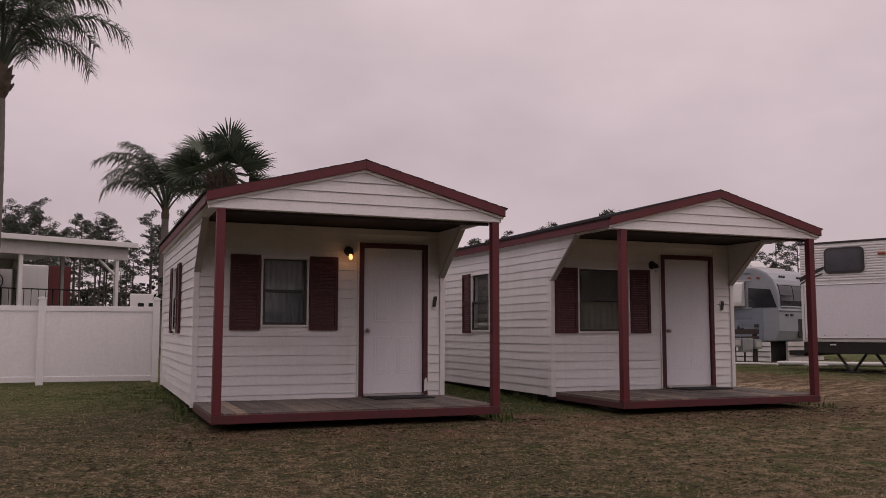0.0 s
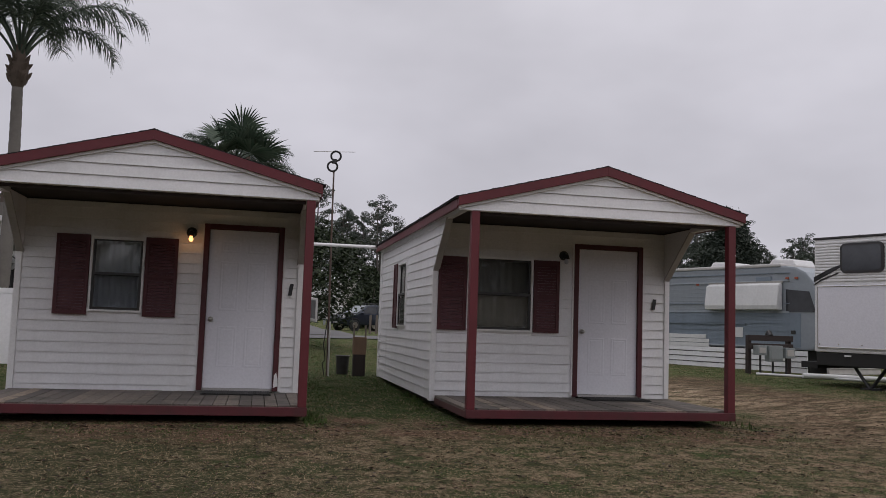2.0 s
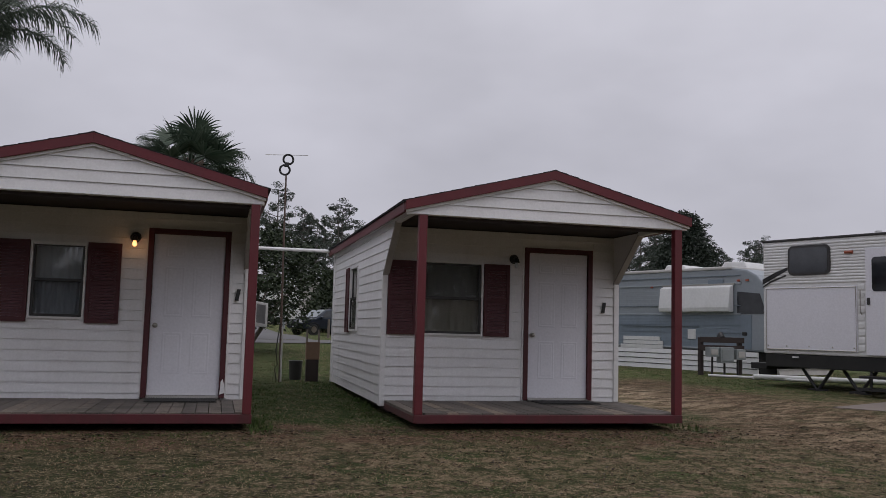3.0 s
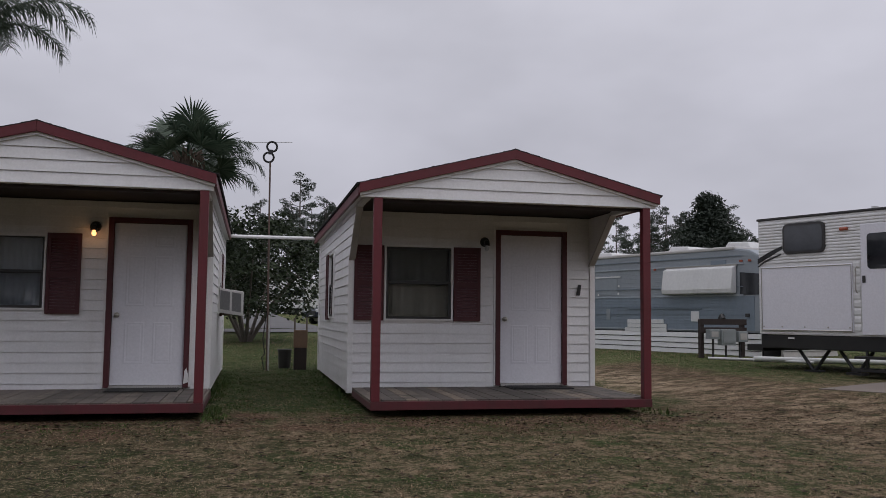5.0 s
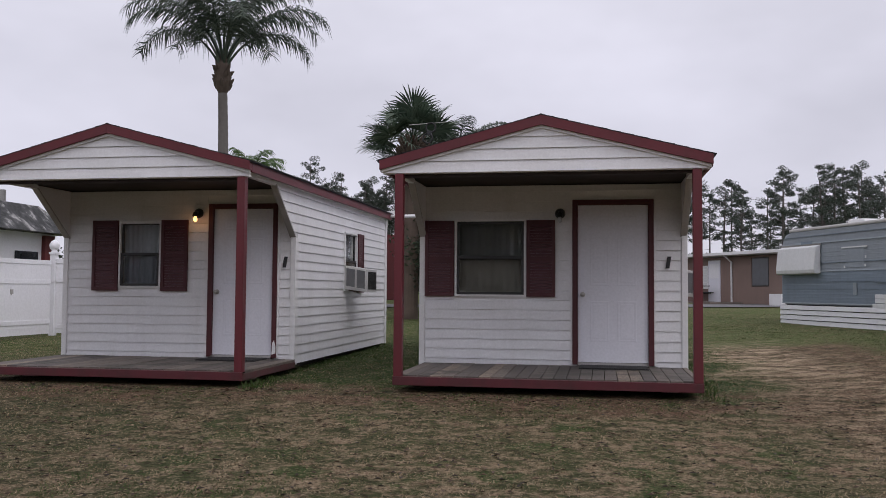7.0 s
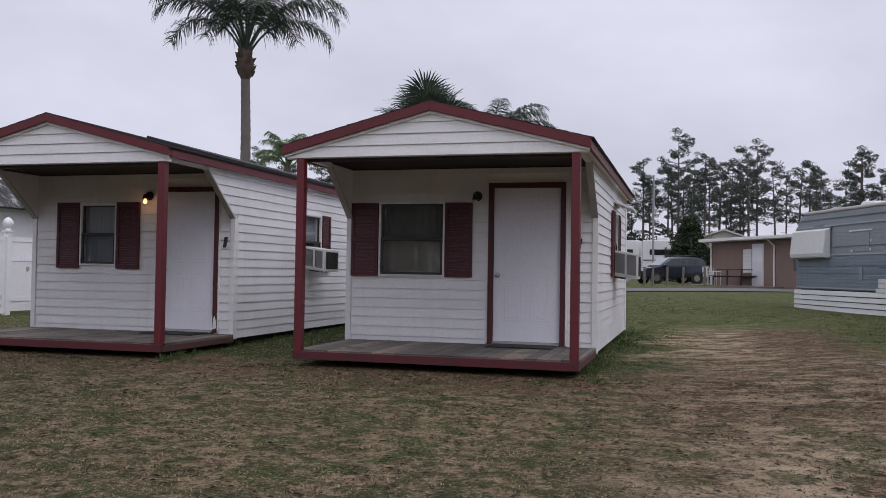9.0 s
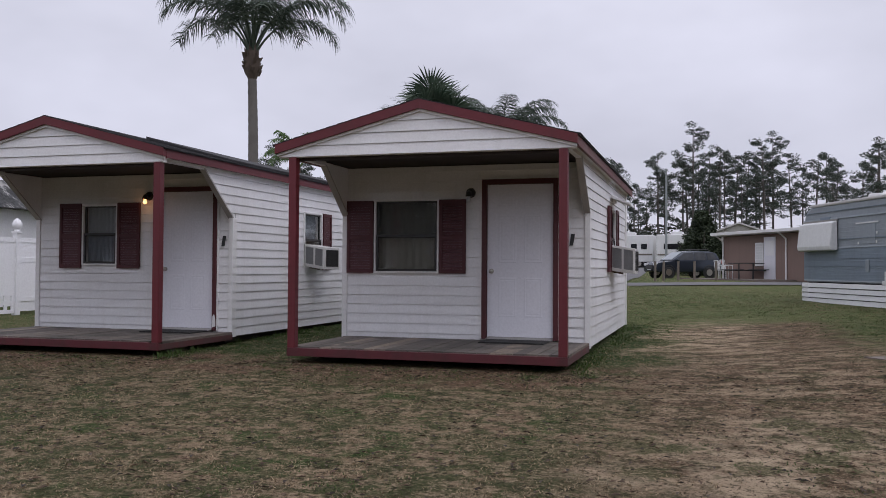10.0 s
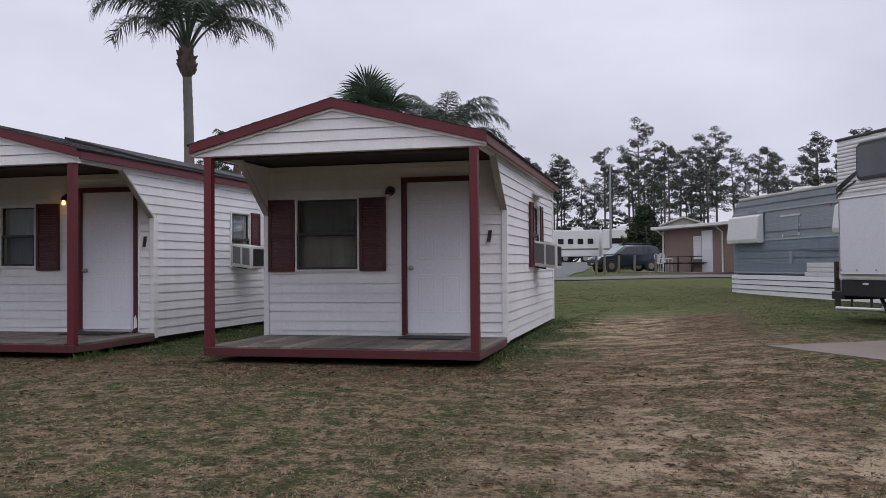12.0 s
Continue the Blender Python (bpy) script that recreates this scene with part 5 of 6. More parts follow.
# ---- pines along the far edge ----
def pine(seed, height, bare_to, spread):
    rng = random.Random(seed)
    t = thing("pine_tree", (0, 0, -300), "tall slender pine with bare trunk and ragged crown", "pine tree", "far pines")
    s = Shape()
    lean = rng.uniform(-0.5, 0.5)
    s.tube([(lean * (h / height) ** 2, 0, h - 0.1) for h in (0, height * 0.3, height * 0.6, height * 0.85, height)], [0.15, 0.125, 0.10, 0.06, 0.02], 7)
    limbs = []
    leaf = Shape()
    n = 28
    for k in range(n):
        f = bare_to + (1 - bare_to) * (k + rng.random()) / n
        h = height * f
        a = rng.uniform(0, 6.28)
        ln = spread * (0.35 + 0.9 * math.sin(math.pi * min(1.0, 0.18 + 0.8 * (f - bare_to) / (1 - bare_to)))) * rng.uniform(0.5, 1.15)
        x0 = lean * f ** 2
        q = Vector((x0 + ln * math.cos(a), ln * math.sin(a), h + ln * rng.uniform(0.0, 0.35)))
        s.tube([(x0, 0, h), tuple(q)], [0.045, 0.015], 4, False)
        leaves(leaf, tuple(q), rng.uniform(0.38, 0.75), 76, 0.115, rng, 0.6)
        leaves(leaf, tuple(Vector((x0, 0, h)).lerp(q, 0.55)), rng.uniform(0.25, 0.5), 34, 0.115, rng, 0.7)
    for k in range(4):
        h = height * rng.uniform(0.3, bare_to)
        a = rng.uniform(0, 6.28)
        s.tube([(lean * (h / height) ** 2, 0, h), (lean * (h / height) ** 2 + 0.9 * math.cos(a), 0.9 * math.sin(a), h + 0.1)], [0.03, 0.008], 4, False)
    part("trunk", s, PINE_BARK, t, "thin straight brown trunk", fix=False)
    part("crown", leaf, HAZY_PINE_LEAF, t, "ragged dark needle clumps with haze in the colour", fix=False)
    return t


kinds = [pine(31, 14.0, 0.46, 1.7), pine(32, 12.8, 0.38, 1.9), pine(33, 15.2, 0.52, 1.7), pine(34, 11.5, 0.32, 2.0), pine(35, 13.4, 0.50, 1.55)]
rng = random.Random(77)
spots = []
x = -46.0
while x < 92:
    spots.append((x + rng.uniform(-0.8, 0.8), 98 + rng.uniform(-9, 12)))
    x += rng.uniform(0.4, 1.25) if -4 < x < 24 else rng.uniform(0.22, 0.6) if x < 0 else rng.uniform(0.4, 1.0)
for k, (x, y) in enumerate(spots):
    src = kinds[rng.randrange(5)]
    sc = rng.uniform(0.68, 0.92) + (0.14 if 15 < x < 20 else 0.06 if 8 < x < 40 else 0.0)
    m = pose(x, y, land(x, y) - 0.1, 0, 0, rng.uniform(0, 360))
    if k < 5:
        kinds[k].matrix_basis = m
        kinds[k].scale = (0.8, 0.8, 0.8)
        continue
    ob = copy_thing(src, m)
    ob.scale = (sc, sc, sc)

# understorey below the far pines, then added woods behind the camera
rng = random.Random(5)
s = Shape()
for k in range(900):
    x = rng.uniform(-70, 110)
    y = 112 + rng.uniform(-8, 10)
    h = 4.2 + 3.0 * noise.noise((x * 0.09, 0, 3))
    leaves(s, (x, y, land(x, y) + rng.uniform(0.2, max(1.0, h))), rng.uniform(0.9, 1.7), 40, 0.34, rng)
whole("undergrowth", s, WOODS_LEAF, (0, 0, 0), "dense dark undergrowth below the far pines", "woods", kind="stuff", fix=False)
# never in view: added so the window panes reflect an even dark band
s = Shape()
for k in range(1900):
    a = rng.uniform(math.pi * 0.95, math.pi * 2.05)
    d = rng.uniform(62, 78)
    x, y = 6 + d * math.cos(a), d * math.sin(a)
    leaves(s, (x, y, land(x, y) + rng.uniform(0.3, 11.5)), rng.uniform(1.5, 2.8), 24, 0.8, rng)
whole("far_woods", s, WOODS_LEAF, (0, 0, 0), "added unseen woods that darken the window reflections", "woods", kind="stuff", fix=False)

# ---- blue travel trailer ----
def wheel(parent, x, y, z, r, w, hub=STEEL):
    """Tyre with rim, axle along the local y."""
    s = Shape()
    s.tube([(x, y - w / 2, z), (x, y - w * 0.42, z), (x, y + w * 0.42, z), (x, y + w / 2, z)], [r * 0.86, r, r, r * 0.86], 24)
    wob = part("wheel", s, RUBBER, parent, "black tyre", smooth=True)
    s = Shape()
    s.tube([(x, y - w / 2 - 0.012, z), (x, y + w / 2 + 0.012, z)], r * 0.56, 18)
    s.tube([(x, y - w / 2 - 0.03, z), (x, y + w / 2 + 0.03, z)], r * 0.16, 10)
    part("rim", s, hub, wob, "metal rim", smooth=True)


PATCH = (3.95, 5.45)


def blue_trailer():
    L, W = 8.6, 2.4
    g = land(14.5, 25)
    t = thing("travel_trailer", (13.9, 26.1, g), "old faded blue travel trailer with white skirting", "trailer", turn=-70.1)
    H = 2.53
    nose = [(L - 0.9 + 0.9 * math.sin(a), 1.35 + (H - 1.35) * math.cos(a) ** 0.6 if math.cos(a) > 0 else 1.35) for a in [0.0, 0.35, 0.7, 1.0, 1.25, 1.45, 1.57]]
    side = [(0.12, 0.52), (L - 0.1, 0.52), (L, 0.8)] + nose[::-1] + [(0.50, H), (0.22, H - 0.07), (0.06, H - 0.24), (0.0, H - 0.5), (0.0, 0.75)]
    s = Shape()
    s.prism(side, "y", 0.0, W)
    body = part("body", s, BLUE_SIDE, t, "faded blue aluminium body", 0.05)
    # lower deeper-blue belt, standing slightly proud
    s = Shape()
    s.box(0.03, -0.012, 0.58, L - 0.45, -0.001, 1.39)
    part("belt_panel", s, BLUE_DEEP, body, "deeper blue lower side panel")
    for z, h in ((0.56, 0.03), (1.40, 0.035), (1.62, 0.012), (2.15, 0.035), (2.35, 0.012), (0.95, 0.012), (1.14, 0.012)):
        s = Shape()
        s.box(0.04, -0.026, z, L - 0.75, -0.0125 if z < 1.3 else -0.001, z + h)
        part("side_moulding", s, BLUE_TRIM if h > 0.02 else BLUE_DEEP, body, "horizontal ribbed moulding")
    for k in range(9):
        for z in (0.64 + 0.083 * k, 1.475 + 0.105 * k):
            if z > 2.46 or abs(z - 2.16) < 0.05 or abs(z - 1.63) < 0.03 or abs(z - 0.955) < 0.025 or abs(z - 1.145) < 0.025:
                continue
            s = Shape()
            s.prism([(-0.0115 if z < 1.35 else 0.0005, z), (-0.0145 if z < 1.35 else -0.003, z + 0.01), (-0.0115 if z < 1.35 else 0.0005, z + 0.02)], "x", 0.06, L - 0.95)
            part("side_rib", s, BLUE_DEEP if z < 1.35 else BLUE_SIDE, body)
    s = Shape()
    s.box(0.42, -0.03, H - 0.02, L - 1.0, W + 0.03, H + 0.06)
    part("roof", s, PALE_ROOF, t, "pale metal roof", 0.03)
    for x in (2.3, 5.2, 7.1):
        s = Shape()
        s.prism([(x - 0.42, H + 0.06), (x + 0.42, H + 0.06), (x + 0.32, H + 0.22), (x - 0.28, H + 0.25)], "y", 0.7, 1.5)
        part("roof_vent", s, CHALKY, t, "white rooftop unit", 0.04)
    # window awnings of white sheet
    for x0, x1, z0, z1 in ((0.08, 1.88, 1.34, 2.11), (5.46, 7.66, 1.45, 2.13)):
        s = Shape()
        s.prism([(-0.03, z1), (-0.17, z1 - 0.06), (-0.24, z0 + 0.12), (-0.22, z0 + 0.02), (-0.12, z0), (-0.03, z0 + 0.02)], "x", x0, x1)
        aw = part("window_cover", s, CHALKY, t, "white sheet window awning folded down", 0.02)
        s = Shape()
        s.box(x0 - 0.03, -0.05, z1 - 0.01, x1 + 0.03, -0.028, z1 + 0.035)
        part("hinge_strip", s, STEEL, aw, "metal hinge strip")
    # plain side window, vents, plates
    s = Shape()
    s.box(2.9, -0.014, 1.48, 3.6, -0.002, 1.95)
    ws = part("side_window", s, BLUE_SIDE, t, "painted-over window", 0.01)
    s = Shape()
    s.box(2.75, -0.03, 1.965, 3.75, -0.0225, 2.0)
    part("drip_strip", s, CHALKY, ws, "chalky white strip over the window")
    for x, z in ((2.84, 1.47), (3.64, 1.49), (3.66, 1.70)):
        s = Shape()
        s.box(x, -0.03, z, x + 0.05, -0.0225, z + 0.06)
        part("clip", s, CHALKY, ws, "small white clip")
    for x, z, w, h, m in ((1.0, 2.12, 0.5, 0.1, BLUE_DEEP), (6.9, 2.16, 0.45, 0.11, BLUE_DEEP), (5.0, 2.1, 0.08, 0.05, AMBER), (7.75, 2.2, 0.09, 0.05, AMBER), (8.0, 2.2, 0.09, 0.05, AMBER), (3.2, 0.80, 0.14, 0.3, BLUE_SIDE), (6.26, 0.78, 0.25, 0.25, CHALKY), (7.9, 0.9, 0.12, 0.08, BRONZE)):
        s = Shape()
        s.box(x, -0.036, z, x + w, -0.0125, z + h)
        part("side_fitting", s, m, t, "small plate or lamp on the side", 0.006)
    s = Shape()
    s.box(4.0, -0.05, 1.10, 6.6, -0.028, 1.125)
    part("side_bar", s, BLUE_DEEP, t, "thin rail on the side")
    # front end: row of windows that follow the nose, lamps, hatch
    def nose_x(z):
        return L - 0.9 + 0.9 * math.sin(math.acos(max(0.0, min(1.0, ((z - 1.35) / (H - 1.35)) ** (1 / 0.6)))))
    for y0, y1 in ((0.10, 0.80), (0.84, 1.56), (1.60, 2.30)):
        zs_ = (1.46, 1.60, 1.75, 1.90, 2.02)
        s = Shape()
        s.prism([(nose_x(z) + 0.018, z) for z in zs_] + [(nose_x(z) - 0.03, z) for z in zs_[::-1]], "y", y0, y1)
        w = part("front_window", s, DARK_GLASS, t, "dark front window")
        s = Shape()
        for z in (1.43, 2.02):
            s.box(nose_x(z) - 0.02, y0 - 0.02, z, nose_x(z) + 0.035, y1 + 0.02, z + 0.03)
        part("window_frame", s, BLUE_TRIM, w, "pale metal frame")
    for y0 in (0.5, 0.62, 0.74, 1.5, 1.62):
        s = Shape()
        s.ball((nose_x(2.25), y0, 2.26), 0.035)
        part("marker_lamp", s, BRONZE, t, "small dark marker lamp", smooth=True)
    for y0 in (0.35, 0.62, 1.3, 1.6):
        s = Shape()
        s.box(L - 0.01, y0, 1.20, L + 0.03, y0 + 0.13, 1.25)
        part("vent_slot", s, BRONZE, t, "dark vent slot", 0.006)
    s = Shape()
    s.box(L - 0.02, 0.0, 1.33, L + 0.03, W, 1.38)
    part("front_moulding", s, BLUE_TRIM, t, "pale moulding round the nose", 0.01)
    s = Shape()
    s.box(L - 0.02, 1.05, 0.62, L + 0.012, 1.85, 1.12)
    part("front_hatch", s, RUBBER, t, "dark open hatch in the nose", 0.01)
    for k in range(4):
        s = Shape()
        z = -0.02 + k * 0.135
        s.prism([(L - 0.02, z), (L + 0.03, z), (L + 0.055, z + 0.012), (L + 0.03, z + 0.13), (L - 0.02, z + 0.13)], "y", 0.35, W)
        part("skirting_board", s, GREY_WING, t, "weathered lapped board under the nose")
    s = Shape()
    s.prism([(L - 0.85, 1.42), (L - 0.05, 1.42), (L - 0.22, 1.90), (L - 0.85, 1.96)], "y", -0.014, -0.002)
    part("corner_window", s, DARK_GLASS, t, "dark corner window")
    # skirting boards
    for k in range(4):
        s = Shape()
        z = -0.02 + k * 0.135
        s.prism([(-0.075, z + 0.012), (-0.05, z), (-0.02, z), (-0.02, z + 0.122), (-0.05, z + 0.122)], "x", 0.0, L - 0.25)
        part("skirting_board", s, CHALKY, t, "white lapped skirting board")
        s = Shape()
        s.box(-0.04, 0.0, z, 0.0, W, z + 0.13)
        part("skirting_board", s, CHALKY, t, "white lapped skirting board")
    s = Shape()
    s.box(0.05, 0.1, 0.0, L - 0.3, W - 0.1, 0.515)
    part("underframe", s, RUBBER, t, "dark underframe")
    for z0, z1, x0, x1 in ((0.50, 0.60, PATCH[0], PATCH[1]), (0.61, 0.71, PATCH[0] + 0.1, PATCH[1]), (0.72, 0.82, PATCH[0] + 0.1, PATCH[1] - 0.1)):
        s = Shape()
        s.box(x0, -0.060, z0, x1, -0.027, z1)
        part("patch_board", s, CHALKY, t, "weathered white board over the lower side", 0.006)


blue_trailer()

# ---- white camper ----
def rounded(x0, z0, x1, z1, r):
    """Outline of a rectangle with round corners."""
    pts = []
    for cx, cz, a0 in ((x1 - r, z1 - r, 0), (x0 + r, z1 - r, 90), (x0 + r, z0 + r, 180), (x1 - r, z0 + r, 270)):
        pts += [(cx + r * math.cos(radians(a0 + 18 * k)), cz + r * math.sin(radians(a0 + 18 * k))) for k in range(6)]
    return pts


def camper():
    L, W = 7.2, 2.4
    g = 0.33
    t = thing("camper", (14.55, 14.9, g), "white travel camper with dark chassis and black decals", "camper", turn=-67.7)
    z0, z1 = 0.86, 2.95
    s = Shape()
    s.box(0, 0, z0 - 0.05, L, W, z1)
    body = part("body", s, CHALKY, t, "white camper body", 0.03)
    # corrugated upper side
    n = 14
    for k in range(n):
        z = 2.12 + (z1 - 0.06 - 2.12) * k / n
        s = Shape()
        h = (z1 - 0.06 - 2.12) / n
        s.prism([(-0.002, z), (-0.016, z + h * 0.25), (-0.016, z + h * 0.6), (-0.002, z + h)], "x", 0.03, L - 0.03)
        part("corrugation", s, CHALKY, body)
    for k in range(9):
        for x0, x1 in ((1.88, 1.99),):
            z = z0 + 0.03 + 0.135 * k
            s = Shape()
            s.prism([(-0.002, z), (-0.014, z + 0.03), (-0.014, z + 0.09), (-0.002, z + 0.13)], "x", x0, x1)
            part("corrugation", s, CHALKY, body)
    # smooth panel with rounded frame
    s = Shape()
    s.box(0.06, -0.022, z0 + 0.02, 1.86, -0.002, 2.06)
    pn = part("side_panel", s, WHITE_DOOR, body, "smooth white lower panel", 0.01)
    s = Shape()
    s.tube([(0.08, -0.026, z0 + 0.04), (0.08, -0.026, 2.04), (1.84, -0.026, 2.04), (1.84, -0.026, z0 + 0.04), (0.08, -0.026, z0 + 0.04)], 0.010, 6, False)
    part("panel_bead", s, STEEL, pn, "thin metal bead")
    for x in (0.12, 0.5, 0.95, 1.4, 1.8):
        s = Shape()
        s.ball((x, -0.026, z0 + 0.10), 0.014)
        part("rivet", s, STEEL, pn)
    # window
    s = Shape()
    s.prism(rounded(0.55, 2.28, 1.38, 2.83, 0.10), "y", -0.045, -0.003)
    w = part("window", s, BRONZE, body, "black rounded window frame", 0.006)
    s = Shape()
    s.prism(rounded(0.595, 2.325, 1.335, 2.785, 0.07), "y", -0.052, -0.046)
    part("pane", s, HAZY_GLASS, w, "hazy tinted glass")
    # decals: two sweeping stripes
    s = Shape()
    s.prism([(0.0, 2.12), (0.10, 2.23), (0.30, 2.36), (0.53, 2.44), (0.53, 2.38), (0.30, 2.28), (0.0, 2.22)][::-1], "y", -0.021, -0.018)
    part("decal", s, BLACK, body, "black swoosh decal")
    s = Shape()
    s.prism([(0.0, 2.08), (0.15, 2.18), (0.50, 2.30), (0.50, 2.27), (0.15, 2.14), (0.0, 2.055)][::-1], "y", -0.0215, -0.018)
    part("decal", s, BRONZE, body, "thin dark stripe decal")
    s = Shape()
    s.tube([(1.66, -0.03, 2.66), (1.80, -0.03, 2.66)], 0.03, 8)
    part("marker_lamp", s, AMBER, body, "oval red marker lamp", smooth=True)
    # door
    s = Shape()
    s.box(2.02, -0.03, z0 - 0.02, 2.72, -0.002, 2.72)
    d = part("door", s, WHITE_DOOR, body, "white entry door", 0.02)
    s = Shape()
    s.prism(rounded(2.14, 1.95, 2.60, 2.55, 0.06), "y", -0.038, -0.031)
    part("door_window", s, DARK_GLASS, d, "dark door window")
    s = Shape()
    s.box(2.05, -0.05, 1.72, 2.10, -0.031, 1.84)
    part("door_handle", s, BRONZE, d, "dark latch handle", 0.004)
    s = Shape()
    s.tube([(1.95, -0.03, 1.55), (1.95, -0.08, 1.6), (1.95, -0.08, 1.95), (1.95, -0.03, 2.0)], 0.012, 6)
    part("grab_rail", s, STEEL, body, "metal grab rail")
    # roof edge, roof fittings
    s = Shape()
    s.box(-0.02, -0.02, z1 - 0.02, L + 0.02, W + 0.02, z1 + 0.025)
    part("roof", s, BRONZE, t, "roof with black edge trim", 0.015)
    for x, h, r in ((1.95, 0.10, 0.06), (2.2, 0.2, 0.04), (2.25, 0.2, 0.04)):
        s = Shape()
        s.tube([(x, 0.6, z1 + 0.03), (x, 0.6, z1 + 0.03 + h)], r, 10)
        part("roof_pipe", s, CHALKY, t, "white roof pipe")
    s = Shape()
    s.box(3.2, 0.8, z1 + 0.03, 4.1, 1.6, z1 + 0.28)
    part("roof_unit", s, CHALKY, t, "white rooftop cooler", 0.05)
    # chassis and supports
    s = Shape()
    s.box(0.02, 0.02, 0.56, L, W - 0.02, z0 - 0.051)
    part("chassis", s, RUBBER, t, "black chassis skirt", 0.02)
    s = Shape()
    s.box(0.6, -0.004, 0.74, 0.72, 0.019, 0.77)
    part("chassis_lamp", s, CHALKY, t, "small white lamp")
    s = Shape()
    s.box(-0.35, 0.1, 0.50, 0.0, 2.2, 0.62)
    part("rear_bumper", s, RUBBER, t, "black rear bumper", 0.01)
    for x in (0.95, 1.75):
        s = Shape()
        for a, b in ((x - 0.30, x - 0.02), (x + 0.30, x + 0.02)):
            s.tube([(a, 0.25, 0.56), (b, 0.25, 0.18)], 0.03, 6)
        s.box(x - 0.15, 0.15, 0.10, x + 0.15, 0.35, 0.19)
        part("stabiliser", s, BLACK, t, "black scissor stabiliser jack")
    for x in (4.0, 4.85):
        wheel(t, x, 0.16, 0.46, 0.34, 0.22)
        wheel(t, x, W - 0.16, 0.46, 0.34, 0.22)
    s = Shape()
    for k in range(2):
        s.box(2.05, -0.35 - 0.1 * k, 0.45 - 0.2 * k, 2.7, -0.02, 0.49 - 0.2 * k)
    s.box(2.06, -0.02, 0.25, 2.1, 0.02, 0.56)
    s.box(2.65, -0.02, 0.25, 2.69, 0.02, 0.56)
    part("step", s, BLACK, t, "black folding step")


camper()
g = 0.0
s = Shape()
P = [(13.06, 11.1), (14.0, 9.8), (15.2, 6.8), (18.0, 7.8), (16.2, 12.3), (14.5, 11.7)]
zs = [land(x, y) for x, y in P]
n = len(P)
s.add([(x, y, z - 0.05) for (x, y), z in zip(P, zs)] + [(x, y, z + 0.016) for (x, y), z in zip(P, zs)], [tuple(range(n - 1, -1, -1)), tuple(range(n, 2 * n))] + [(i, (i + 1) % n, n + (i + 1) % n, n + i) for i in range(n)])
whole("pavement", s, CONCRETE, (0, 0, 0), "worn concrete pad beside the camper", "pavement", kind="structure")

# ---- meter board and white drain pipes ----
def meter_board():
    g = land(15.6, 18.2)
    t = thing("meter_board", (15.08, 18.12, g), "dark timber frame carrying grey electric meters", "meter board", turn=8)
    for x in (0.0, 1.12):
        s = Shape()
        s.box(x, -0.05, -0.05, x + 0.09, 0.05, 0.86)
        part("post", s, DARK_CEILING, t, "dark timber post", 0.008)
    for z in (0.55, 0.74):
        s = Shape()
        s.box(-0.02, -0.085, z, 1.24, -0.051, z + 0.13)
        part("board", s, DARK_CEILING, t, "dark cross board", 0.006)
    for x, z, w, h in ((0.10, 0.42, 0.26, 0.22), (0.42, 0.28, 0.38, 0.36), (0.88, 0.36, 0.26, 0.24)):
        s = Shape()
        s.box(x, -0.25, z, x + w, -0.086, z + h)
        m = part("meter_case", s, GREY_BOX, t, "grey metal meter case", 0.012)
        s = Shape()
        s.box(x + 0.04, -0.262, z + 0.05, x + w - 0.04, -0.251, z + h - 0.05)
        part("cover", s, GREY_WING if w < 0.3 else GREY_BOX, m, "case cover", 0.004)
    s = Shape()
    s.tube([(0.60, -0.06, 0.86), (0.60, -0.02, 0.93), (0.60, 0.02, 0.87)], 0.07, 8)
    part("conduit_head", s, BLACK, t, "black conduit head")
    for x in (0.25, 0.6, 0.98):
        s = Shape()
        s.tube([(x, -0.15, -0.03), (x, -0.15, 0.42)], 0.025, 8)
        part("conduit", s, BRONZE, t, "dark conduit")


meter_board()
for (x0, y0), (x1, y1), r in (((15.0, 17.6), (16.6, 16.2), 0.03), ((15.6, 16.8), (19.5, 15.4), 0.06)):
    s = Shape()
    s.tube([(x0, y0, land(x0, y0) + r), ((x0 + x1) / 2, (y0 + y1) / 2, land((x0 + x1) / 2, (y0 + y1) / 2) + r), (x1, y1, land(x1, y1) + r)], r, 10)
    whole("drain_pipe", s, CHALKY, (0, 0, 0), "white plastic drain pipe lying on the grass", "pipe", "drain pipes", smooth=True)

# ---- road across the back ----
s = Shape()
pts = [(-40, 33.5), (-15, 33.0), (0, 32.6), (6, 32.6), (9, 33.4), (12, 35.0), (16, 36.2), (24, 36.5), (60, 36.5)]
for (x0, y0), (x1, y1) in zip(pts, pts[1:]):
    m = 6
    for k in range(m):
        xa, xb = x0 + (x1 - x0) * k / m, x0 + (x1 - x0) * (k + 1) / m
        ya, yb = y0 + (y1 - y0) * k / m, y0 + (y1 - y0) * (k + 1) / m
        s.add([(xa, ya, land(xa, ya) + 0.03), (xb, yb, land(xb, yb) + 0.03), (xb, yb + 2.9, land(xb, yb + 2.9) + 0.03), (xa, ya + 2.9, land(xa, ya + 2.9) + 0.03)], [(0, 1, 2, 3)])
whole("road", s, ASPHALT, (0, 0, 0), "narrow worn asphalt lane across the park", "road", kind="structure", fix=False)
s = Shape()
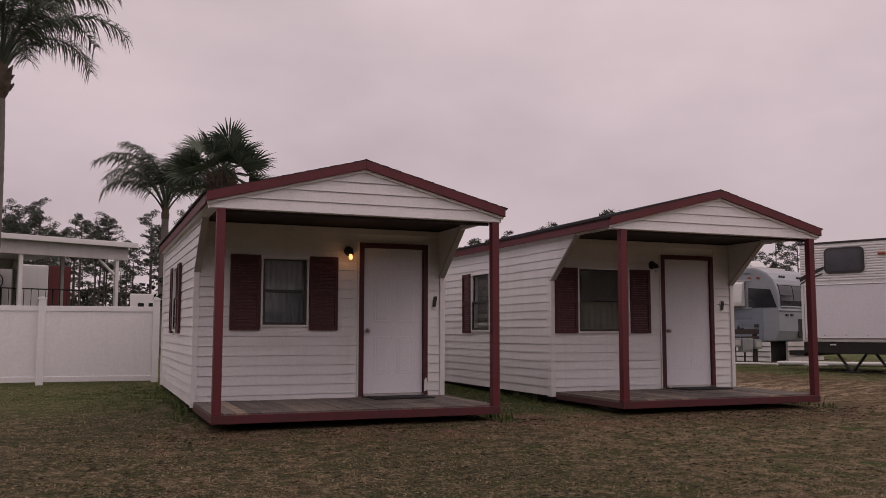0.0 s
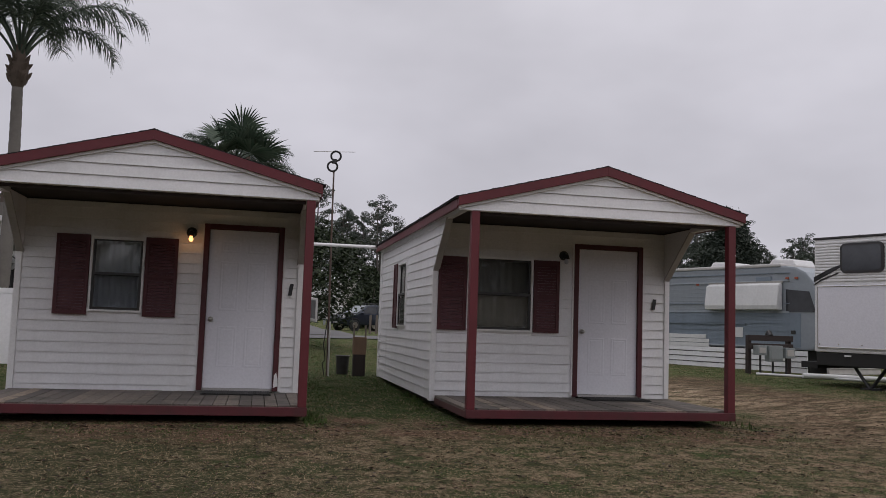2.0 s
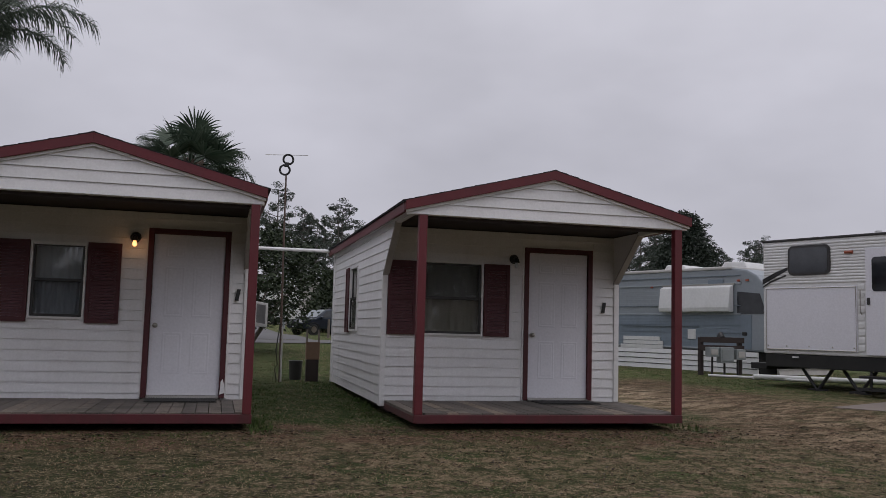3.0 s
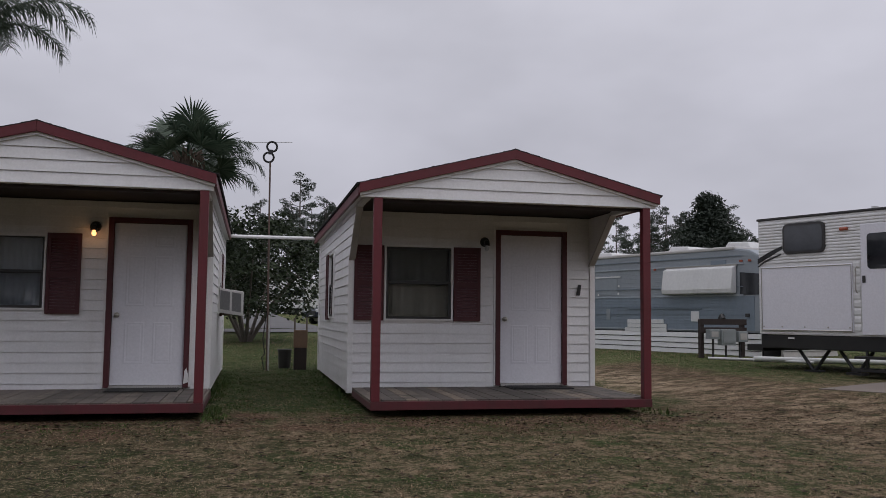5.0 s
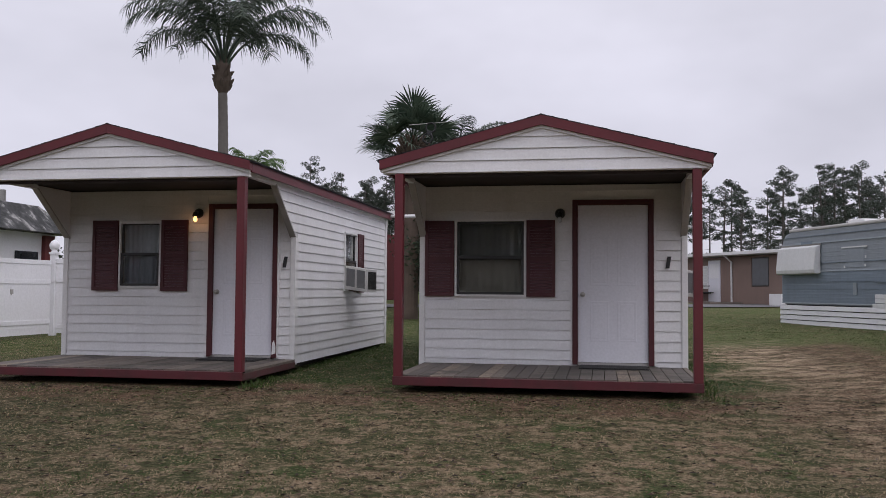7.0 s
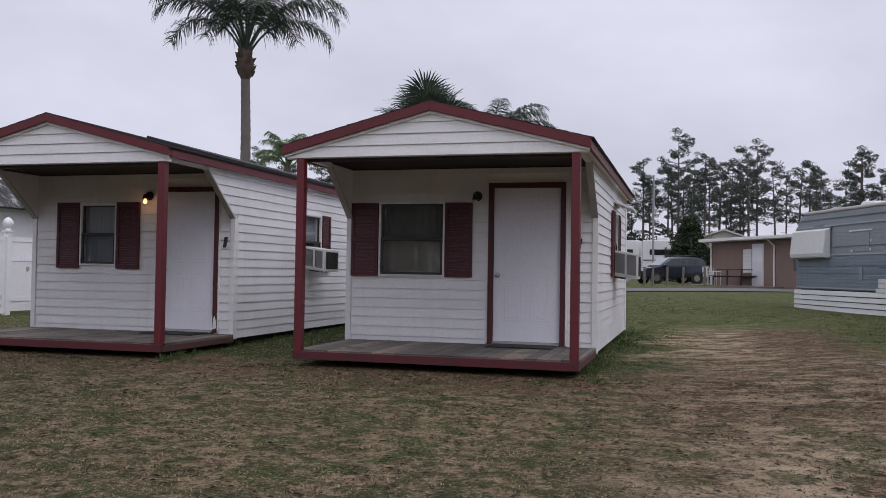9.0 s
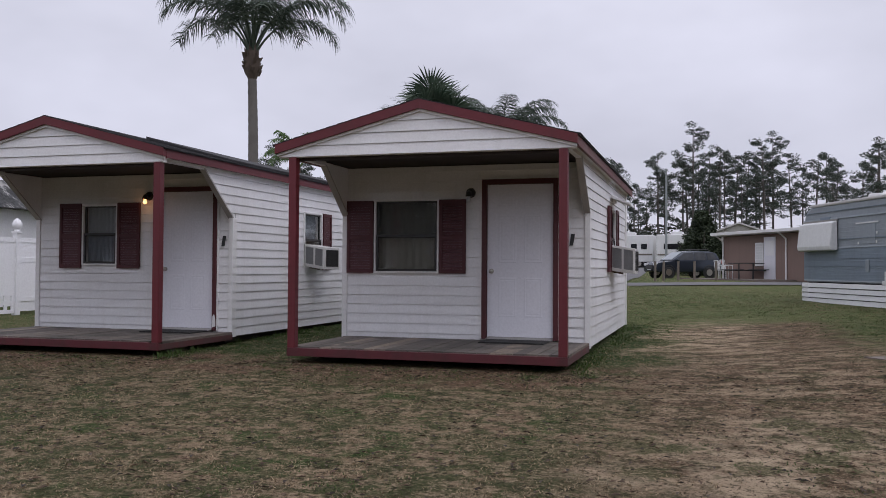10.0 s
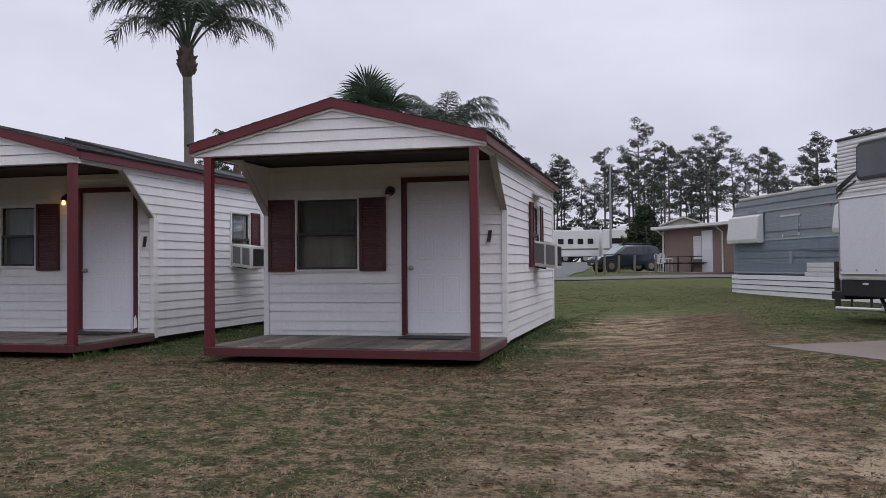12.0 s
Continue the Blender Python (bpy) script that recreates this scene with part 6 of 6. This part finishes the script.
for k in range(14):
    ya, yb = 36 + 3.2 * k, 39.2 + 3.2 * k
    xa, xb = 8.2 - 0.10 * k, 8.2 - 0.10 * (k + 1)
    s.add([(xa - 3.0, ya, land(xa, ya) + 0.034), (xa, ya, land(xa, ya) + 0.034), (xb, yb, land(xb, yb) + 0.034), (xb - 3.0, yb, land(xb, yb) + 0.034)], [(0, 1, 2, 3)])
whole("road", s, ASPHALT, (0, 0, 0), "side lane leading to parked motorhomes", "road", kind="structure", fix=False)

# ---- brown shed with its seats ----
def shed():
    g = land(13, 43)
    t = thing("shed", (12.02, 44.8, g), "low brown shed with white door and pale flat roof", "shed", turn=-60)
    t.scale = (0.9, 0.9, 1.0)
    L, D, H = 9.6, 4.2, 2.05
    s = Shape()
    s.box(0.15, 0.0, -0.1, 3.13, 0.1, H)
    s.box(3.85, 0.0, -0.1, 3.90, 0.1, H)
    s.box(4.87, 0.0, -0.1, 7.15, 0.1, H)
    s.box(8.35, 0.0, -0.1, L, 0.1, H)
    s.box(7.15, 0.0, -0.1, 8.35, 0.1, 0.72)
    s.box(7.15, 0.0, 1.96, 8.35, 0.1, H)
    s.box(3.13, 0.0, -0.1, 3.85, 0.1, 0.62)
    s.box(3.13, 0.0, 1.70, 3.85, 0.1, H)
    s.box(3.90, 0.0, 1.93, 4.87, 0.1, H)
    s.box(0.15, 0.101, -0.1, 0.25, D, H)
    s.box(0.25, D - 0.1, -0.1, L, D, H)
    s.box(L - 0.1, 0.101, -0.1, L, D - 0.101, H)
    part("wall", s, BROWN_WALL, t, "brown plank wall")
    s = Shape()
    s.prism([(-0.30, H + 0.02), (L + 0.4, H + 0.02), (L + 0.4, H + 0.16), (-0.30, H + 0.16)], "y", -0.45, D + 0.3)
    part("roof", s, PALE_ROOF, t, "pale flat roof with deep fascia", 0.03)
    s = Shape()
    s.box(-0.30, -0.53, H + 0.05, L + 0.4, -0.451, H + 0.18)
    part("gutter", s, WHITE_TRIM, t, "white gutter", 0.01)
    for x in (0.2, 5.75):
        s = Shape()
        s.tube([(x, -0.49, H + 0.05), (x, -0.05, H - 0.25), (x, -0.05, 0.05), (x + 0.15, -0.15, 0.0)], 0.045, 8)
        part("downpipe", s, WHITE_TRIM, t, "white downpipe")
    s = Shape()
    s.box(3.91, -0.03, -0.05, 4.86, 0.05, 1.92)
    d = part("door", s, WHITE_DOOR, t, "white door", 0.006)
    s = Shape()
    s.box(4.02, -0.04, 1.1, 4.75, -0.031, 1.75)
    part("door_panel", s, FENCE, d, "", 0.003)
    s = Shape()
    s.box(3.14, -0.02, 0.63, 3.84, 0.06, 1.69)
    w = part("window", s, WHITE_TRIM, t, "white shuttered window", 0.006)
    for k in range(8):
        s = Shape()
        s.box(3.2, -0.03, 0.70 + k * 0.12, 3.78, -0.021, 0.79 + k * 0.12)
        part("slat", s, CHALKY, w)
    s = Shape()
    s.box(7.16, 0.02, 0.73, 8.34, 0.06, 1.95)
    w = part("window", s, BRONZE, t, "dark bronze window", 0.006)
    s = Shape()
    s.box(7.21, 0.008, 0.78, 8.29, 0.019, 1.90)
    part("pane", s, HAZY_GLASS, w, "dull grey screened pane")
    s = Shape()
    s.box(8.75, -0.35, -0.05, 9.55, -0.02, 0.42)
    part("corner_block", s, WHITE_TRIM, t, "white painted block by the corner", 0.01)
    s = Shape()
    s.box(-1.2, -1.9, -0.08, 6.5, -0.02, 0.05)
    part("step", s, CONCRETE, t, "concrete porch slab", 0.01)


shed()


def garden_chair(x, y, turn, label):
    g = land(x, y) + 0.03
    t = thing("garden_chair", (x, y, g), label, "chair", "chairs by the shed", turn=turn)
    s = Shape()
    s.box(-0.24, -0.24, 0.40, 0.24, 0.24, 0.43)
    part("seat", s, CHALKY, t, "", 0.01)
    for k in range(6):
        s = Shape()
        s.tube([(-0.2 + 0.08 * k, 0.23, 0.43), (-0.2 + 0.08 * k, 0.30, 0.86 + 0.04 * math.sin(k * math.pi / 5))], 0.014, 5)
        part("back_slat", s, CHALKY, t)
    for a in (-0.21, 0.21):
        for b in (-0.21, 0.21):
            s = Shape()
            s.tube([(a, b, 0.0), (a, b, 0.40)], 0.02, 6)
            part("leg", s, CHALKY, t)
        s = Shape()
        s.tube([(a, -0.21, 0.43), (a * 1.15, -0.2, 0.63), (a * 1.15, 0.27, 0.65)], 0.018, 6)
        part("arm", s, CHALKY, t)


garden_chair(12.15, 42.4, 40, "white plastic garden chair beside the dark table")
garden_chair(12.0, 43.4, 60, "white plastic garden chair near the timber posts")


def picnic_table(x, y, turn):
    g = land(x, y) + 0.03
    t = thing("garden_table", (x, y, g), "dark metal garden table with attached benches", "table", turn=turn)
    s = Shape()
    s.box(-0.75, -0.4, 0.70, 0.75, 0.4, 0.74)
    part("tabletop", s, BLACK, t, "dark tabletop", 0.01)
    for y_ in (-0.75, 0.75):
        s = Shape()
        s.box(-0.7, y_ - 0.13, 0.42, 0.7, y_ + 0.13, 0.45)
        part("bench", s, BLACK, t, "dark bench seat", 0.01)
    for x_ in (-0.5, 0.5):
        s = Shape()
        s.tube([(x_, -0.75, 0.0), (x_, -0.75, 0.42)], 0.025, 6)
        s.tube([(x_, 0.75, 0.0), (x_, 0.75, 0.42)], 0.025, 6)
        s.tube([(x_, -0.75, 0.4), (x_, 0.75, 0.4)], 0.025, 6)
        s.tube([(x_, 0, 0.0), (x_, 0, 0.70)], 0.03, 6)
        part("leg_frame", s, BLACK, t, "dark bent tube legs")


picnic_table(13.0, 41.6, -55)


def bollard(x, y, h):
    g = land(x, y)
    s = Shape()
    s.tube([(0, 0, -0.1), (0, 0, h * 0.5), (0.01, 0, h)], [0.06, 0.055, 0.05], 10)
    whole("timber_post", s, POST_WOOD, (x, y, g), "short weathered timber post beside the lane", "post", "timber posts", smooth=True)


for x, y in ((9.18, 39.2), (9.52, 39.6), (10.12, 40.0), (10.80, 40.4), (11.72, 41.0)):
    bollard(x, y, 0.84)

# ---- parked sport utility car ----
def suv(x, y, turn):
    g = land(x, y)
    t = thing("car", (x, y, g + 0.02), "dark blue-grey sport utility car with roof rails", "car", turn=turn)
    W = 0.9
    prof = [(-2.2, 0.45), (-2.22, 0.75), (-2.05, 0.95), (-1.25, 1.05), (-0.95, 1.10)]
    low = [(2.15, 0.40), (-2.15, 0.40)]
    s = Shape()
    belt = prof + [(2.15, 1.12), (2.25, 0.85), (2.22, 0.5)] + low[:1] + [(-2.1, 0.36)]
    s.prism(belt, "y", -W, W)
    body = part("body", s, CAR_PAINT, t, "dark blue-grey painted body", 0.07, True)
    s = Shape()
    cab = [(-1.15, 1.08), (-0.35, 1.62), (0.2, 1.70), (1.5, 1.68), (1.95, 1.55), (2.14, 1.10)]
    v = []
    for sg in (-1, 1):
        v += [(px, sg * (W - 0.02 - 0.20 * max(0, (pz - 1.08) / 0.6)), pz) for px, pz in cab]
    n = len(cab)
    s.add(v, [tuple(range(n)), tuple(range(2 * n - 1, n - 1, -1))] + [(i, n + i, n + (i + 1) % n, (i + 1) % n) for i in range(n)])
    part("cabin", s, CAR_PAINT, body, "painted roof and pillars", 0.05, True)
    for sg in (-1, 1):
        for pts in ([(-0.82, 1.12), (-0.30, 1.54), (0.35, 1.60), (0.35, 1.12)], [(0.43, 1.12), (0.43, 1.60), (1.15, 1.60), (1.2, 1.12)], [(1.28, 1.14), (1.25, 1.59), (1.70, 1.56), (1.95, 1.16)]):
            s = Shape()
            v = [(px, sg * (W + 0.004 - 0.20 * max(0, (pz - 1.08) / 0.6)), pz) for px, pz in pts] + [(px, sg * (W - 0.03 - 0.20 * max(0, (pz - 1.08) / 0.6)), pz) for px, pz in pts]
            s.add(v, [(0, 1, 2, 3), (7, 6, 5, 4), (0, 4, 5, 1), (1, 5, 6, 2), (2, 6, 7, 3), (3, 7, 4, 0)])
            part("side_window", s, DARK_GLASS, body, "tinted side window")
        s = Shape()
        s.tube([(-0.1, sg * 0.62, 1.72), (0.0, sg * 0.62, 1.78), (1.4, sg * 0.62, 1.77), (1.5, sg * 0.62, 1.71)], 0.02, 6)
        part("roof_rail", s, BLACK, body, "black roof rail")
        s = Shape()
        s.ball((-0.85, sg * (W + 0.1), 1.12), 0.11, 0.7)
        part("mirror", s, CAR_PAINT, body, "door mirror", smooth=True)
        s = Shape()
        s.box(-2.20, sg * 0.62 - 0.2, 0.74, -2.02, sg * 0.62 + 0.2, 0.93)
        part("headlight", s, CHALKY, body, "clear headlight", 0.03)
        s = Shape()
        s.box(2.1, sg * 0.78 - 0.1, 0.9, 2.27, sg * 0.78 + 0.1, 1.1)
        part("tail_light", s, AMBER, body, "red tail light", 0.02)
        for wx in (-1.38, 1.38):
            wheel(t, wx, sg * 0.80, 0.35, 0.36, 0.22)
            s = Shape()
            s.ring((wx, sg * (W - 0.005), 0.37), 0.41, 0.035, "y", 22, 6)
            part("wheel_arch", s, RUBBER, body, "black wheel arch trim")
    s = Shape()
    s.prism([(-1.10, 1.145), (-1.06, 1.10), (-0.34, 1.585), (-0.40, 1.625)], "y", -0.68, 0.68)
    part("windscreen", s, SKY_TONED_GLASS, body, "windscreen with painted sky reflection")
    s = Shape()
    s.box(-2.26, -0.45, 0.55, -2.20, 0.45, 0.80)
    part("grille", s, BLACK, body, "black grille", 0.01)
    s = Shape()
    s.box(-2.275, -0.2, 0.48, -2.262, 0.2, 0.54)
    part("front_plate", s, CHALKY, body, "plain front plate")
    return t


suv(10.05, 48.7, 30).scale = (0.85, 0.85, 0.85)


# ---- lamp pole and motorhomes ----
t = thing("utility_pole", (8.72, 60, land(8.7, 60)), "slender grey utility pole with a street lamp head", "pole")
s = Shape()
s.tube([(0, 0, -0.2), (0, 0, 3.5), (0, 0, 6.9)], [0.085, 0.075, 0.06], 10)
part("shaft", s, GREY_BOX, t, "grey timber shaft", smooth=True)
s = Shape()
s.tube([(0, 0, 6.7), (-0.25, 0, 6.85), (-0.4, 0, 6.82)], 0.03, 6)
s.box(-0.55, -0.1, 6.72, -0.3, 0.1, 6.86)
part("lamp_head", s, GREY_BOX, t, "grey lamp head")


def motorhome(x, y, turn, L, over_cab, label):
    g = land(x, y)
    t = thing("motorhome", (x, y, g), label, "motorhome", "motorhomes", turn=turn)
    s = Shape()
    s.box(0, 0, 0.5, L, 2.3, 2.75)
    body = part("body", s, CHALKY, t, "white body", 0.08)
    for k in range(4):
        wx = 0.6 + k * (L - 1.6) / 3
        s = Shape()
        s.box(wx, -0.02, 1.55, wx + 0.48, -0.002, 2.0)
        part("window", s, DARK_GLASS, body, "dark window", 0.004)
    s = Shape()
    s.box(0.1, -0.012, 1.05, L - 0.1, -0.002, 1.18)
    part("stripe", s, POST_WOOD, body, "tan side stripe")
    if over_cab:
        s = Shape()
        s.prism([(L - 0.01, 1.9), (L + 1.0, 2.0), (L + 1.1, 2.3), (L + 0.6, 2.75), (L - 0.01, 2.75)], "y", 0.02, 2.28)
        part("over_cab", s, CHALKY, t, "white bunk over the cab", 0.05)
        s = Shape()
        s.prism([(L + 0.0, 0.5), (L + 1.8, 0.5), (L + 1.8, 1.1), (L + 0.9, 1.3), (L + 0.5, 1.88), (L + 0.0, 1.88)], "y", 0.2, 2.1)
        part("cab", s, CHALKY, t, "white cab", 0.05)
        s = Shape()
        s.prism([(L + 0.15, 1.35), (L + 0.75, 1.35), (L + 0.45, 1.8), (L + 0.15, 1.8)], "y", 0.18, 0.199)
        part("cab_window", s, DARK_GLASS, t, "cab window")
    s = Shape()
    s.box(L * 0.4, 0.7, 2.75, L * 0.4 + 0.9, 1.5, 3.0)
    part("roof_unit", s, CHALKY, t, "rooftop unit", 0.05)
    for wx in (1.2, L + 1.0 if over_cab else L - 1.2):
        wheel(t, wx, 0.25, 0.36, 0.38, 0.24)
        wheel(t, wx, 2.05, 0.36, 0.38, 0.24)
    s = Shape()
    s.box(0.2, 0.2, 0.35, L - 0.1, 2.1, 0.499)
    part("chassis", s, RUBBER, t, "black chassis")


motorhome(7.35, 73.0, -8, 2.6, True, "white motorhome with over-cab bunk")
motorhome(2.95, 74.6, -3, 4.1, False, "white caravan beside the motorhome")
s = Shape()
s.prism([(-4.5, 0), (4.5, 0), (4.5, 2.6), (0, 4.2), (-4.5, 2.6)], "y", 0, 6)
far = thing("house", (14.2, 88, land(14, 88)), "distant low house with pale gabled roof", "house")
part("wall", s, GREY_WING, far, "grey wall")
s = Shape()
s.prism([(-4.9, 2.5), (0, 4.25), (4.9, 2.5), (4.9, 2.62), (0, 4.4), (-4.9, 2.62)], "y", -0.3, 6.3)
part("roof", s, PALE_ROOF, far, "pale roof")

# ---- side lamp on the second cabin ----
t = thing("flood_lamp", (8.205 + HALF + 0.03, FRONT + 2.78, 2.52), "white flood lamp with flat hood on the cabin wall", "lamp")
s = Shape()
s.box(0.0, -0.09, -0.06, 0.05, 0.09, 0.06)
part("mount", s, WHITE_TRIM, t, "white mount", 0.006)
s = Shape()
s.prism([(0.0, 0.05), (0.30, -0.08), (0.30, -0.11), (0.0, 0.01)], "y", -0.32, 0.32)
part("hood", s, CHALKY, t, "white flat hood", 0.004)

# ---- grass ----
def blades(name, mat, label, count, seed, wet):
    """Short tufts; wet: the green ones crowd the cabin feet and hollows, the dry ones the open lawn."""
    rs = np.random.RandomState(seed)
    x = rs.uniform(-6, 21, count * 4)
    y = 4.2 + (34 - 4.2) * rs.rand(count * 4) ** 2.2
    keep = []
    for i in range(count * 4):
        a, b = x[i], y[i]
        if (1.27 < a < 4.70 or 6.51 < a < 9.90) and 9.86 < b < 16.9:
            continue
        if a < -3.5 and b > 12 or a > 13.2 + 0.3 * rs.rand() and b < 12.9 and b > 8.0:
            continue
        f = 0.5 + 0.5 * noise.noise((a * 0.45, b * 0.45, 7.0)) + 0.25 * noise.noise((a * 1.7, b * 1.7, 3.0))
        near = min(max(abs(a - c) - 1.72, 0) + max(9.85 - b, b - 16.9, 0) for c in (2.985, 8.205))
        green = f * 0.75 + 0.55 * math.exp(-near / 0.8) + (0.25 if b > 14 else 0)
        track = math.exp(-((a - 12.2) / 1.45) ** 4) * (1.0 if 8.5 < b < 19 else 0.62 if b < 8.5 else 0.2)
        p = (max(0.0, min(1.0, (green - 0.38) * 2.2)) if wet else max(0.1, min(1.0, 1.25 - green))) * (1 - 0.93 * track) * max(0.0, min(1.0, (33.5 - b) / 9))
        p *= 0.08 + 1.2 * max(0.0, min(1.0, 0.4 + 2.4 * noise.noise((a * 3.4, b * 3.4, 1.0 + seed))))
        if rs.rand() < p:
            keep.append(i)
        if len(keep) >= count:
            break
    k = np.array(keep)
    x, y = x[k], y[k]
    n = len(k)
    z = np.array([land(a, b) for a, b in zip(x, y)])
    side = np.minimum.reduce([np.maximum(np.abs(x - c) - 1.72, 0) + np.maximum(np.maximum(11.0 - y, y - 16.9), 0) for c in (2.985, 8.205)])
    h = rs.uniform(0.005, 0.017, n) * (1.0 + (1.9 if wet else 0.2) * np.exp(-side / 0.35))
    az = rs.uniform(0, 6.283, n)
    w = rs.uniform(0.0026, 0.0058, n) * (1 + y / 12)
    lean = rs.uniform(0.5, 2.0 if not wet else 1.4, n) * h
    la = rs.uniform(0, 6.283, n)
    v = np.empty((n, 3, 3))
    v[:, 0] = np.stack([x - w * np.cos(az), y - w * np.sin(az), z - 0.004], 1)
    v[:, 1] = np.stack([x + w * np.cos(az), y + w * np.sin(az), z - 0.004], 1)
    v[:, 2] = np.stack([x + lean * np.cos(la), y + lean * np.sin(la), z + h], 1)
    me = bpy.data.meshes.new(name)
    me.from_pydata(v.reshape(-1, 3).tolist(), [], np.arange(3 * n).reshape(n, 3).tolist())
    me.materials.append(mat)
    tagged(new(name, me), label, "grass", kind="stuff")


blades("dry_grass", DRY_GRASS, "short dry tan grass blades over the lawn", 150000, 1, False)
blades("green_grass", GREEN_GRASS, "green grass tufts round the cabin feet", 200000, 2, True)

# taller weeds along the walls and deck corners
rng = random.Random(40)
s = Shape()
for k in range(95):
    side_x, y0, y1 = rng.choice(((4.78, 11.8, 14.6), (9.97, 11.7, 16.5), (4.80, 9.75, 10.6), (9.98, 9.8, 11.4), (1.16, 11.7, 14.0), (6.38, 11.8, 14.0)))
    x, y = side_x + rng.uniform(-0.04, 0.14), rng.uniform(y0, y1)
    for _ in range(7):
        a, h = rng.uniform(0, 6.28), rng.uniform(0.03, 0.12)
        px, py = x + rng.uniform(-0.05, 0.05), y + rng.uniform(-0.05, 0.05)
        z = land(px, py) - 0.01
        w = 0.006
        s.add([(px - w * math.cos(a), py - w * math.sin(a), z), (px + w * math.cos(a), py + w * math.sin(a), z), (px + 0.03 * math.sin(a) + w * 0.8, py, z + h * 0.6), (px + 0.4 * h * math.sin(a), py + 0.4 * h * math.cos(a), z + h)], [(0, 1, 2), (0, 2, 3)])
whole("weeds", s, GREEN_GRASS, (0, 0, 0), "green weeds growing along the cabin walls", "weeds", kind="stuff", fix=False)

# dead leaves strewn along the decks; those on the lawn double as tuft shadows
rng = random.Random(12)
s = Shape()
for _ in range(5200):
    c = rng.choice((2.985, 8.205))
    x, y = c + rng.uniform(-2.2, 2.4), 9.85 - abs(rng.gauss(0, 0.35))
    if rng.random() < 0.84:
        x, y = rng.uniform(-2, 14), rng.uniform(4.5, 10)
    z = land(x, y) + 0.012
    a, r = rng.uniform(0, 6.28), rng.uniform(0.010, 0.034)
    s.add([(x - r * math.cos(a), y - r * math.sin(a), z), (x + 0.5 * r * math.sin(a), y - 0.5 * r * math.cos(a), z + 0.01), (x + r * math.cos(a), y + r * math.sin(a), z + 0.004), (x - 0.5 * r * math.sin(a), y + 0.5 * r * math.cos(a), z + 0.012)], [(0, 1, 2, 3)])
whole("dead_leaves", s, FALLEN_LEAF, (0, 0, 0), "brown dead leaves strewn on the grass", "leaves", kind="stuff", fix=False)
